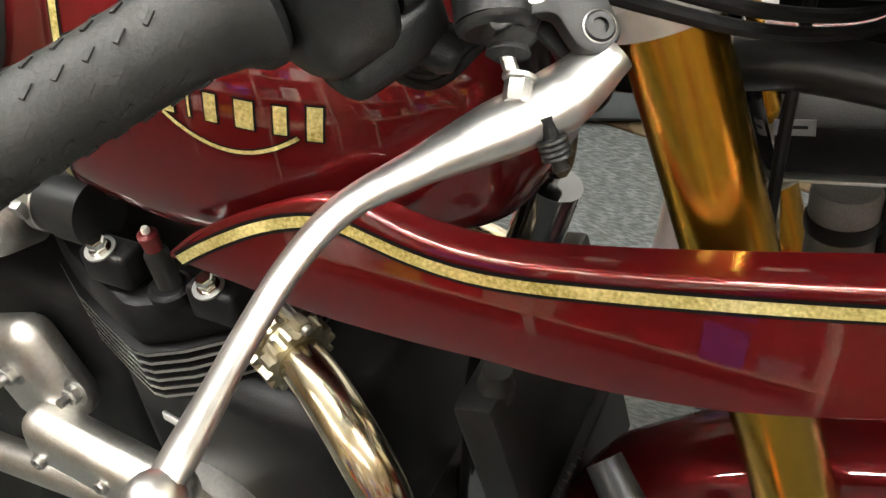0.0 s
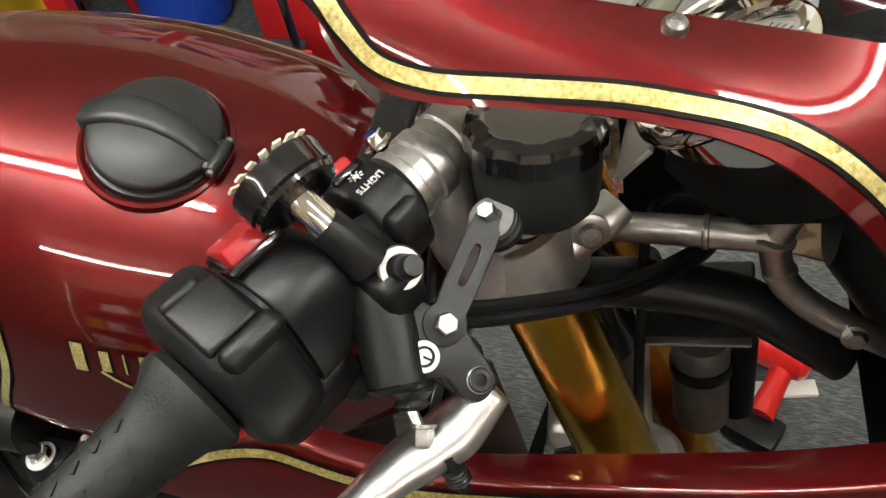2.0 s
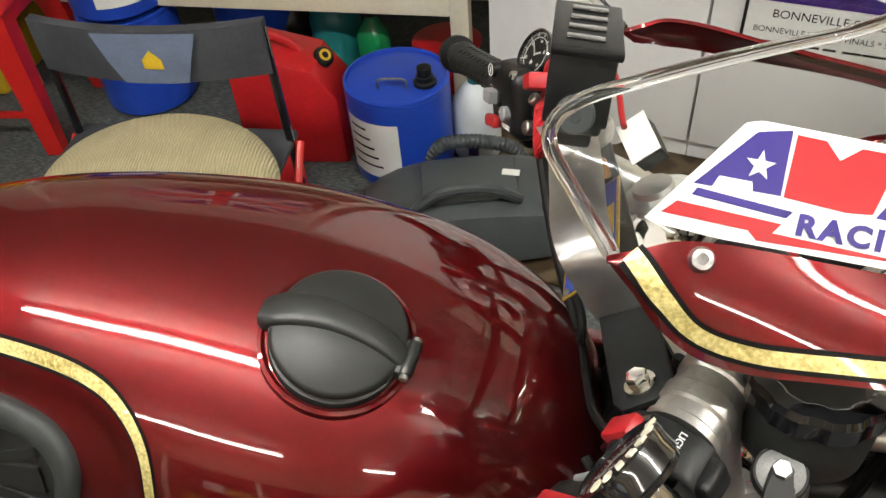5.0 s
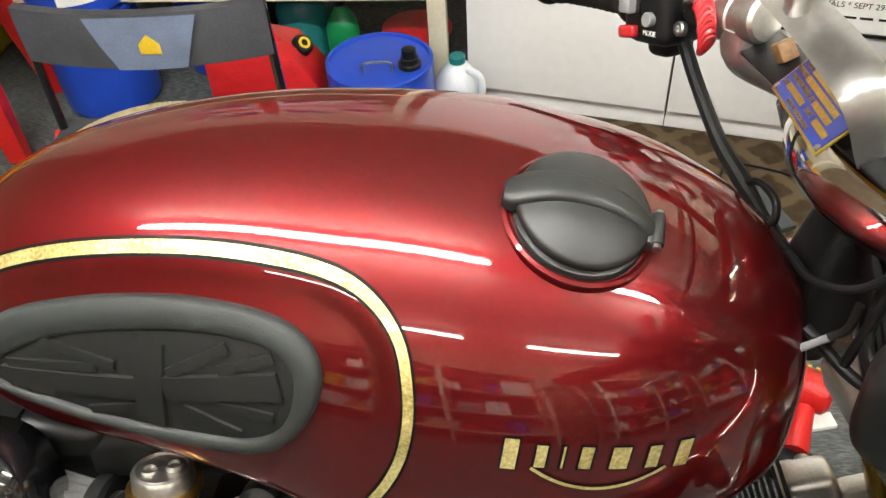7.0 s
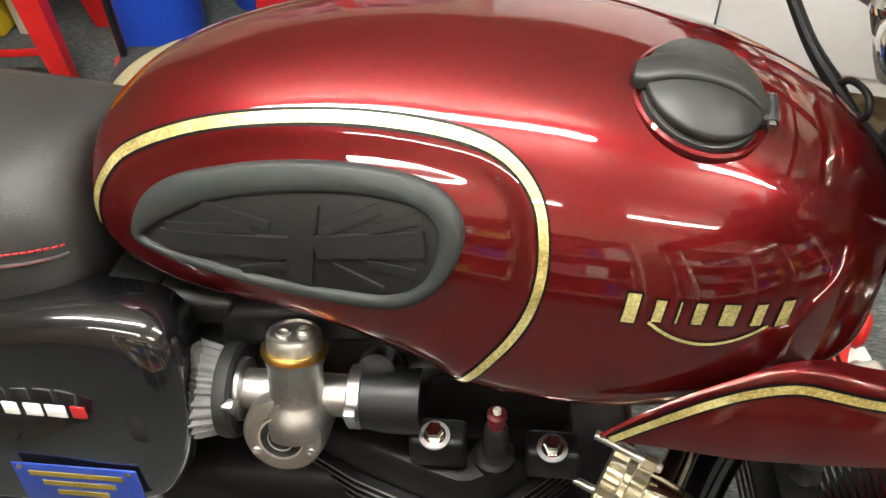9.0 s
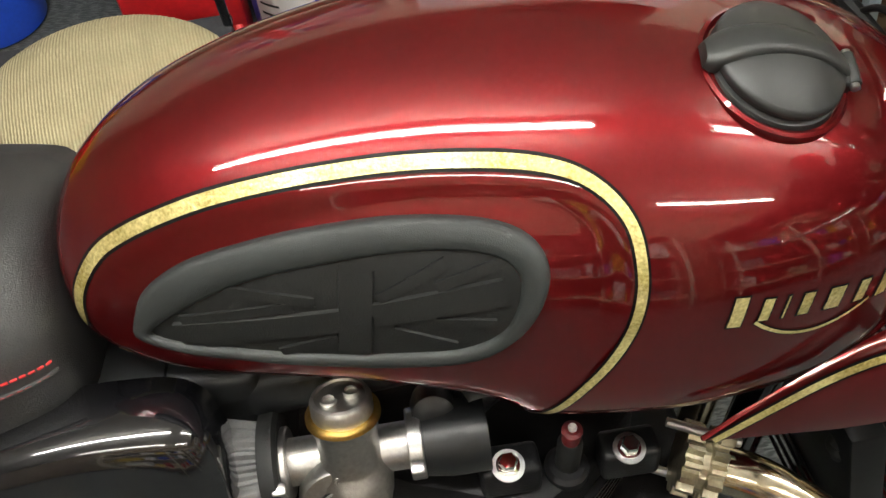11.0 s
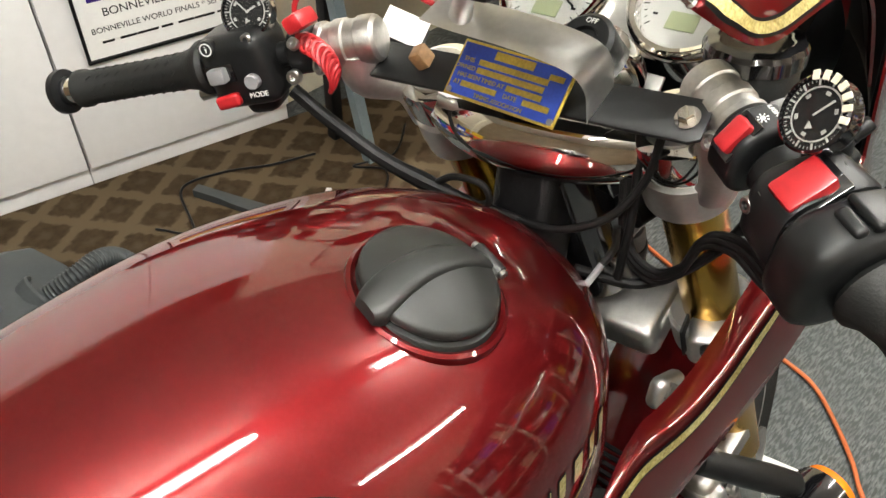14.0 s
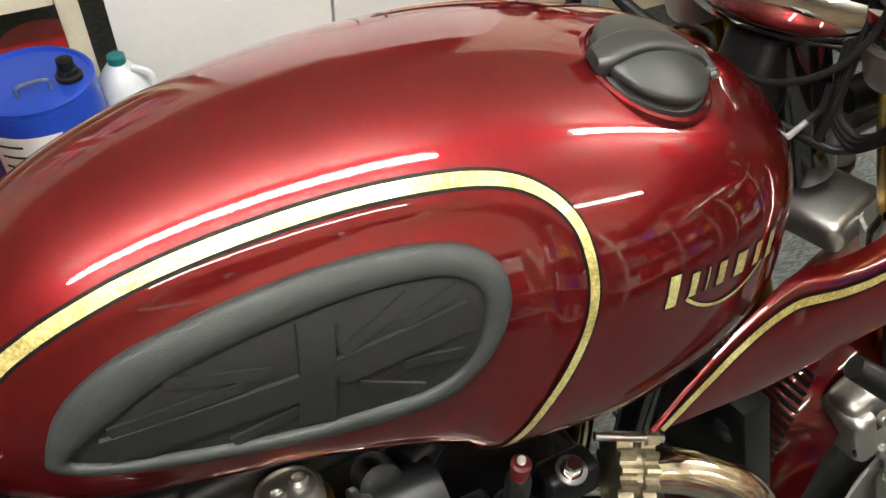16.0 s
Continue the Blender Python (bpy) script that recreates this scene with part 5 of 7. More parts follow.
# front mudguard, hugging the wheel
c = (AX + AXL) / 2
for ob in [wheel] + list(wheel.children):
    ob.data.transform(STEER)
rings = []
for a in np.linspace(radians(96), radians(156), 44):
    r0 = float(np.interp(math.degrees(a), [96, 129.6, 137, 145, 156], [0.470, 0.465, 0.447, 0.430, 0.412]))
    ring = []
    for s in np.linspace(-1, 1, 15):
        rr = r0 - 0.052 * abs(s) ** 2.4
        ring.append((c.x + rr * math.cos(a), c.y + 0.078 * s, c.z + rr * math.sin(a)))
    rings.append(ring)
guard = rings_bm(rings, False, False)
guard.transform(STEER)
bmesh.ops.solidify(guard, geom=guard.faces[:], thickness=0.003)
part("mudguard", guard, PAINT, bike, "candy red front mudguard", sharp=50)
for sd, fk in ((-1, FR), (1, FL)):
    o = fk + FD * 0.50 + Vector((-0.085, sd * 0.012, 0.0))
    cal = part("brake_caliper", join_bm(box_bm((0.055, 0.045, 0.125), Matrix.Translation(o) @ pose(0, 0, 0, 0, -22, 0), 0.012, 3), box_bm((0.030, 0.060, 0.085), Matrix.Translation(o + Vector((-0.020, sd * 0.004, 0))) @ pose(0, 0, 0, 0, -22, 0), 0.010, 3),
                                          box_bm((0.05, 0.026, 0.03), Matrix.Translation(o + Vector((0.045, 0, 0.03))) @ pose(0, 0, 0, 0, -22, 0), 0.006, 2)), CAST, bike, "cast radial brake caliper", sharp=40)
    for k in (-1, 1):
        part("caliper_bolt", socket_bm(tuple(o + Vector((-0.012 * k, sd * 0.030, 0.034 * k))), (0, sd, 0.15), 0.009, 0.008), STEEL, cal)
        part("piston_cap", lathe_bm([(0.016, 0), (0.016, 0.003), (0.012, 0.004), (0.001, 0.004)], tuple(o + Vector((-0.006 + 0.008 * k, sd * 0.0235, 0.018 * k))), (0, sd, 0), 24), BLACK, cal)
part("brake_disc", lathe_bm([(0.09, -0.002), (0.155, -0.002), (0.155, 0.002), (0.09, 0.002)], tuple(c + Vector((0, -0.075, 0))), (-0.17, 1, 0), 64), STEEL, wheel)
rw = part("rear_wheel", lathe_bm([(0.235, -0.065), (0.27, -0.08), (0.292, -0.06), (0.300, -0.02), (0.300, 0.02), (0.292, 0.06), (0.27, 0.08), (0.235, 0.065)], (-0.93, 0, -0.845), (0.0, 1, 0), 72), RUBBER, bike, "black tyre")
part("rim", lathe_bm([(0.215, -0.05), (0.238, -0.06), (0.238, -0.04), (0.222, 0.0), (0.238, 0.04), (0.238, 0.06), (0.215, 0.05)], (-0.93, 0, -0.845), (0, 1, 0), 72), ALU, rw)
part("swing_arm", tube_bm([(-0.40, -0.10, -0.80), (-0.93, -0.11, -0.845)], 0.025, 2, 14), CAST, bike)
part("swing_arm", tube_bm([(-0.40, 0.10, -0.80), (-0.93, 0.11, -0.845)], 0.025, 2, 14), CAST, bike)
part("side_stand", tube_bm([(-0.25, 0.12, -0.85), (-0.22, 0.28, -1.075)], 0.012, 2, 12), BLACK, bike)

# lower yoke: split clamp round each fork leg
LY = 0.226
ring_profile = [(0.027, -0.025), (0.037, -0.025), (0.0405, -0.021), (0.0405, 0.020), (0.037, 0.024), (0.027, 0.024)]
low = part("lower_yoke", join_bm(box_bm((0.075, 0.15, 0.042), Matrix.Translation((FR + FL) / 2 + FD * LY + Vector((-0.022, 0, 0))) @ pose(0, 0, 0, 0, -20.6, 7), 0.012, 3),
                                lathe_bm(ring_profile, tuple(FR + FD * LY), tuple(FD), 40), lathe_bm(ring_profile, tuple(FL + FD * LY), tuple(FD), 40),
                                box_bm((0.034, 0.034, 0.046), Matrix.Translation(FR + FD * LY + Vector((-0.032, -0.012, 0.0))) @ pose(0, 0, 0, 0, -20.6, 25), 0.008, 3)), ALU, bike, "cast aluminium lower yoke", sharp=40)
part("clamp_slit", box_bm((0.020, 0.0025, 0.047), Matrix.Translation(FR + FD * LY + Vector((-0.040, 0.006, 0.002))) @ pose(0, 0, 0, 0, -20.6, 12), 0.0004), BLACKINK, low)
for k in (-1, 1):
    part("pinch_bolt", socket_bm(tuple(FR + FD * (LY + 0.0095 * k) + Vector((-0.0465, -0.021, 0.0))), (-0.8, -0.5, -0.3), 0.0068, 0.007), BLACK, low)
part("frame_lug", box_bm((0.045, 0.018, 0.032), pose(0.198, -0.096, -0.284, 0, 25, 0), 0.008, 3), ALU, bike)
part("lug_bolt", socket_bm((0.192, -0.104, -0.277), (-0.5, -0.6, 0.6), 0.009, 0.006), STEEL, bike)
# top yoke, polished, with clamps round the forks
rings = []
for v in np.linspace(-1, 1, 31):
    c = (FR + FL) / 2 + (FR - FL) / 2 * v + Vector((-0.034 + 0.026 * abs(v) ** 2.2, 0, 0.012))
    a, b = 0.031 - 0.004 * v * v, 0.030 - 0.010 * abs(v) ** 3
    ring = []
    for f in np.linspace(0, 2 * math.pi, 28, endpoint=False):
        cx, sx = math.cos(f), math.sin(f)
        ring.append(tuple(c + pose(0, 0, 0, 0, 22, 0).to_3x3() @ Vector((a * math.copysign(abs(cx) ** 0.85, cx), 0, b * math.copysign(abs(sx) ** 0.85, sx)))))
    rings.append(ring)
ring_profile = [(0.0260, -0.042), (0.034, -0.040), (0.036, -0.034), (0.036, -0.014), (0.034, -0.009), (0.0260, -0.008)]
yk = join_bm(rings_bm(rings), lathe_bm(ring_profile, tuple(FR), tuple(FD), 40), lathe_bm(ring_profile, tuple(FL), tuple(FD), 40))
yoke = part("top_yoke", yk, CHROME, bike, "polished alloy top yoke", sharp=40)
lug = part("yoke_lug", tube_bm([tuple(FR + Vector((0.010, -0.014, -0.018))), (0.222, -0.098, -0.032), (0.240, -0.088, -0.021), (0.246, -0.083, -0.016)], [0.020, 0.0165, 0.0145, 0.012], 16, 18, 0.8), ALU, yoke, "satin cast clamp lug")
part("lug_washer", lathe_bm([(0.0105, 0.0), (0.0105, 0.003), (0.0085, 0.004), (0.0005, 0.004)], (0.2335, -0.1045, -0.0205), (0.25, -0.95, 0.15), 28), STEEL, lug)
part("lug_bolt", socket_bm((0.2344, -0.1080, -0.0200), (0.25, -0.95, 0.15), 0.0065, 0.005), STEEL, lug)
part("stem_nut", lathe_bm([(0.020, 0), (0.020, 0.012), (0.016, 0.016), (0.001, 0.016)], tuple((FR + FL) / 2 + Vector((-0.012, 0, 0.026))), (-0.35, 0, 0.94), 6), CHROME, yoke)
# added black block, stands in for the dark gap and cables under the yoke
part("headstock_gusset", box_bm((0.050, 0.060, 0.12), pose(0.142, 0.010, -0.110, 0, 18, 4), 0.012, 3), ENGINE, bike)
part("steering_head", lathe_bm([(0.034, 0.02), (0.034, 0.19)], tuple((FR + FL) / 2 + Vector((-0.012, 0, 0))), tuple(FD), 28), GLOSSBLACK, bike)


# ---------------------------------------------------------------- handlebars
def clip_on(f, top, side):
    """A raised cast clamp from the fork to the bar."""
    p = f + FD * 0.014
    cl = part("clip_on", join_bm(lathe_bm([(0.0262, -0.020), (0.0355, -0.018), (0.0365, 0.0), (0.0355, 0.017), (0.0262, 0.019)], tuple(p), tuple(FD), 40),
                                 tube_bm([tuple(p + Vector((-0.012, side * 0.026, 0.0))), tuple(p + Vector((-0.022, side * 0.036, 0.03))), tuple(Vector(top) + Vector((0.004, side * 0.002, -0.03))), tuple(Vector(top) + Vector((0, 0, -0.006)))], [0.015, 0.016, 0.0165, 0.018], 20, 18)), ALU, bike, "satin cast handlebar riser", sharp=40)
    return cl


AR = Vector((0.163, -0.136, 0.041))
BR = Vector((0.085, -0.280, 0.0))
RD = (BR - AR).normalized()
AL = Vector((0.086, 0.128, 0.052))
LD = Vector((-0.065, 0.114, -0.022)).normalized()
r_clip, l_clip = clip_on(FR, AR, -1), clip_on(FL, AL, 1)
for cl, a, d in ((r_clip, AR, RD), (l_clip, AL, LD)):
    part("bar_clamp", lathe_bm([(0.010, -0.0225), (0.0155, -0.0215), (0.0180, -0.0185), (0.0188, -0.014), (0.0188, -0.006), (0.0176, -0.0045), (0.0176, 0.004), (0.0192, 0.0055), (0.0192, 0.014), (0.0178, 0.0155), (0.0178, 0.022), (0.0194, 0.0235), (0.0194, 0.028), (0.012, 0.030)], tuple(a), tuple(d), 44), CAST, cl, sharp=25)
    part("clamp_bolt", socket_bm(tuple(a + d * 0.014 + Vector((-0.019, 0, -0.010))), (-1, 0, 0.2), 0.007, 0.007), STEEL, cl)


def axis_frame(o, d, up=(0, 0, 1)):
    """A pose with x along d and z near up."""
    x = Vector(d).normalized()
    y = Vector(up).cross(x).normalized()
    return Matrix.Translation(o) @ Matrix((x, y, x.cross(y))).transposed().to_4x4()


def put_bm(bm, m):
    bm.transform(m)
    return bm


def grip(o, d, start, size=1.0, more=0.0):
    """A ribbed rubber grip with its flange and rows of short raised bars."""
    m = axis_frame(o, d)
    prof = [(start, 0.0225), (start + 0.004, 0.026), (start + 0.009, 0.0255), (start + 0.016, 0.0205), (start + 0.028, 0.0178), (start + 0.07, 0.0166), (start + 0.115 + more, 0.0170), (start + 0.118 + more, 0.019), (start + 0.124 + more, 0.019)]
    prof = [(h, r * size) for h, r in prof]
    bm = lathe_bm([(r, h) for h, r in prof], (0, 0, 0), (1, 0, 0), 36)
    g = part("grip", put_bm(bm, m), RUBBER, bike, "black rubber handlebar grip")
    for row in range(10):
        a = 2 * math.pi * row / 10
        for k in range(8 if not more else 9):
            h = start + 0.032 + k * 0.0105 + (0.005 if row % 2 else 0)
            rad = float(np.interp(h, [p[0] for p in prof], [p[1] for p in prof]))
            b = box_bm((0.0055, 0.0016, 0.0014), m @ pose(0, 0, 0, math.degrees(a)) @ pose(h, 0, rad, 0, 0, 35), 0)
            part("grip_rib", b, RUBBER, g, smooth=False)
    return g


grip(tuple(AL), LD, 0.131, 0.88, 0.017)
part("bar_tube", tube_bm([tuple(AL), tuple(AL + LD * 0.278)], 0.0100, 2, 20), BLACK, bike)
part("bar_end", lathe_bm([(0.010, 0.0), (0.010, 0.012), (0.013, 0.013), (0.013, 0.016), (0.0198, 0.017), (0.0198, 0.023), (0.017, 0.025), (0.001, 0.025)], tuple(AL + LD * 0.272), tuple(LD), 32), BLACK, bike, "black bar end with bright collar")
part("bar_end_collar", lathe_bm([(0.0105, 0.0), (0.0125, 0.001), (0.0125, 0.012), (0.0105, 0.013)], tuple(AL + LD * 0.2725), tuple(LD), 28), CHROME, bike)


def pod_bm(sections, power=2.6, squash=(1.0, 1.0), shift=(0.0, 0.0)):
    """A rounded pod round the bar: (place along it, radius) pairs."""
    rings = []
    for h, r in sections:
        ring = []
        for a in np.linspace(0, 2 * math.pi, 40, endpoint=False):
            c, s = math.cos(a), math.sin(a)
            q = r / (abs(c) ** power + abs(s) ** power) ** (1 / power)
            ring.append((h, shift[0] + squash[0] * q * c, shift[1] + squash[1] * q * s))
        rings.append(ring)
    return rings_bm(rings)


def round_bar(h, angle, r):
    """A pose on the bar's outside: x along the bar, z outwards."""
    a = radians(angle)
    return pose(h, r * math.cos(a), r * math.sin(a), angle - 90)


def switch_right():
    m = axis_frame(tuple(AR), RD)
    # light switch beside the riser
    sw = part("light_switch", put_bm(join_bm(pod_bm([(0.034, 0.020), (0.036, 0.0240), (0.056, 0.0246), (0.059, 0.0235), (0.061, 0.020)], 2.8, (1.0, 1.0), (-0.002, 0.0)),
                                             box_bm((0.020, 0.018, 0.016), pose(0.048, 0.018, 0.010, 20), 0.004, 3)), m), BLACK, bike, "black light switch with red rocker", sharp=45)
    part("rocker", put_bm(box_bm((0.013, 0.022, 0.010), round_bar(0.048, 140, 0.0272), 0.0022), m), REDPLASTIC, sw, "red rocker")
    part("rocker_recess", put_bm(box_bm((0.018, 0.029, 0.004), round_bar(0.048, 140, 0.0248), 0.001), m), GLOSSBLACK, sw)
    writing("LIGHTS", 0.0048, m @ round_bar(0.0475, 80, 0.0266), WHITE, sw)
    writing("OFF", 0.0048, m @ round_bar(0.047, 172, 0.0264), WHITE, sw)
    sun = m @ round_bar(0.048, 100, 0.0260)
    part("lamp_sign", put_bm(lathe_bm([(0.0016, 0), (0.0016, 0.0004), (0.0002, 0.0004)], (0, 0, 0), (0, 0, 1), 12), sun), WHITE, sw)
    for k in range(8):
        part("lamp_ray", put_bm(box_bm((0.0006, 0.0014, 0.0004), pose(0, 0, 0.0003, 0, 0, 45 * k) @ pose(0, 0.0030, 0), 0), sun), WHITE, sw, smooth=False)
    # clamp of the master cylinder and its body
    mc = part("master_cylinder", put_bm(join_bm(lathe_bm([(0.017, -0.012), (0.0185, -0.010), (0.0185, 0.010), (0.017, 0.012)], (0.076, 0, 0), (1, 0, 0), 32),
                                                box_bm((0.022, 0.040, 0.026), pose(0.074, 0.026, 0.0), 0.006, 3)), m), BLACK, bike, "black radial brake master cylinder")
    # lever
    line = [(0.203, -0.222, -0.024), (0.188, -0.238, -0.038), (0.168, -0.257, -0.046), (0.150, -0.283, -0.050), (0.137, -0.303, -0.054), (0.130, -0.325, -0.062), (0.129, -0.350, -0.070), (0.132, -0.378, -0.076), (0.135, -0.398, -0.079), (0.136, -0.409, -0.081)]
    lv = part("brake_lever", tube_bm(line, [0.0115, 0.0170, 0.0150, 0.0098, 0.0076, 0.0068, 0.0064, 0.0062, 0.0072, 0.0070], 70, 22, 0.68, up=(0.3, 0.5, 0.8)), LEVER, bike, "polished alloy brake lever with ball end", sharp=0)
    part("ball_end", lathe_bm([(0.001, -0.0088)] + [(0.0088 * math.cos(a), 0.0088 * math.sin(a)) for a in np.linspace(-1.4, 1.4, 9)] + [(0.001, 0.0088)], (0.136, -0.407, -0.081), (0, -1, -0.1), 22), LEVER, lv)
    part("reach_adjuster", join_bm(lathe_bm([(0.0052 + 0.0005 * (i % 2), 0.001 * i) for i in range(8)], (0.192, -0.255, -0.043), (0.35, -0.1, -0.9), 20), lathe_bm([(0.003, -0.008), (0.003, 0.012)], (0.192, -0.255, -0.043), (0.35, -0.1, -0.9), 12)), BLACK, lv)
    res = part("brake_reservoir", lathe_bm([(0.027, -0.024), (0.0300, -0.020), (0.0312, -0.004), (0.0312, 0.010), (0.030, 0.013)], (0.207, -0.136, 0.042), (0, -0.05, 1), 40), RUBBER, bike, "black cloth-covered brake fluid reservoir")
    lobes = [[((r + (0.0008 if j % 8 < 5 else -0.0006)) * math.cos(2 * math.pi * j / 64), (r + (0.0008 if j % 8 < 5 else -0.0006)) * math.sin(2 * math.pi * j / 64), h) for j in range(64)] for r, h in ((0.0310, 0.010), (0.0330, 0.0115), (0.0330, 0.021), (0.0312, 0.0245), (0.024, 0.0255), (0.0225, 0.0245), (0.001, 0.0245))]
    part("reservoir_cap", put_bm(rings_bm(lobes), frame_of((0.207, -0.136, 0.042), (0, -0.05, 1))), GLOSSBLACK, res, sharp=25)
    # twist grip housing
    hs = part("throttle_housing", put_bm(join_bm(pod_bm([(0.084, 0.022), (0.0845, 0.0270), (0.087, 0.0290), (0.092, 0.0300), (0.117, 0.0315), (0.1185, 0.0308), (0.1190, 0.0275), (0.1215, 0.0275)], 3.6, (1.05, 0.98), (-0.003, 0.001)),
                                                 pod_bm([(0.1205, 0.0275), (0.1215, 0.0320), (0.1235, 0.0345), (0.128, 0.0362), (0.146, 0.0368), (0.1505, 0.0355), (0.155, 0.0315), (0.157, 0.026)], 3.5, (1.05, 0.98), (-0.004, -0.002)),
                                                 box_bm((0.050, 0.030, 0.026), pose(0.124, 0.010, -0.036, 0, 0, 0), 0.008, 3)), m), BLACK, bike, "black throttle and switch housing", sharp=40)
    part("housing_rib", put_bm(box_bm((0.030, 0.0125, 0.012), round_bar(0.134, 46, 0.0385), 0.0055, 4), m), BLACK, hs)
    part("housing_step", put_bm(box_bm((0.026, 0.030, 0.006), round_bar(0.137, 78, 0.0350), 0.0025, 3), m), BLACK, hs)
    part("housing_screw", put_bm(socket_bm(tuple(round_bar(0.100, 62, 0.0300).translation), (0, 0.47, 0.88), 0.0036, 0.003), m), BLACK, hs)
    part("housing_rib", put_bm(box_bm((0.020, 0.009, 0.007), round_bar(0.139, 112, 0.0365), 0.003, 3), m), BLACK, hs)
    part("housing_rib", put_bm(box_bm((0.008, 0.016, 0.006), round_bar(0.110, 160, 0.0310), 0.002, 3), m), BLACK, hs)
    part("kill_switch", put_bm(box_bm((0.022, 0.030, 0.014), round_bar(0.106, 121, 0.0335), 0.0026), m), REDPLASTIC, hs, "red engine stop switch")
    part("switch_recess", put_bm(box_bm((0.029, 0.040, 0.004), round_bar(0.106, 121, 0.0305), 0.001), m), GLOSSBLACK, hs)
    for ang, hh in ((152, 0.098), (150, 0.113)):
        sg = m @ round_bar(hh, ang, 0.0325)
        part("switch_sign", put_bm(lathe_bm([(0.0030, 0), (0.0030, 0.0004), (0.0023, 0.0004), (0.0023, 0)], (0, 0, 0), (0, 0, 1), 18), sg), WHITE, hs)
    part("housing_screw", put_bm(socket_bm(tuple(round_bar(0.088, 176, 0.0290).translation), (0, -1.0, 0.1), 0.0055, 0.006), m), STEEL, hs)
    part("cable_boss", put_bm(lathe_bm([(0.010, 0), (0.010, 0.016), (0.0075, 0.020)], (0.112, 0.012, -0.040), (-0.5, 0.5, -0.6), 18), m), BLACK, hs)
    # thermometer dial on a stalk
    clock((0.120, -0.217, 0.073), (-0.77, 0.35, 0.52), 0.0220, "bar_thermometer", "round black thermometer with pale blocks round the rim", True)
    part("clock_post", tube_bm([(0.136, -0.221, 0.058), (0.143, -0.220, 0.050), (0.150, -0.217, 0.038)], [0.0085, 0.0090, 0.0110], 10, 18), BLACK, bike)
    part("clock_stalk", tube_bm([(0.124, -0.2185, 0.070), (0.131, -0.2205, 0.064), (0.137, -0.221, 0.057)], [0.0068, 0.0068, 0.0075], 10, 18), CHROME, bike, "chrome clock stalk")


def clock(at, axis, r, name, label, blocks=False):
    base = lathe_bm([(r * 0.92, -0.0065), (r * 0.98, -0.005), (r * 0.98, 0.001), (r, 0.003), (r, 0.0060), (r * 0.93, 0.0070), (r * 0.92, 0.0030), (0.0005, 0.0030)], at, axis, 48)
    ck = part(name, base, GLOSSBLACK, bike, label)
    nz = Vector(axis).normalized()
    ny = (Vector((0, 0, 1)) - nz * nz.z).normalized()
    fm = Matrix.Translation(at) @ Matrix((ny.cross(nz), ny, nz)).transposed().to_4x4()
    part("dial", lathe_bm([(r * 0.925, 0.0030), (r * 0.925, 0.0034), (0.0005, 0.0034)], at, axis, 40), BLACKINK, ck, "black dial")
    part("rim_ring", lathe_bm([(r * 0.70, 0.0026), (r * 0.70, 0.0038), (r * 0.66, 0.0038), (r * 0.66, 0.0026)], at, axis, 40), DIAL, ck)
    for k in range(12):
        a = 2 * math.pi * k / 12
        part("hour_mark", box_bm((r * 0.05, r * 0.16, 0.0004), fm @ pose(0, 0, 0.0039, 0, 0, math.degrees(a)) @ pose(0, r * 0.80, 0), 0), DIAL, ck, smooth=False)
        if k % 2 == 0:
            part("numeral_bar", box_bm((r * 0.13, r * 0.09, 0.0004), fm @ pose(0, 0, 0.0039, 0, 0, math.degrees(a)) @ pose(0, r * 0.54, 0), 0), DIAL, ck, smooth=False)
    for a, w, ln in ((50, 0.05, 0.62), (-60, 0.07, 0.42)) if not blocks else ((-32, 0.05, 0.62),):
        part("hand_pointer", box_bm((r * w, r * ln, 0.0005), fm @ pose(0, 0, 0.0046, 0, 0, a) @ pose(0, r * ln * 0.4, 0), 0), DIAL, ck, smooth=False)
    part("dial_mark", lathe_bm([(r * 0.12, 0.0038), (r * 0.12, 0.0042), (0.0003, 0.0042)], tuple(fm @ Vector((0, -r * 0.32, 0))), axis, 3), DIAL, ck)
    gl = part("dial_glass", lathe_bm([(r * 0.92, 0.0055), (r * 0.6, 0.0068), (0.0005, 0.0074)], at, axis, 32), GLASS, ck)
    gl.visible_shadow = False
    if blocks:
        for k in range(7):
            a = 12 + 18 * k
            part("rim_block", box_bm((r * 0.17, r * 0.24, 0.0012), fm @ pose(0, 0, 0.0078, 0, 0, a - 90) @ pose(0, r * 0.93, 0), 0.0002), POSTPAINT, ck, smooth=False)
    part("back_shell", lathe_bm([(r * 0.93, -0.006), (r * 0.90, -0.0085), (r * 0.4, -0.0095), (0.0005, -0.0095)], at, axis, 40), GLOSSBLACK, ck)
    for k in range(48):
        a = 2 * math.pi * k / 48
        part("minute_mark", box_bm((r * 0.02, r * 0.07, 0.0003), fm @ pose(0, 0, 0.0038, 0, 0, math.degrees(a)) @ pose(0, r * 0.84, 0), 0), DIAL, ck, smooth=False)


RIGHT_SET = Vector((0.0038, 0.0038, -0.0028))
standing = set(bpy.data.objects)
grip(tuple(BR), RD, -0.011)
part("bar_tube", tube_bm([tuple(AR), tuple(BR + RD * 0.14)], 0.0111, 2, 20), BLACK, bike)
switch_right()
for ob in bpy.data.objects:
    if ob not in standing:
        ob.data.transform(Matrix.Translation(RIGHT_SET))

# brake master cylinder: body, arm and pivot lie in one plane that faces outwards
BN, BX, BY = Vector((0.4715, -0.5698, 0.6730)), Vector((0.8595, 0.1260, -0.4954)), Vector((0.1975, 0.8120, 0.5491))
BM = Matrix.Translation((0.1794, -0.2280, -0.0029)) @ Matrix((BX, BY, BN)).transposed().to_4x4()


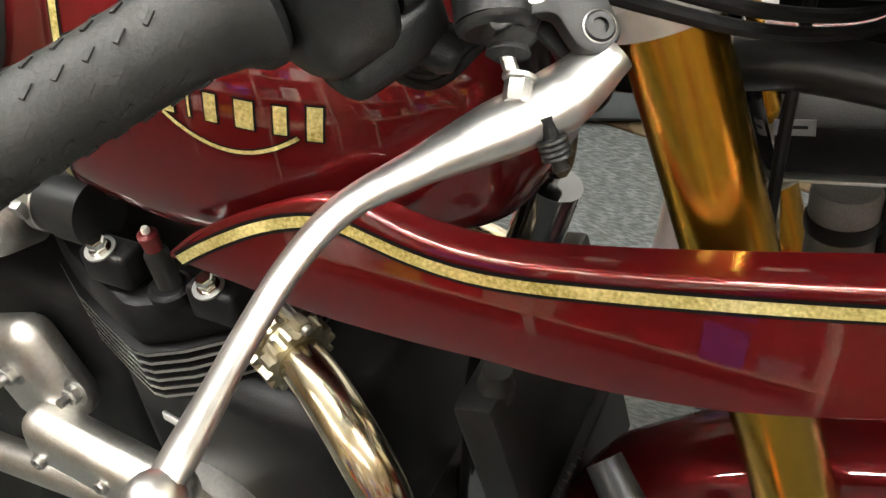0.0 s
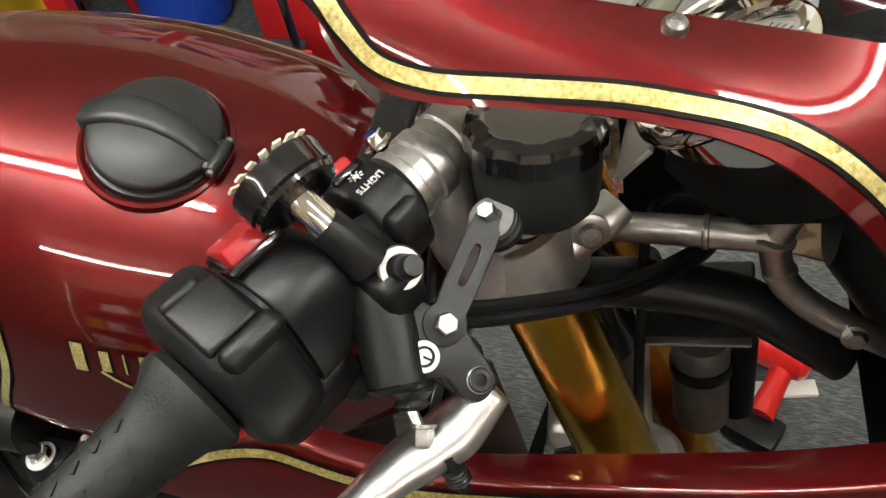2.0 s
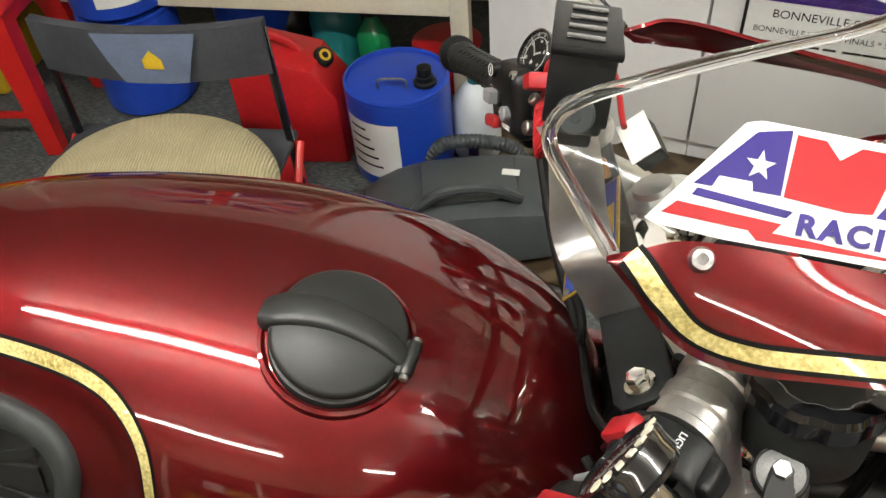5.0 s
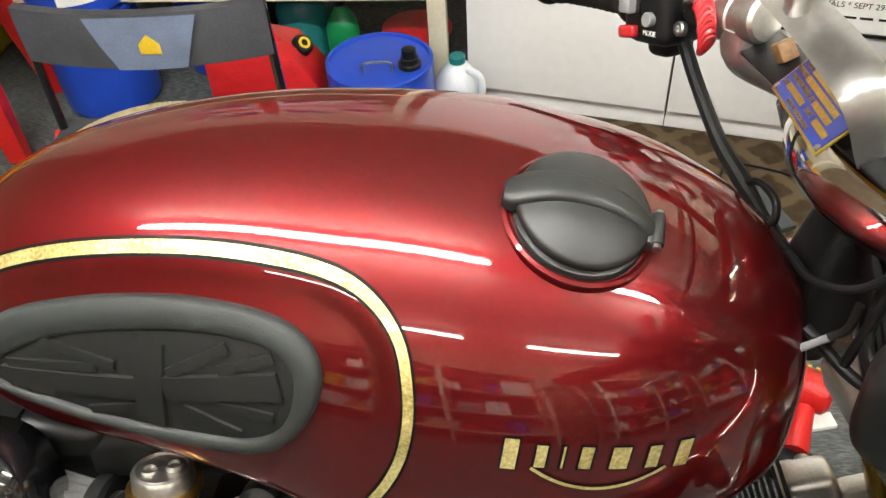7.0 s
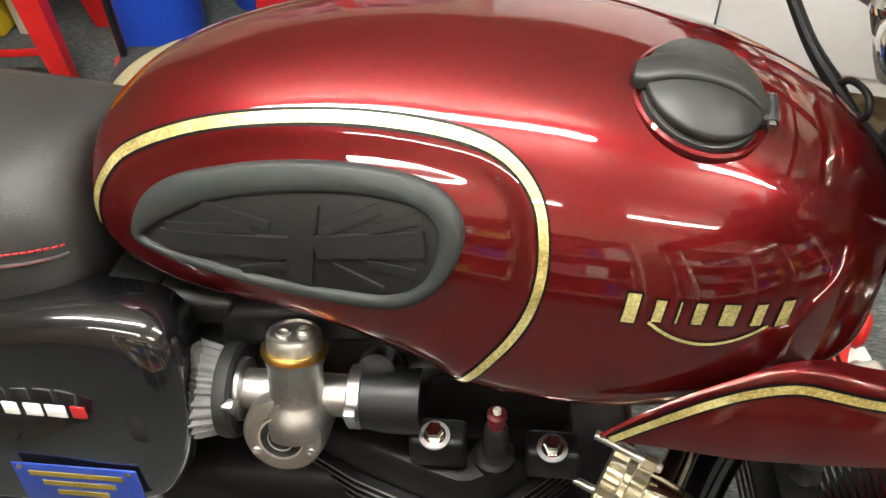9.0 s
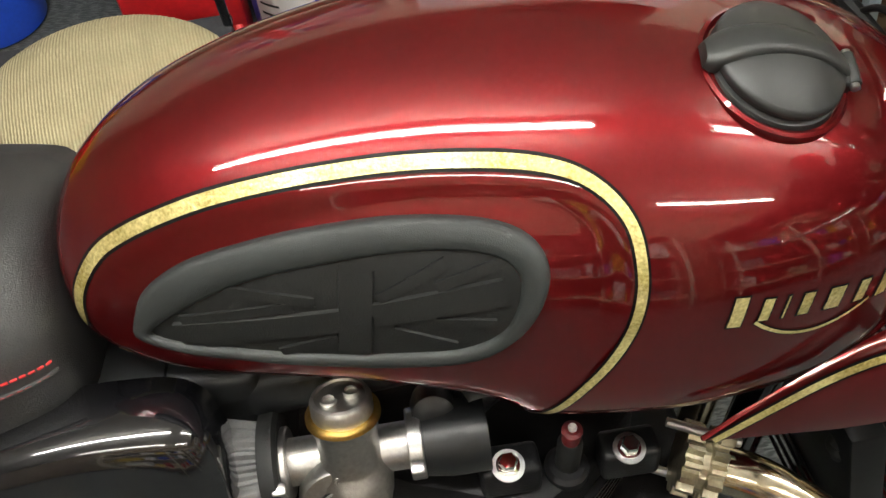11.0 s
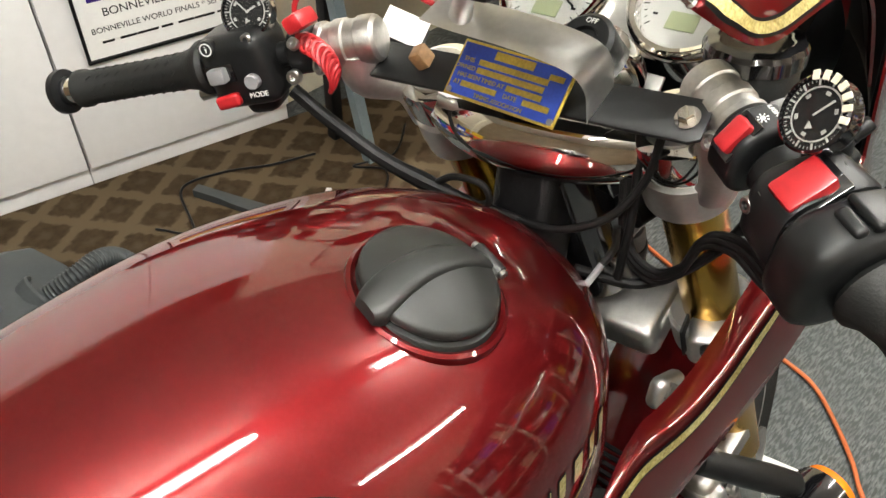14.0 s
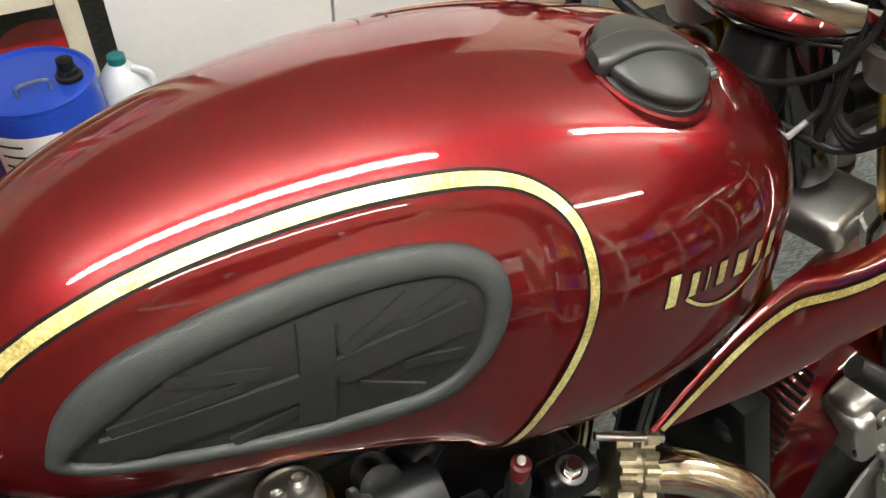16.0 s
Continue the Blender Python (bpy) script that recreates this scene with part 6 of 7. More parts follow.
def brake_set():
    mc = part("master_cylinder", put_bm(tube_bm([(-0.050, 0.040, -0.012), (-0.038, 0.032, -0.010), (-0.022, 0.013, -0.0105), (-0.010, -0.004, -0.0105), (-0.0035, -0.0135, -0.0105)], [0.0125, 0.0140, 0.0152, 0.0152, 0.0148], 26, 22), BM), BLACK, bike, "black radial brake master cylinder", sharp=40)
    part("cylinder_end", put_bm(tube_bm([(-0.0035, -0.0135, -0.0105), (-0.0020, -0.0155, -0.0105), (-0.0012, -0.0167, -0.0105)], [0.0148, 0.0140, 0.0115], 6, 22), BM), BLACK, mc, sharp=25)
    arm = closed_curve(np.array([(-0.017, -0.011), (-0.0040, -0.0205), (0.0008, -0.0165), (0.0055, -0.0087), (0.0120, -0.0046), (0.0185, -0.0073), (0.0242, -0.0096), (0.0305, -0.0086), (0.0342, -0.0036), (0.0346, 0.0020), (0.0309, 0.0063), (0.0149, 0.0168), (0.0099, 0.0192), (-0.002, 0.0218), (-0.014, 0.0205), (-0.021, 0.010), (-0.021, -0.002)]), 68)
    part("cylinder_arm", put_bm(plate_bm([tuple(q) for q in arm], 0.0085, pose(0, 0, -0.0080), 0.0012), BM), BLACK, mc, sharp=30)
    lower = closed_curve(np.array([(0.010, -0.003), (0.0185, -0.0068), (0.0242, -0.0090), (0.0305, -0.0080), (0.0335, -0.0030), (0.0338, 0.0020), (0.030, 0.0060), (0.016, 0.0140), (0.008, 0.012)]), 40)
    part("cylinder_arm", put_bm(plate_bm([tuple(q) for q in lower], 0.0055, pose(0, 0, -0.0235), 0.001), BM), BLACK, mc, sharp=30)
    part("pivot_screw", put_bm(lathe_bm([(0.0056, 0.0), (0.0056, 0.0012), (0.0048, 0.0020), (0.0029, 0.0020), (0.0027, -0.0004), (0.0003, -0.0004)], (0.0269, 0, 0), (0, 0, 1), 24), BM), BLACK, mc)
    part("pivot_ring", put_bm(lathe_bm([(0.0060, 0.0003), (0.0060, 0.0010), (0.0054, 0.0013), (0.0054, 0.0003)], (0.0269, 0, 0), (0, 0, 1), 24), BM), STEEL, mc)
    part("maker_disc", put_bm(lathe_bm([(0.0070, 0.0002), (0.0070, 0.0012), (0.0064, 0.0016), (0.0003, 0.0016)], (0, 0, 0), (0, 0, 1), 30), BM), WHITE, mc, "round white disc with dark ring")
    part("disc_ring", put_bm(lathe_bm([(0.0047, 0.0014), (0.0047, 0.0019), (0.0034, 0.0019), (0.0034, 0.0014)], (0, 0, 0), (0, 0, 1), 24), BM), BLACKINK, mc)
    part("disc_ring", put_bm(box_bm((0.0042, 0.0011, 0.0005), pose(0.0016, -0.0002, 0.0018), 0), BM), BLACKINK, mc, smooth=False)
    ring, tip = (0.1679, -0.2125, 0.0317), (0.55, -0.55, 0.62)
    part("hose_collar", lathe_bm([(0.0092, -0.0025), (0.0097, 0.0), (0.0092, 0.0028), (0.0064, 0.0028), (0.0060, -0.001)], ring, (0.4715, -0.5698, 0.6730), 28), WHITE, mc, "white ring collar")
    part("port_boss", lathe_bm([(0.0125, -0.020), (0.0120, -0.006), (0.0105, -0.0015), (0.001, -0.0015)], ring, (0.4715, -0.5698, 0.6730), 24), BLACK, mc)
    part("hose_stub", lathe_bm([(0.0060, -0.006)] + [(0.0060 - 0.0007 * (i % 2), 0.0012 * i) for i in range(8)] + [(0.0054, 0.011), (0.0050, 0.018), (0.0042, 0.020), (0.0005, 0.020)], ring, tip, 20), BLACK, mc)
    # rubber boot, push rod and nut towards the lever
    part("rubber_boot", lathe_bm([(0.0105, -0.010), (0.0110, 0.0), (0.0090, 0.004), (0.0100, 0.006), (0.0072, 0.0095), (0.0080, 0.012), (0.0050, 0.014)], tuple(BM @ Vector((0.000, -0.010, -0.011))), tuple(BX * 0.45 - BY * 0.9), 24), RUBBER, mc)
    part("pivot_nut", bolt_bm((0.1812, -0.2440, -0.0300), tuple(BX * 0.35 - BY * 0.9), 0.0050, 0.008, 1.2), STEEL, mc)
    part("push_rod", tube_bm([tuple(BM @ Vector((0.001, -0.018, -0.010))), (0.1830, -0.2480, -0.0345)], 0.0028, 2, 10), STEEL, mc)
    # slotted bracket up to the reservoir mount
    low, high = Vector((0.1850, -0.2138, 0.0040)), Vector((0.1960, -0.1700, 0.0290))
    S = axis_frame(tuple((low + high) / 2), high - low, (0.35, -0.75, 0.55))
    half = (high - low).length / 2
    loop_at = lambda cx, a, b, e, h: [(cx + a * math.copysign(abs(math.cos(t)) ** e, math.cos(t)), b * math.copysign(abs(math.sin(t)) ** e, math.sin(t)), h) for t in np.linspace(0, 2 * math.pi, 48, endpoint=False)]
    ends = [loop_at(0.0, half + 0.0065, 0.0076, 0.55, -0.0015), loop_at(0.0, half + 0.0070, 0.0080, 0.55, 0.0009), loop_at(0.0, half + 0.0064, 0.0074, 0.55, 0.0015), loop_at(0.003, 0.0105, 0.0022, 0.6, 0.0015), loop_at(0.003, 0.0105, 0.0022, 0.6, -0.0015)]
    sb = part("reservoir_bracket", put_bm(rings_bm(ends + ends[:1], False), S), BLACK, bike, "slotted black reservoir bracket", sharp=30)
    part("bracket_bolt", bolt_bm(tuple(low + BN * 0.003), tuple(BN), 0.0052, 0.0052, 1.0), STEEL, sb)
    part("bolt_washer", lathe_bm([(0.0098, -0.0008), (0.0098, 0.0008), (0.0060, 0.0014)], tuple(low + BN * 0.0022), tuple(BN), 28), BLACK, sb)
    up = Vector((-0.15, -0.5, 0.85)).normalized()
    top = Vector((0.1962, -0.1655, 0.0275))
    part("bracket_bolt", bolt_bm(tuple(top + up * 0.002), tuple(up), 0.0046, 0.0075, 1.0), STEEL, sb)
    part("washer", lathe_bm([(0.0108, -0.0012), (0.0108, 0.0004), (0.0085, 0.0016), (0.0050, 0.0022), (0.0045, 0.0022)], tuple(top), tuple(up), 28), WASHER, sb, "dull grey domed washer")
    part("rubber_mount", lathe_bm([(0.0110, -0.013), (0.0128, -0.011), (0.0128, -0.006), (0.0112, -0.0045), (0.0128, -0.003), (0.0120, -0.0012)], tuple(top), tuple(up), 24), RUBBER, sb)


brake_set()


def switch_left():
    m = axis_frame(tuple(AL), LD)
    sg = part("switch_gear", put_bm(join_bm(box_bm((0.062, 0.050, 0.062), pose(0.097, 0.002, -0.001), 0.013, 4), box_bm((0.030, 0.034, 0.030), pose(0.098, -0.006, -0.030), 0.008, 3)), m), BLACK, bike, "black handlebar switch gear with grey and red buttons", sharp=40)
    F = m @ pose(0, 0, 0, -84)   # face towards the rider
    part("horn_button", put_bm(box_bm((0.022, 0.011, 0.008), pose(0.110, 0.023, 0.0285, 0, 0, 6), 0.003, 3), F), REDPLASTIC, sg, "red horn button")
    part("indicator_switch", put_bm(box_bm((0.015, 0.012, 0.012), pose(0.110, 0.001, 0.0300), 0.002), F), GREY, sg)
    part("switch_slot", put_bm(box_bm((0.026, 0.015, 0.002), pose(0.110, 0.001, 0.0270), 0.0008), F), GLOSSBLACK, sg)
    part("info_button", put_bm(lathe_bm([(0.0068, 0.024), (0.0068, 0.0305), (0.0058, 0.0315), (0.001, 0.0312)], (0.112, -0.021, 0), (0, 0, 1), 24), F), BLACK, sg, "black button with a white sign")
    part("button_ring", put_bm(lathe_bm([(0.0052, 0.0312), (0.0052, 0.0318), (0.0044, 0.0318), (0.0044, 0.0312)], (0.112, -0.021, 0), (0, 0, 1), 24), F), WHITE, sg)
    writing("i", 0.0075, F @ pose(0.112, -0.021, 0.0316, 0, 0, 180), WHITE, sg)
    part("mode_button", put_bm(lathe_bm([(0.0062, 0.024), (0.0062, 0.031), (0.0054, 0.032), (0.001, 0.032)], (0.083, 0.010, 0), (0, 0, 1), 24), F), GREY, sg)
    writing("MODE", 0.0060, F @ pose(0.082, 0.0215, 0.0275, 0, 0, 180), WHITE, sg)
    for dx in (-0.004, 0.004):
        part("arrow_sign", put_bm(box_bm((0.004, 0.0014, 0.0004), pose(0.110 + dx, -0.010, 0.0276), 0), F), WHITE, sg, smooth=False)
    part("gear_screw", put_bm(socket_bm((0.078, -0.022, 0.022), (0, 0, 1), 0.0045, 0.005), F), STEEL, sg)
    part("clutch_perch", put_bm(lathe_bm([(0.0165, -0.012), (0.018, -0.010), (0.018, 0.010), (0.0165, 0.012)], (0.042, 0, 0), (1, 0, 0), 28), m), BLACK, bike)
    part("perch_bolt", put_bm(socket_bm((0.042, 0.018, 0.012), (0, 0.7, 0.7), 0.005, 0.005), m), STEEL, bike)
    part("perch_bolt", put_bm(socket_bm((0.050, 0.020, -0.012), (0, 1, 0.2), 0.006, 0.006), m), STEEL, bike)
    part("clutch_lever", tube_bm([tuple(AL + LD * 0.05 + Vector((0.05, 0, -0.02))), tuple(AL + LD * 0.13 + Vector((0.06, 0, -0.03))), tuple(AL + LD * 0.20 + Vector((0.045, 0, -0.035)))], [0.010, 0.008, 0.009], 24, 14, 0.7), LEVER, bike)
    clock((0.045, 0.204, 0.075), (-0.72, -0.45, 0.50), 0.0215, "bar_clock", "round black handlebar clock with white marks")
    # coiled safety lanyard
    coil = []
    for t in np.linspace(0, 1, 300):
        bend = 2.3 * t
        base = AL + LD * 0.024 + Vector((-0.020 + 0.004 * t, 0.004 - 0.030 * math.sin(bend) * 0.8 - 0.006 * t, 0.010 - 0.024 * (1 - math.cos(bend)) * 0.75))
        a = t * 2 * math.pi * 10
        coil.append(base + Vector((0.0045 * math.sin(a), 0.0070 * math.cos(a) * math.cos(bend), 0.0070 * math.cos(a) * math.sin(bend) + 0.0045 * math.sin(a))))
    ly = part("safety_lanyard", tube_bm(coil, 0.0023, segs=8, raw=True), REDPLASTIC, bike, "coiled red kill switch lanyard")
    part("lanyard_cord", tube_bm([tuple(coil[0]), tuple(AL + LD * 0.03 + Vector((-0.012, 0, 0.045))), tuple(AL + LD * 0.01 + Vector((0.02, -0.01, 0.052))), tuple(AL + Vector((0.03, -0.06, 0.03)))], 0.0022, 30, 8), REDPLASTIC, ly)
    part("lanyard_clip", put_bm(box_bm((0.016, 0.028, 0.013), pose(0.030, 0.018, 0.030, 10, 20, 0), 0.003), m), REDPLASTIC, ly)


switch_left()

BROWNWOOD = material("brown_wood", (0.22, 0.12, 0.05), 0.6, 0, 0, 0.3, 80)
# black cross plate between the risers, with the bent bracket and the timing plaque
XR, XL = Vector((0.131, -0.132, 0.042)), Vector((0.088, 0.150, 0.040))
xm = axis_frame(tuple((XR + XL) / 2), XL - XR, (-0.5, 0, 0.85))
cross = part("cross_plate", put_bm(plate_bm([(-0.155, -0.012), (-0.148, -0.016), (0.148, -0.016), (0.155, -0.012), (0.155, 0.012), (0.148, 0.016), (-0.148, 0.016), (-0.155, 0.012)], 0.004, pose(0, 0, -0.006)), xm), BLACK, bike, "black steel cross plate between the risers")
for p in (XR, XL):
    part("plate_bolt", bolt_bm(tuple(p), (-0.5, 0, 0.85), 0.0058, 0.006, 1.45), CHROME, cross)
part("wood_block", put_bm(box_bm((0.012, 0.014, 0.015), pose(0.064, -0.004, 0.004, 12, 20, 15), 0.002), xm), BROWNWOOD, cross)
TG = axis_frame((0.128, 0.118, 0.050), (0.35, -0.75, -0.35), (-0.6, -0.2, 0.75))
part("paper_tag", put_bm(box_bm((0.036, 0.024, 0.0012), None, 0), TG), PAPER, cross, "white paper tag")
part("tag_block", put_bm(box_bm((0.034, 0.022, 0.018), pose(0, 0, -0.011), 0.002), TG), BLACK, cross)
PBL, PBR = Vector((0.086, 0.037, 0.033)), Vector((0.088, -0.060, 0.031))
pu = (PBR - PBL).normalized()
pv = Vector((0.704, 0, 0.71))
pv = (pv - pu * pv.dot(pu)).normalized()
pn = pu.cross(pv)
PM = Matrix.Translation(PBL) @ Matrix((pu, pv, pn)).transposed().to_4x4()
PW, PH = (PBR - PBL).length, 0.042
# bracket: over the plaque from the mount, then turned down to the cross plate
bend = curve([(0.076, 0.026, 0.104), (0.084, 0.012, 0.0975), (0.090, -0.030, 0.093), (0.094, -0.064, 0.088), (0.100, -0.079, 0.080), (0.108, -0.082, 0.066), (0.118, -0.076, 0.045), (0.124, -0.072, 0.034)], 48)
bk = rings_bm([[tuple(np.array(p) + np.array((0.95, 0, 0.3)) * w_) for w_ in (-0.016, -0.006, 0.006, 0.016)] for p in bend], False, False)
bmesh.ops.solidify(bk, geom=bk.faces[:], thickness=0.0025)
part("bent_bracket", bk, LEVER, cross, "bent brushed aluminium bracket", sharp=50)
plq = part("timing_plaque", put_bm(box_bm((PW, PH, 0.0015), pose(PW / 2, PH / 2, 0), 0.0004), PM), PLAQUEGOLD, bike, "blue and gilt engraved timing plaque")
part("plaque_field", put_bm(box_bm((PW - 0.004, PH - 0.004, 0.0006), pose(PW / 2, PH / 2, 0.0009), 0), PM), PLAQUEBLUE, plq)
for x, y, w, h in ((0.048, 0.0425, 0.034, 0.006), (0.050, 0.0335, 0.060, 0.0042), (0.050, 0.0265, 0.058, 0.0042), (0.065, 0.0195, 0.030, 0.0042), (0.028, 0.0125, 0.032, 0.0042), (0.078, 0.0125, 0.022, 0.0042), (0.085, 0.0385, 0.012, 0.004)):
    part("gilt_bar", put_bm(box_bm((w, h, 0.0004), pose(x, y * 0.84, 0.0014), 0), PM), PLAQUEGOLD, plq, smooth=False)
writing("HAS BEEN TIMED AT", 0.0046, PM @ pose(0.027, 0.0164, 0.0014), PLAQUEGOLD, plq)
writing("THIS", 0.0046, PM @ pose(0.011, 0.0281, 0.0014), PLAQUEGOLD, plq)
writing("OWNED BY", 0.0046, PM @ pose(0.0135, 0.0223, 0.0014), PLAQUEGOLD, plq)
writing("AT", 0.0046, PM @ pose(0.008, 0.0105, 0.0014), PLAQUEGOLD, plq)
writing("DATE", 0.0046, PM @ pose(0.056, 0.0105, 0.0014), PLAQUEGOLD, plq)
writing("TIMING ASSOCIATION", 0.0042, PM @ pose(0.048, 0.0046, 0.0014), PLAQUEGOLD, plq)
for x in (0.004, PW - 0.004):
    part("plaque_screw", put_bm(lathe_bm([(0.0025, 0), (0.0022, 0.0012), (0.0005, 0.0014)], (x, 0.004, 0.001), (0, 0, 1), 10), PM), STEEL, plq)

# ignition barrel and gauges
ign = part("ignition_barrel", lathe_bm([(0.022, -0.04), (0.024, -0.01), (0.0245, 0.004), (0.021, 0.007), (0.012, 0.0075), (0.011, 0.004), (0.001, 0.004)], (0.190, -0.012, 0.040), (-0.62, 0, 0.78), 36), BLACK, bike, "black ignition barrel")
part("barrel_shroud", lathe_bm([(0.029, -0.05), (0.030, -0.03), (0.028, -0.012)], (0.194, -0.012, 0.036), (-0.62, 0, 0.78), 36), CHROME, ign)
writing("ON", 0.006, frame_of((0.190, -0.012, 0.040), (-0.62, 0, 0.78)) @ pose(0, -0.0165, 0.0072), WHITE, ign)
writing("OFF", 0.006, frame_of((0.190, -0.012, 0.040), (-0.62, 0, 0.78)) @ pose(0, 0.0165, 0.0072), WHITE, ign)
for gx, gy, gz in ((0.298, -0.040, 0.036), (0.276, 0.078, 0.034)):
    at, ax = (gx, gy, gz), (-0.60, -0.02, 0.80)
    g = part("gauge", lathe_bm([(0.030, -0.06), (0.044, -0.045), (0.048, -0.015), (0.0495, 0.0), (0.0525, 0.003), (0.0535, 0.008), (0.0520, 0.013), (0.0490, 0.0155), (0.0450, 0.0140), (0.0420, 0.0095), (0.0420, 0.0060), (0.0005, 0.0060)], at, ax, 64), CHROME, bike, "round chrome-rimmed instrument")
    part("dial", lathe_bm([(0.0418, 0.0064), (0.0418, 0.0070), (0.0005, 0.0070)], at, ax, 48), DIAL, g, "pale dial face")
    fm = frame_of(at, ax)
    part("lcd", box_bm((0.026, 0.016, 0.001), fm @ pose(0.0, -0.018, 0.0075), 0.0002), LCD, g)
    for k in range(28):
        a = -130 + 260 * k / 27
        part("scale_mark", box_bm((0.0005 if k % 3 else 0.0009, 0.003 if k % 3 else 0.005, 0.0004), fm @ pose(0, 0, 0.0073, 0, 0, a) @ pose(0, 0.0375, 0), 0), BLACKINK, g, smooth=False)
    for k in range(9):
        a = -120 + 30 * k
        part("numeral_bar", box_bm((0.0042, 0.0022, 0.0003), fm @ pose(0, 0, 0.0073, 0, 0, a) @ pose(0, 0.0295, 0) @ pose(0, 0, 0, 0, 0, -a), 0), BLACKINK, g, smooth=False)
    part("needle", box_bm((0.0018, 0.034, 0.0008), fm @ pose(0, 0, 0.0092, 0, 0, -118) @ pose(0, 0.012, 0), 0), BLACKINK, g)
    part("needle_hub", lathe_bm([(0.006, 0.0072), (0.006, 0.010), (0.001, 0.0105)], at, ax, 20), BLACK, g)
    gl = part("gauge_glass", lathe_bm([(0.0435, 0.0118), (0.02, 0.0128), (0.0005, 0.0132)], at, ax, 40), GLASS, g)
    gl.visible_shadow = False
part("gauge_bracket", join_bm(box_bm((0.05, 0.12, 0.004), axis_frame((0.285, 0.02, 0.018), (0.66, 0, 0.74), (-0.74, 0, 0.66)), 0.001), box_bm((0.03, 0.10, 0.004), axis_frame((0.25, 0.01, -0.02), (0.5, 0, 0.6), (-0.74, 0, 0.66)), 0.001)), ALU, bike)
# black camera mount standing on the bent bracket, over the plaque
SLIM = Matrix.Translation((0.101, 0, 0.10)) @ Matrix.Diagonal((0.66, 1.0, 0.84, 1.0)) @ Matrix.Translation((-0.101, 0, -0.10))
mount = part("camera_mount", put_bm(join_bm(box_bm((0.046, 0.046, 0.058), pose(0.080, -0.014, 0.160, 0, 6, 4), 0.005, 3), box_bm((0.052, 0.006, 0.050), pose(0.082, -0.042, 0.168, 0, 6, 4), 0.002), box_bm((0.052, 0.006, 0.044), pose(0.082, 0.015, 0.166, 0, 6, 4), 0.002),
                                     box_bm((0.056, 0.070, 0.007), pose(0.084, -0.013, 0.192, 0, 6, 4), 0.002), box_bm((0.034, 0.034, 0.020), pose(0.076, -0.006, 0.124, 0, 6, 4), 0.004)), SLIM), BLACK, bike, "black plastic camera mount", sharp=40)
part("mount_knob", lathe_bm([(0.0105, 0), (0.0105, 0.004), (0.009, 0.006), (0.003, 0.006), (0.0028, 0.005), (0.001, 0.005)], (0.087, -0.0455, 0.144), (0.1, -1, 0.1), 24), VACGREY, mount)
for k in range(4):
    part("mount_slot", put_bm(box_bm((0.030, 0.006, 0.002), pose(0.084, -0.035 + 0.0145 * k, 0.1962, 0, 6, 4), 0.0006), SLIM), GLOSSBLACK, mount)
part("mount_stem", tube_bm([(0.082, 0.008, 0.098), (0.079, 0.002, 0.108), (0.077, -0.004, 0.120)], [0.008, 0.007, 0.009], 12, 14), ALU, mount)


# ---------------------------------------------------------------- fairing and windscreen
FZ = [-0.28, -0.25, -0.22, -0.19, -0.165, -0.14, 0.0, 0.045, 0.07, 0.10, 0.13, 0.17]
FB = [0.168, 0.1775, 0.177, 0.172, 0.166, 0.166, 0.166, 0.160, 0.149, 0.118, 0.102, 0.085]


def fair_y(x, z):
    """Half width of the fairing at a length and height."""
    b = sum(np.interp(z + d, FZ, FB) for d in (-0.012, -0.006, 0.0, 0.006, 0.012)) / 5
    t = np.clip((x - 0.30) / 0.34, 0, 1)
    return b * math.sqrt(max(0.0, 1 - t**2.2))


def fair_point(x, z, lift=0.0, side=-1):
    e = 0.004
    n = Vector((-(fair_y(x + e, z) - fair_y(x - e, z)) / (2 * e), 1.0, -(fair_y(x, z + e) - fair_y(x, z - e)) / (2 * e))).normalized()
    p = Vector((x, fair_y(x, z), z)) + n * lift
    return Vector((p.x, side * p.y, p.z)), n


# upper half: its top edge under the screen and its flared lower edge
UTOP = curve([(0.108, 0.1410, 0.1225), (0.125, 0.1405, 0.1285), (0.138, 0.1395, 0.1325), (0.162, 0.1375, 0.1310), (0.207, 0.1325, 0.1220), (0.249, 0.1280, 0.1142), (0.295, 0.1228, 0.1060), (0.33, 0.1190, 0.0998), (0.375, 0.1140, 0.0915), (0.41, 0.1105, 0.0850)], 120)
ULOW = curve([(0.108, 0.1412, 0.1208), (0.121, 0.148, 0.1090), (0.132, 0.156, 0.0985), (0.150, 0.163, 0.0885), (0.173, 0.1655, 0.0848), (0.208, 0.166, 0.0850), (0.245, 0.1655, 0.0838), (0.280, 0.165, 0.0785), (0.305, 0.164, 0.0705), (0.320, 0.163, 0.0620), (0.340, 0.161, 0.0455), (0.360, 0.158, 0.0245), (0.385, 0.154, -0.010), (0.41, 0.150, -0.052)], 160)


def upper_edges(x):
    return tuple(Vector((x, *(float(np.interp(x, e[:, 0], e[:, k])) for k in (1, 2)))) for e in (UTOP, ULOW))


def upper_raw(x, d):
    t, w = upper_edges(x)
    run = w - t
    s = d / max(run.length, 1e-5)
    out = Vector((0, -run.z, run.y)).normalized()
    out = out if out.y > 0 else -out
    return t + run * s + out * 0.0035 * math.sin(math.pi * min(max(s, 0), 1))


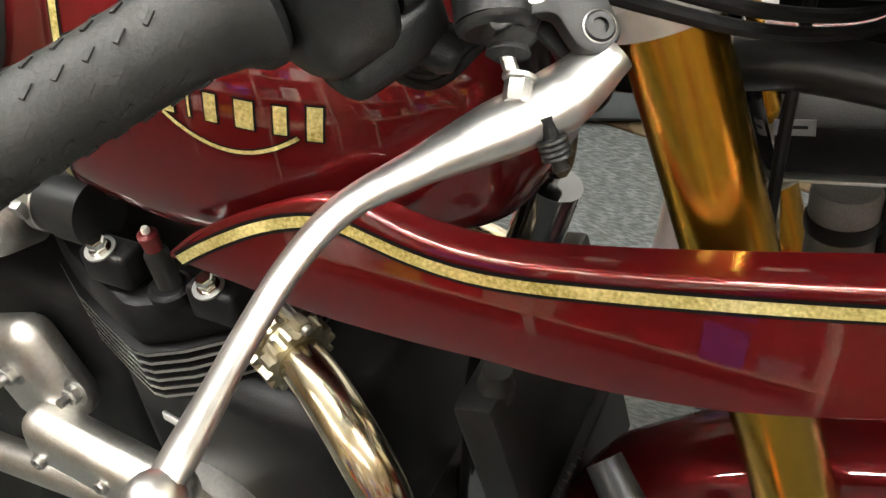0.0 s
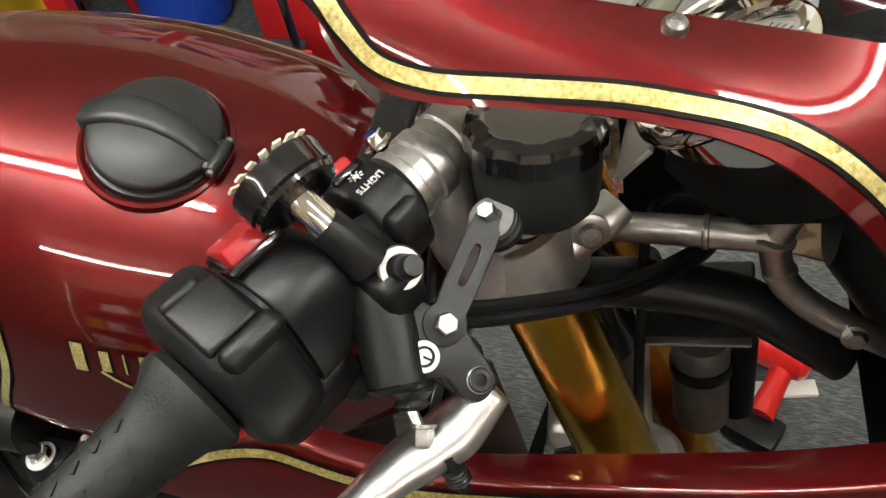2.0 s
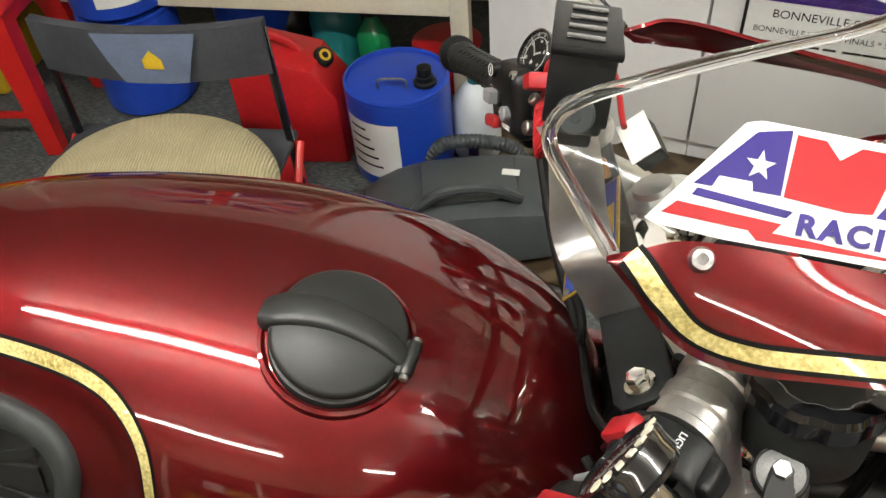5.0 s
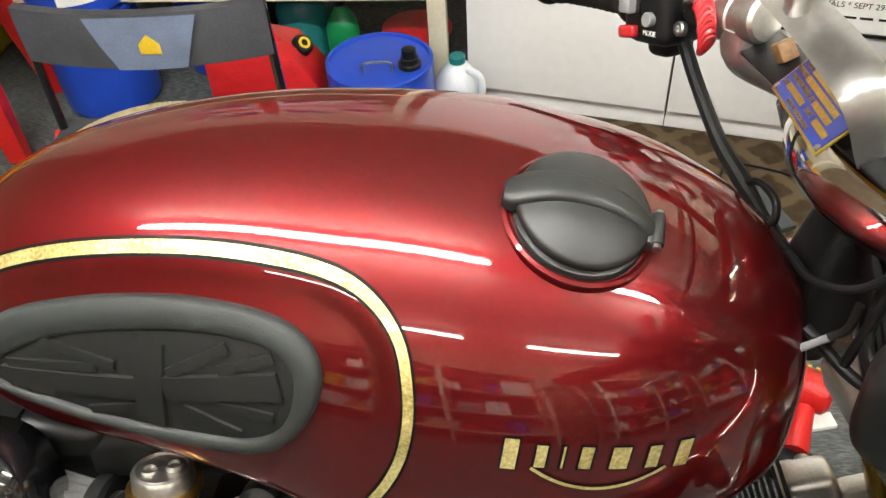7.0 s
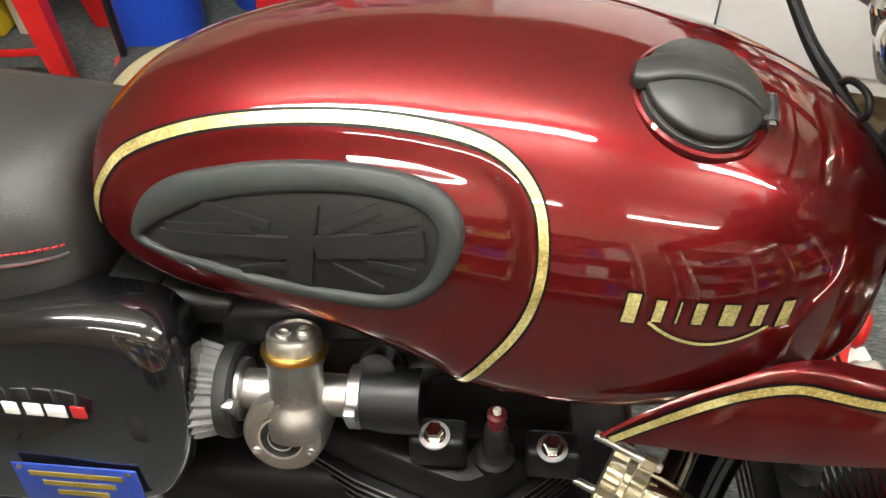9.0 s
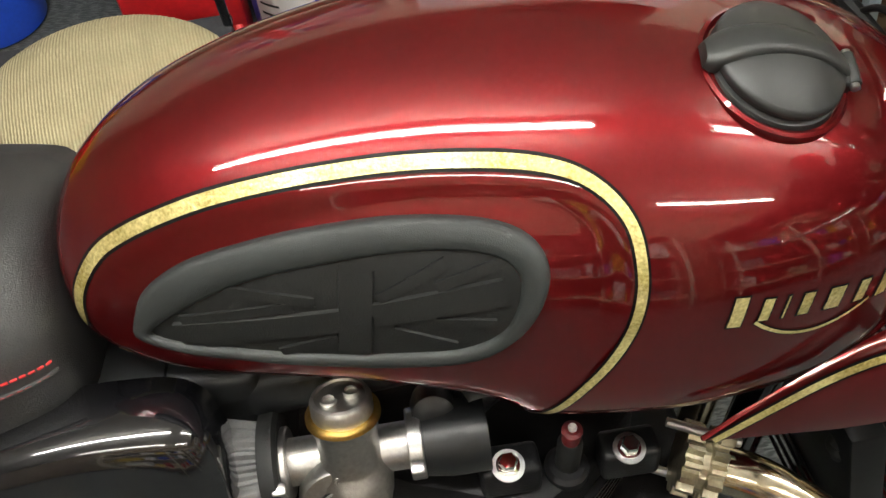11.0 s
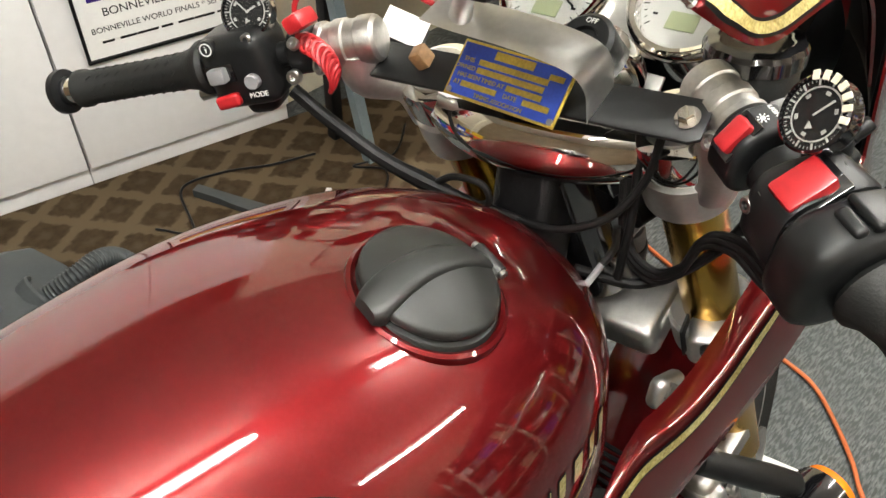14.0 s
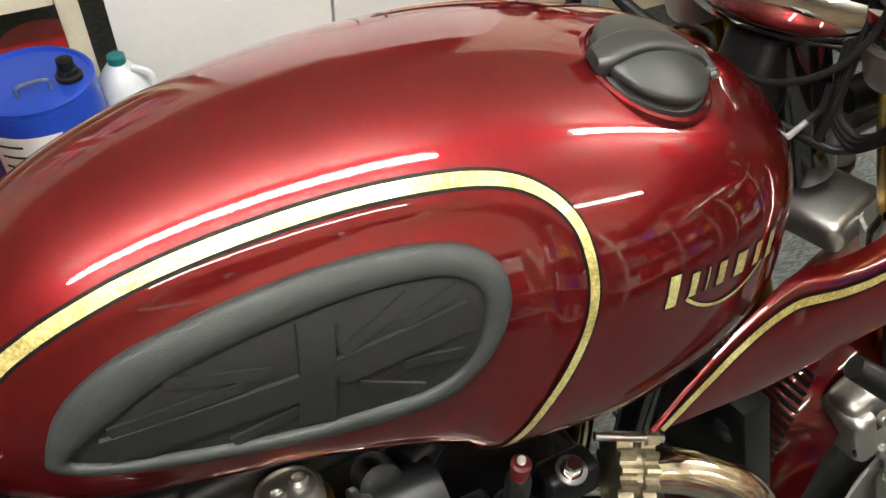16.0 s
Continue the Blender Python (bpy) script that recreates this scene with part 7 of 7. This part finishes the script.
def upper_point(x, d, lift=0.0, side=-1):
    """A point of the upper fairing: length, and distance down from its top edge."""
    e = 0.003
    a, b = upper_raw(x + e, d) - upper_raw(x - e, d), upper_raw(x, d + e) - upper_raw(x, d - e)
    n = a.cross(b).normalized()
    n = n if n.y > 0 else -n
    p = upper_raw(x, d) + n * lift
    return Vector((p.x, side * p.y, p.z)), Vector((n.x, side * n.y, n.z))


def upper_length(x):
    t, w = upper_edges(x)
    return (w - t).length


LTOP = curve([(-0.0985, -0.2370), (-0.0728, -0.2155), (-0.0464, -0.1998), (-0.0224, -0.1880), (0.0, -0.1788), (0.0234, -0.1712), (0.0416, -0.1690), (0.0608, -0.1718), (0.0797, -0.1770), (0.0983, -0.1802), (0.1166, -0.1818), (0.1343, -0.1816), (0.1549, -0.1800), (0.1843, -0.1757), (0.230, -0.1675), (0.285, -0.1560), (0.348, -0.1400), (0.41, -0.1220)], 160)
LLOW = curve([(-0.0985, -0.2400), (-0.081, -0.2430), (-0.035, -0.2490), (0.0084, -0.2555), (0.052, -0.2557), (0.0937, -0.2540), (0.1334, -0.2505), (0.17, -0.2495), (0.205, -0.2461), (0.238, -0.2405), (0.269, -0.2335), (0.297, -0.2250), (0.323, -0.2160), (0.363, -0.2030), (0.41, -0.1900)], 160)
LSTR = curve([(-0.0905, -0.2395), (-0.0705, -0.2255), (-0.0484, -0.2118), (-0.0238, -0.1985), (-0.001, -0.1890), (0.0204, -0.1830), (0.0387, -0.1812), (0.0603, -0.1848), (0.0795, -0.1884), (0.0983, -0.1908), (0.1167, -0.1918), (0.1346, -0.1913), (0.1554, -0.1893), (0.1851, -0.1848), (0.231, -0.1766), (0.2862, -0.1653), (0.35, -0.1500), (0.41, -0.1340)], 110)
LIPX = np.linspace(-0.0985, 0.41, 90)


def lip_level(edge, x):
    return float(np.interp(x, edge[:, 0], edge[:, 1]))


USTR = curve([(0.1185, 0.001), (0.124, 0.36 * upper_length(0.124)), (0.134, 0.62 * upper_length(0.134)), (0.148, 0.78 * upper_length(0.148))] + [(x, upper_length(x) - g) for x, g in ((0.170, 0.0092), (0.207, 0.0082), (0.250, 0.0090), (0.280, 0.0100), (0.302, 0.0120), (0.322, 0.0150), (0.342, 0.0180), (0.365, 0.0200), (0.395, 0.0220), (0.408, 0.0230))], 110)


def fairing(side):
    def skin(k):
        rows = []
        for x in LIPX:
            hi, lo = lip_level(LTOP, x), lip_level(LLOW, x)
            rows.append([fair_point(x, hi + (lo - hi) * v, 0.0, side)[0] for v in np.linspace(0, 1, k)])
        return rows

    xs = np.r_[np.linspace(0.1085, 0.15, 18), np.linspace(0.153, 0.41, 60)]
    reach = lambda x: upper_length(x) if side < 0 else min(upper_length(x), float(np.interp(x, [0.108, 0.14, 0.30, 0.41], [0.01, 0.028, 0.034, 0.2])))
    bm = rings_bm([[upper_point(x, reach(x) * s, 0.0, side)[0] for s in np.linspace(0, 1, 14)] for x in xs], False, False)
    nose = []
    for x in np.r_[np.linspace(0.41, 0.62, 22), [0.63, 0.637, 0.6398]]:
        t = (x - 0.41) / 0.23
        hi, lo = 0.085 - 0.045 * t**2, -0.190 + 0.09 * t**2
        nose.append([fair_point(x, z, 0.0, side)[0] for z in np.linspace(hi, lo, 24)])
    bm2 = rings_bm(nose, False, False)
    bm3 = rings_bm(skin(14), False, False)
    # turned-in upper flange of the lower lip
    fl = []
    for x in LIPX:
        w = float(np.interp(x, [-0.0985, -0.06, 0.0, 0.047, 0.07, 0.10, 0.20, 0.30, 0.35, 0.41], [0.001, 0.002, 0.005, 0.013, 0.0185, 0.0205, 0.024, 0.028, 0.029, 0.030]))
        o = fair_point(x, lip_level(LTOP, x), 0.0, side)[0]
        r = min(0.0035, 0.6 * w)
        fl.append([o] + [o + Vector((0, -side * y, z)) for y, z in ((0.18 * r, 0.45 * r), (0.5 * r, 0.72 * r), (r, 0.85 * r), (r + 0.5 * (w - r), 0.85 * r + 0.0004), (w, 0.85 * r - 0.0004))])
    bm4 = rings_bm(fl, False, False)
    allb = join_bm(bm, bm2, bm3, bm4)
    bmesh.ops.remove_doubles(allb, verts=allb.verts[:], dist=0.0004)
    bmesh.ops.recalc_face_normals(allb, faces=allb.faces)
    bmesh.ops.solidify(allb, geom=allb.faces[:], thickness=0.0028)
    return part("fairing_half", allb, PAINT, bike, "candy red fibreglass fairing half with gold line", sharp=50)


halves = {s: fairing(s) for s in (-1, 1)}
# dark lining inside the nose
for s in (-1, 1):
    rows = []
    for x in np.linspace(0.36 if s > 0 else 0.409, 0.625, 20):
        t = max(0.0, (x - 0.41) / 0.23)
        hi, lo = 0.0835 - 0.045 * t**2, -0.184 + 0.09 * t**2
        if x < 0.41:
            hi, lo = float(np.interp(x, [0.36, 0.41], [0.020, 0.0835])), float(np.interp(x, [0.36, 0.41], [-0.112, -0.178]))
        rows.append([fair_point(x, z, -0.0055, s)[0] for z in np.linspace(hi, lo, 16)])
    part("nose_lining", rings_bm(rows, False, False), PAINT_IN, halves[s], "black inner lining")
    if s > 0:
        rows = [[fair_point(x, lip_level(LTOP, x) + (lip_level(LLOW, x) - lip_level(LTOP, x)) * v, -0.0045, s)[0] for v in np.linspace(0.04, 0.98, 8)] for x in LIPX[2:]]
        part("lower_lining", rings_bm(rows, False, False), PAINT_IN, halves[s], "black inner lining")
    reach = lambda x: upper_length(x) if s < 0 else min(upper_length(x), float(np.interp(x, [0.108, 0.14, 0.30, 0.41], [0.01, 0.028, 0.034, 0.2])))
    rows = [[upper_point(x, reach(x) * v, -0.0045, s)[0] for v in (np.linspace(0.03, 0.95, 8) if s < 0 else np.linspace(0.0, 1.0, 8))] for x in np.linspace(0.115, 0.405 if s < 0 else 0.412, 50)]
    part("upper_lining", rings_bm(rows, False, False), PAINT_IN if s < 0 else PAINT, halves[s], "black inner lining" if s < 0 else "glossy dark red inner face")
rows = []
for x in np.linspace(0.405, 0.62, 15):
    z = -0.172 + 0.09 * max(0.0, (x - 0.41) / 0.23) ** 2
    a, b = fair_point(x, z, -0.007, -1)[0], fair_point(x, z, -0.007, 1)[0]
    rows.append([a + (b - a) * v for v in np.linspace(0, 1, 7)])
belly = rings_bm(rows, False, False)
bmesh.ops.solidify(belly, geom=belly.faces[:], thickness=0.003)
part("belly_panel", belly, PAINT_IN, bike, "black inner panel of the fairing")
for s, half in halves.items():
    pt = lambda x, z, lift, s=s: fair_point(x, z, lift + 0.0006, s)
    ribbon("line_edge", LSTR, 0.0115, 0.0006, LINE, half, pt)
    ribbon("line_gold", LSTR, 0.0070, 0.0011, LEAF, half, pt, "hand-laid gold line")
    if s > 0:
        continue
    up = lambda x, d, lift: upper_point(x, d, lift + 0.0004, -1)
    ribbon("line_edge", USTR, 0.0112, 0.0006, LINE, half, up)
    ribbon("line_gold", USTR, 0.0068, 0.0011, LEAF, half, up, "hand-laid gold line")
    for x, d in ((0.1475, 0.0075), (0.2685, 0.0075), (0.38, 0.008)):
        p, n = upper_point(x, d, 0.0, s)
        part("screw", lathe_bm([(0.0058, 0.0), (0.0058, 0.0012), (0.0045, 0.0035), (0.0026, 0.0040), (0.0024, 0.0018), (0.0003, 0.0018)], tuple(p), tuple(n), 20), STEEL, half, "domed socket screw")

# windscreen: sheet from the fairing's top edge to a notched rear edge with a clear bead
base = curve([(0.114, -0.141, 0.1255), (0.138, -0.1375, 0.1315), (0.207, -0.1305, 0.1210), (0.295, -0.1208, 0.1050), (0.375, -0.1120, 0.0905), (0.46, -0.093, 0.076), (0.53, -0.065, 0.064), (0.560, 0.0, 0.058), (0.53, 0.065, 0.064), (0.46, 0.093, 0.076), (0.375, 0.112, 0.0905), (0.295, 0.1208, 0.1050), (0.207, 0.1305, 0.1210), (0.138, 0.1375, 0.1315), (0.114, 0.141, 0.1255)], 97)
hoop = curve([(0.110, -0.141, 0.124), (0.093, -0.128, 0.145), (0.079, -0.113, 0.163), (0.086, -0.098, 0.172), (0.120, -0.072, 0.176), (0.180, -0.038, 0.181), (0.222, -0.016, 0.184), (0.243, 0.004, 0.1855), (0.246, 0.026, 0.186), (0.232, 0.044, 0.1855), (0.180, 0.068, 0.182), (0.120, 0.092, 0.176), (0.088, 0.106, 0.171), (0.079, 0.116, 0.163), (0.093, 0.128, 0.145), (0.110, 0.141, 0.124)], 97)


def screen_point(i, v):
    p = base[i] + (hoop[i] - base[i]) * v
    s = i / 96
    out = np.array((0.25, (2 * s - 1), 0.75))
    return p + out * 0.020 * math.sin(math.pi * v) * math.sin(math.pi * s)


scr = part("windscreen", rings_bm([[screen_point(i, v) for v in np.linspace(0, 1, 14)] for i in range(97)], False, False), SCREEN, bike, "clear acrylic windscreen", sharp=0)
scr.visible_shadow = False
part("edge_bead", tube_bm(hoop, 0.0036, segs=16, raw=True), BEAD, scr, "clear acrylic edge bead").visible_shadow = False

# racing sticker on the screen
SM = Matrix.Translation((0.1230, -0.1352, 0.1404)) @ Matrix((Vector((0.985, 0.05, -0.165)).normalized(), Vector((0.1143, 0.5271, 0.8420)), Vector((0.1390, -0.8478, 0.5119)))).transposed().to_4x4()


def sticker():
    def flat(outline, lift, mat, nm, parent):
        bm = bmesh.new()
        bm.faces.new([bm.verts.new((x, y, lift)) for x, y in outline])
        put_bm(bm, SM)
        return part(nm, bm, mat, parent, smooth=False)

    st = part("sticker", put_bm(plate_bm([(-0.0005, 0.0), (0.004, -0.0016), (0.0325, -0.0030), (0.126, -0.0020), (0.1285, 0.0005), (0.1272, 0.020), (0.1230, 0.0450), (0.1190, 0.0485), (0.0395, 0.0490), (0.0330, 0.0470)], 0.0006, None, 0), SM), WHITE, bike, "white racing sticker with blue and red blocks")
    z = 0.0009
    for mat, pts in ((BLUEINK, [(0.0165, 0.0180), (0.0384, 0.0440), (0.0525, 0.0472), (0.0533, 0.0195), (0.0415, 0.0193), (0.0405, 0.0232), (0.0265, 0.0232), (0.0245, 0.0183)]), (REDINK, [(0.0547, 0.0458), (0.0669, 0.0455), (0.0740, 0.0385), (0.0821, 0.0450), (0.0985, 0.0450), (0.0920, 0.0190), (0.0811, 0.0178), (0.0545, 0.0192)]),
                     (BLUEINK, [(0.0935, 0.0178), (0.1085, 0.0430), (0.1194, 0.0450), (0.1235, 0.0172), (0.1128, 0.0170), (0.1120, 0.0212), (0.1040, 0.0212), (0.1020, 0.0176)]), (BLUEINK, [(0.0187, 0.0166), (0.0599, 0.0139), (0.0574, 0.0107), (0.0168, 0.0133)]),
                     (REDINK, [(0.0115, 0.0096), (0.0562, 0.0080), (0.0534, 0.0036), (0.1240, 0.0018), (0.0472, -0.0008), (0.0431, 0.0028), (0.0056, 0.0036)])):
        flat(pts, z, mat, "sticker_block", st)
    for x0, y0 in ((0.0422, 0.0305), (0.1095, 0.0280)):
        flat([(x0 + r * math.cos(radians(a)), y0 + r * math.sin(radians(a))) for a, r in ((90 + 36 * k, 0.0066 if k % 2 == 0 else 0.0027) for k in range(10))], z + 0.0004, WHITE, "sticker_star", st)
    writing("RACING", 0.0124, SM @ pose(0.0930, 0.0085, z + 0.0003, 0, 0, -0.5) @ Matrix.Diagonal((1.14, 1.0, 1.0, 1.0)), BLUEINK, st, depth=0.0001, spread=1.25, bold=0.00055)


sticker()

# headlamp sub-frame, cables, hoses, indicators
for s in (-1, 1):
    y = 0.060 * s
    part("subframe_tube", tube_bm([(0.235, 0.052 * s, -0.056), (0.28, 0.056 * s, -0.051), (0.331, y, -0.047)], 0.0095, 12, 16), TUBE, bike)
    part("subframe_tube", tube_bm([(0.331, y, -0.047), (0.341, y, -0.022), (0.352, y, -0.003), (0.372, 0.061 * s, 0.012), (0.43, 0.062 * s, 0.026)], 0.0090, 20, 16), TUBE, bike)
    part("subframe_tube", tube_bm([(0.331, y, -0.047), (0.340, y, -0.076), (0.360, 0.061 * s, -0.095), (0.385, 0.062 * s, -0.107), (0.43, 0.062 * s, -0.125)], 0.0090, 20, 16), TUBE, bike)
    for at, ax, r in (((0.331, y, -0.047), (0.2, 0, 1), 0.0128), ((0.295, 0.0575 * s, -0.0495), (1, 0.05 * s, 0.08), 0.0106), ((0.338, y, -0.071), (0.3, 0, -1), 0.0102), ((0.343, y, -0.018), (0.3, 0, 1), 0.0102)):
        part("weld_bead", lathe_bm([(r * 0.8, -0.0026), (r, -0.0012), (r, 0.0012), (r * 0.8, 0.0026)], at, ax, 20), TUBE, bike)
    part("tube_bolt", bolt_bm((0.384, 0.062 * s - 0.009, -0.106), (0.1, -1, 0.3), 0.0055, 0.006, 1.4), STEEL, bike)
part("black_duct", tube_bm([(0.205, -0.044, -0.108), (0.228, -0.050, -0.104), (0.257, -0.052, -0.0985), (0.291, -0.053, -0.0985), (0.322, -0.053, -0.103), (0.342, -0.052, -0.114), (0.362, -0.051, -0.127), (0.385, -0.050, -0.142)], 0.0185, 30, 16, 0.8), BLACK, bike, "moulded black air duct")
part("subframe_plate", box_bm((0.086, 0.045, 0.0025), pose(0.297, 0.020, -0.1965, 0, -9, 0), 0.0008), ALU, bike)
dmp = part("horn_body", lathe_bm([(0.020, 0.0), (0.0225, 0.004), (0.0225, 0.085), (0.020, 0.090), (0.016, 0.090), (0.015, 0.084), (0.001, 0.084)], (0.306, 0.024, -0.214), (0.10, 0.02, -0.98), 28), WASHER, bike, "dark metal canister under the sub-frame")
part("canister", lathe_bm([(0.0125, 0.0), (0.014, 0.003), (0.014, 0.082), (0.011, 0.086), (0.0005, 0.086)], (0.335, 0.034, -0.216), (0.08, 0.02, -0.98), 22), ENGINE, bike, "slim dark canister under the sub-frame")
part("canister_clip", lathe_bm([(0.0235, 0.02), (0.0245, 0.022), (0.0245, 0.030), (0.0235, 0.032)], (0.306, 0.024, -0.214), (0.10, 0.02, -0.98), 28), BLACK, dmp)
part("headlamp_shell", lathe_bm([(0.04, -0.10), (0.075, -0.07), (0.088, -0.02), (0.09, 0.03), (0.084, 0.034)], (0.47, 0, -0.06), (1, 0, 0), 48), BLACK, bike)
ecu = part("ecu_box", box_bm((0.084, 0.050, 0.034), pose(0.2985, 0.029, -0.1775, 0, -9, 0), 0.003), ENGINE, bike, "flat black control box")
part("box_label", box_bm((0.024, 0.0008, 0.011), pose(0.2665, 0.0032, -0.1660, 0, -9, 0), 0.0002), GREY, ecu)
part("print_bar", box_bm((0.015, 0.0004, 0.0022), pose(0.2665, 0.0026, -0.1655, 0, -9, 0), 0), BLACKINK, ecu)
# black inner panel under the instruments
dash = []
for x, z, w in ((0.268, 0.010, 0.070), (0.290, 0.004, 0.092), (0.312, 0.002, 0.104), (0.335, 0.008, 0.108), (0.365, 0.022, 0.108), (0.400, 0.036, 0.104), (0.430, 0.044, 0.098)):
    dash.append([(x, w * v, z - 0.010 * v * v) for v in np.linspace(-1, 1, 15)])
dash = rings_bm(dash, False, False)
bmesh.ops.solidify(dash, geom=dash.faces[:], thickness=0.003)
part("dash_panel", dash, PAINT_IN, bike, "matt black inner panel under the instruments")

part("nose_bulkhead", box_bm((0.175, 0.004, 0.125), pose(0.322, 0.034, -0.035, 0, -6, 0), 0.002), PAINT_IN, bike, "black sheet behind the sub-frame")


def hose(name, pts, r, mat=CABLE, n=40, label=""):
    return part(name, tube_bm(pts, r, n, 10), mat, bike, label)


for dz in (0.0, 0.009):
    hose("brake_hose", [(0.172, -0.205, 0.002 - dz), (0.205, -0.170, -0.020 - dz), (0.245, -0.120, -0.046 - dz), (0.285, -0.060, -0.066 - dz), (0.302, -0.032, -0.066 - dz), (0.296, -0.012, -0.062), (0.275, -0.010, -0.058), (0.262, -0.030, -0.060), (0.262, -0.06, -0.10), (0.27, -0.08, -0.22), (0.31, -0.11, -0.45)], 0.0035, n=70)
hose("switch_cable", [(0.128, -0.175, 0.025), (0.150, -0.165, 0.012), (0.158, -0.175, -0.015), (0.155, -0.15, -0.07), (0.14, -0.10, -0.115), (0.11, -0.06, -0.10)], 0.0042)
for dy, dz, r in ((0.0, 0.006, 0.0036), (0.002, 0.000, 0.0032), (-0.003, 0.011, 0.0030)):
    hose("throttle_cable", [(0.112, -0.235 + dy, -0.036 + dz * 0.5), (0.126, -0.205 + dy, -0.060 + dz), (0.138, -0.172 + dy, -0.052 + dz), (0.142, -0.147 + dy, -0.060 + dz), (0.141, -0.131 + dy, -0.092 + dz), (0.140, -0.110 + dy, -0.108 + dz), (0.137, -0.091 + dy, -0.092 + dz * 0.5), (0.139, -0.084 + dy, -0.060), (0.146, -0.080 + dy, -0.028)], r, CABLE, 80)
hose("clutch_cable", [(0.052, 0.178, 0.012), (0.060, 0.150, -0.010), (0.074, 0.105, -0.040), (0.088, 0.070, -0.058), (0.098, 0.030, -0.068), (0.106, -0.010, -0.072)], [0.0060, 0.0060, 0.0062, 0.0075, 0.0042, 0.0038], CABLE, label="black sleeved cable")
hose("wiring_loom", [(0.106, -0.010, -0.072), (0.112, -0.045, -0.070), (0.125, -0.080, -0.052), (0.140, -0.100, -0.020), (0.150, -0.104, 0.010)], 0.0032)
hose("wiring_loom", [(0.090, 0.065, -0.058), (0.094, 0.045, -0.046), (0.100, 0.020, -0.048), (0.100, 0.015, -0.062), (0.094, 0.035, -0.068), (0.090, 0.06, -0.066)], 0.0030)
hose("wiring_loom", [(0.155, -0.085, 0.02), (0.148, -0.088, -0.02), (0.138, -0.090, -0.06), (0.130, -0.085, -0.11)], 0.0036)
wr = hose("wire_tie", [(0.104, -0.074, -0.106), (0.112, -0.077, -0.098), (0.118, -0.080, -0.091)], 0.0028, GREY, 12, "pale taped wire end")
hose("wiring_loom", [(0.118, -0.080, -0.091), (0.126, -0.084, -0.080), (0.128, -0.085, -0.06)], 0.0030)
# front indicator on its stalk
ind = part("indicator_stalk", tube_bm([(0.20, -0.135, -0.36), (0.25, -0.175, -0.40), (0.285, -0.20, -0.43)], [0.013, 0.015, 0.0155, 0.014], 12, 18), BLACK, bike)
part("indicator_shell", lathe_bm([(0.012, -0.035), (0.026, -0.025), (0.033, 0.0), (0.033, 0.012)], (0.297, -0.222, -0.452), (0.95, -0.2, 0), 28), GLOSSBLACK, ind)
part("indicator_lens", lathe_bm([(0.0325, 0.010), (0.030, 0.022), (0.018, 0.030), (0.001, 0.032)], (0.297, -0.222, -0.452), (0.95, -0.2, 0), 28), AMBER, ind, "amber lens")


def power_tool():
    root = new("power_tool")
    root.matrix_basis = pose(0.468, 0.640, 0.0, 0, 0, 155)
    body = part("body", rings_bm([[(x, r * math.cos(a), 0.07 + r * math.sin(a)) for a in np.linspace(0, 2 * math.pi, 20, endpoint=False)] for x, r in ((-0.10, 0.030), (-0.09, 0.042), (0.02, 0.046), (0.08, 0.044), (0.12, 0.034), (0.15, 0.026))]), REDENAMEL, root)
    part("handle", tube_bm([(-0.05, 0, 0.06), (-0.06, 0.06, 0.05), (-0.065, 0.14, 0.04)], [0.024, 0.021, 0.026], 14, 16), REDENAMEL, root)
    part("chuck", lathe_bm([(0.022, 0), (0.024, 0.01), (0.020, 0.04), (0.008, 0.05)], (0.15, 0, 0.07), (1, 0, 0), 20), BLACK, root)
    for k in range(4):
        part("vent_dot", lathe_bm([(0.006, 0), (0.006, 0.003), (0.001, 0.003)], (-0.06 + 0.02 * k, -0.030, 0.105), (0, -0.6, 0.8), 10), YELLOW, root)
    part("battery_foot", box_bm((0.10, 0.07, 0.04), pose(-0.065, 0.16, 0.0225), 0.008), BLACK, root)
    part("nose_rest", box_bm((0.05, 0.05, 0.03), pose(0.03, 0, 0.0155), 0.006), BLACK, root)
    return tagged(root, "red power tool with yellow dots on the carpet", "power tool")


power_tool()
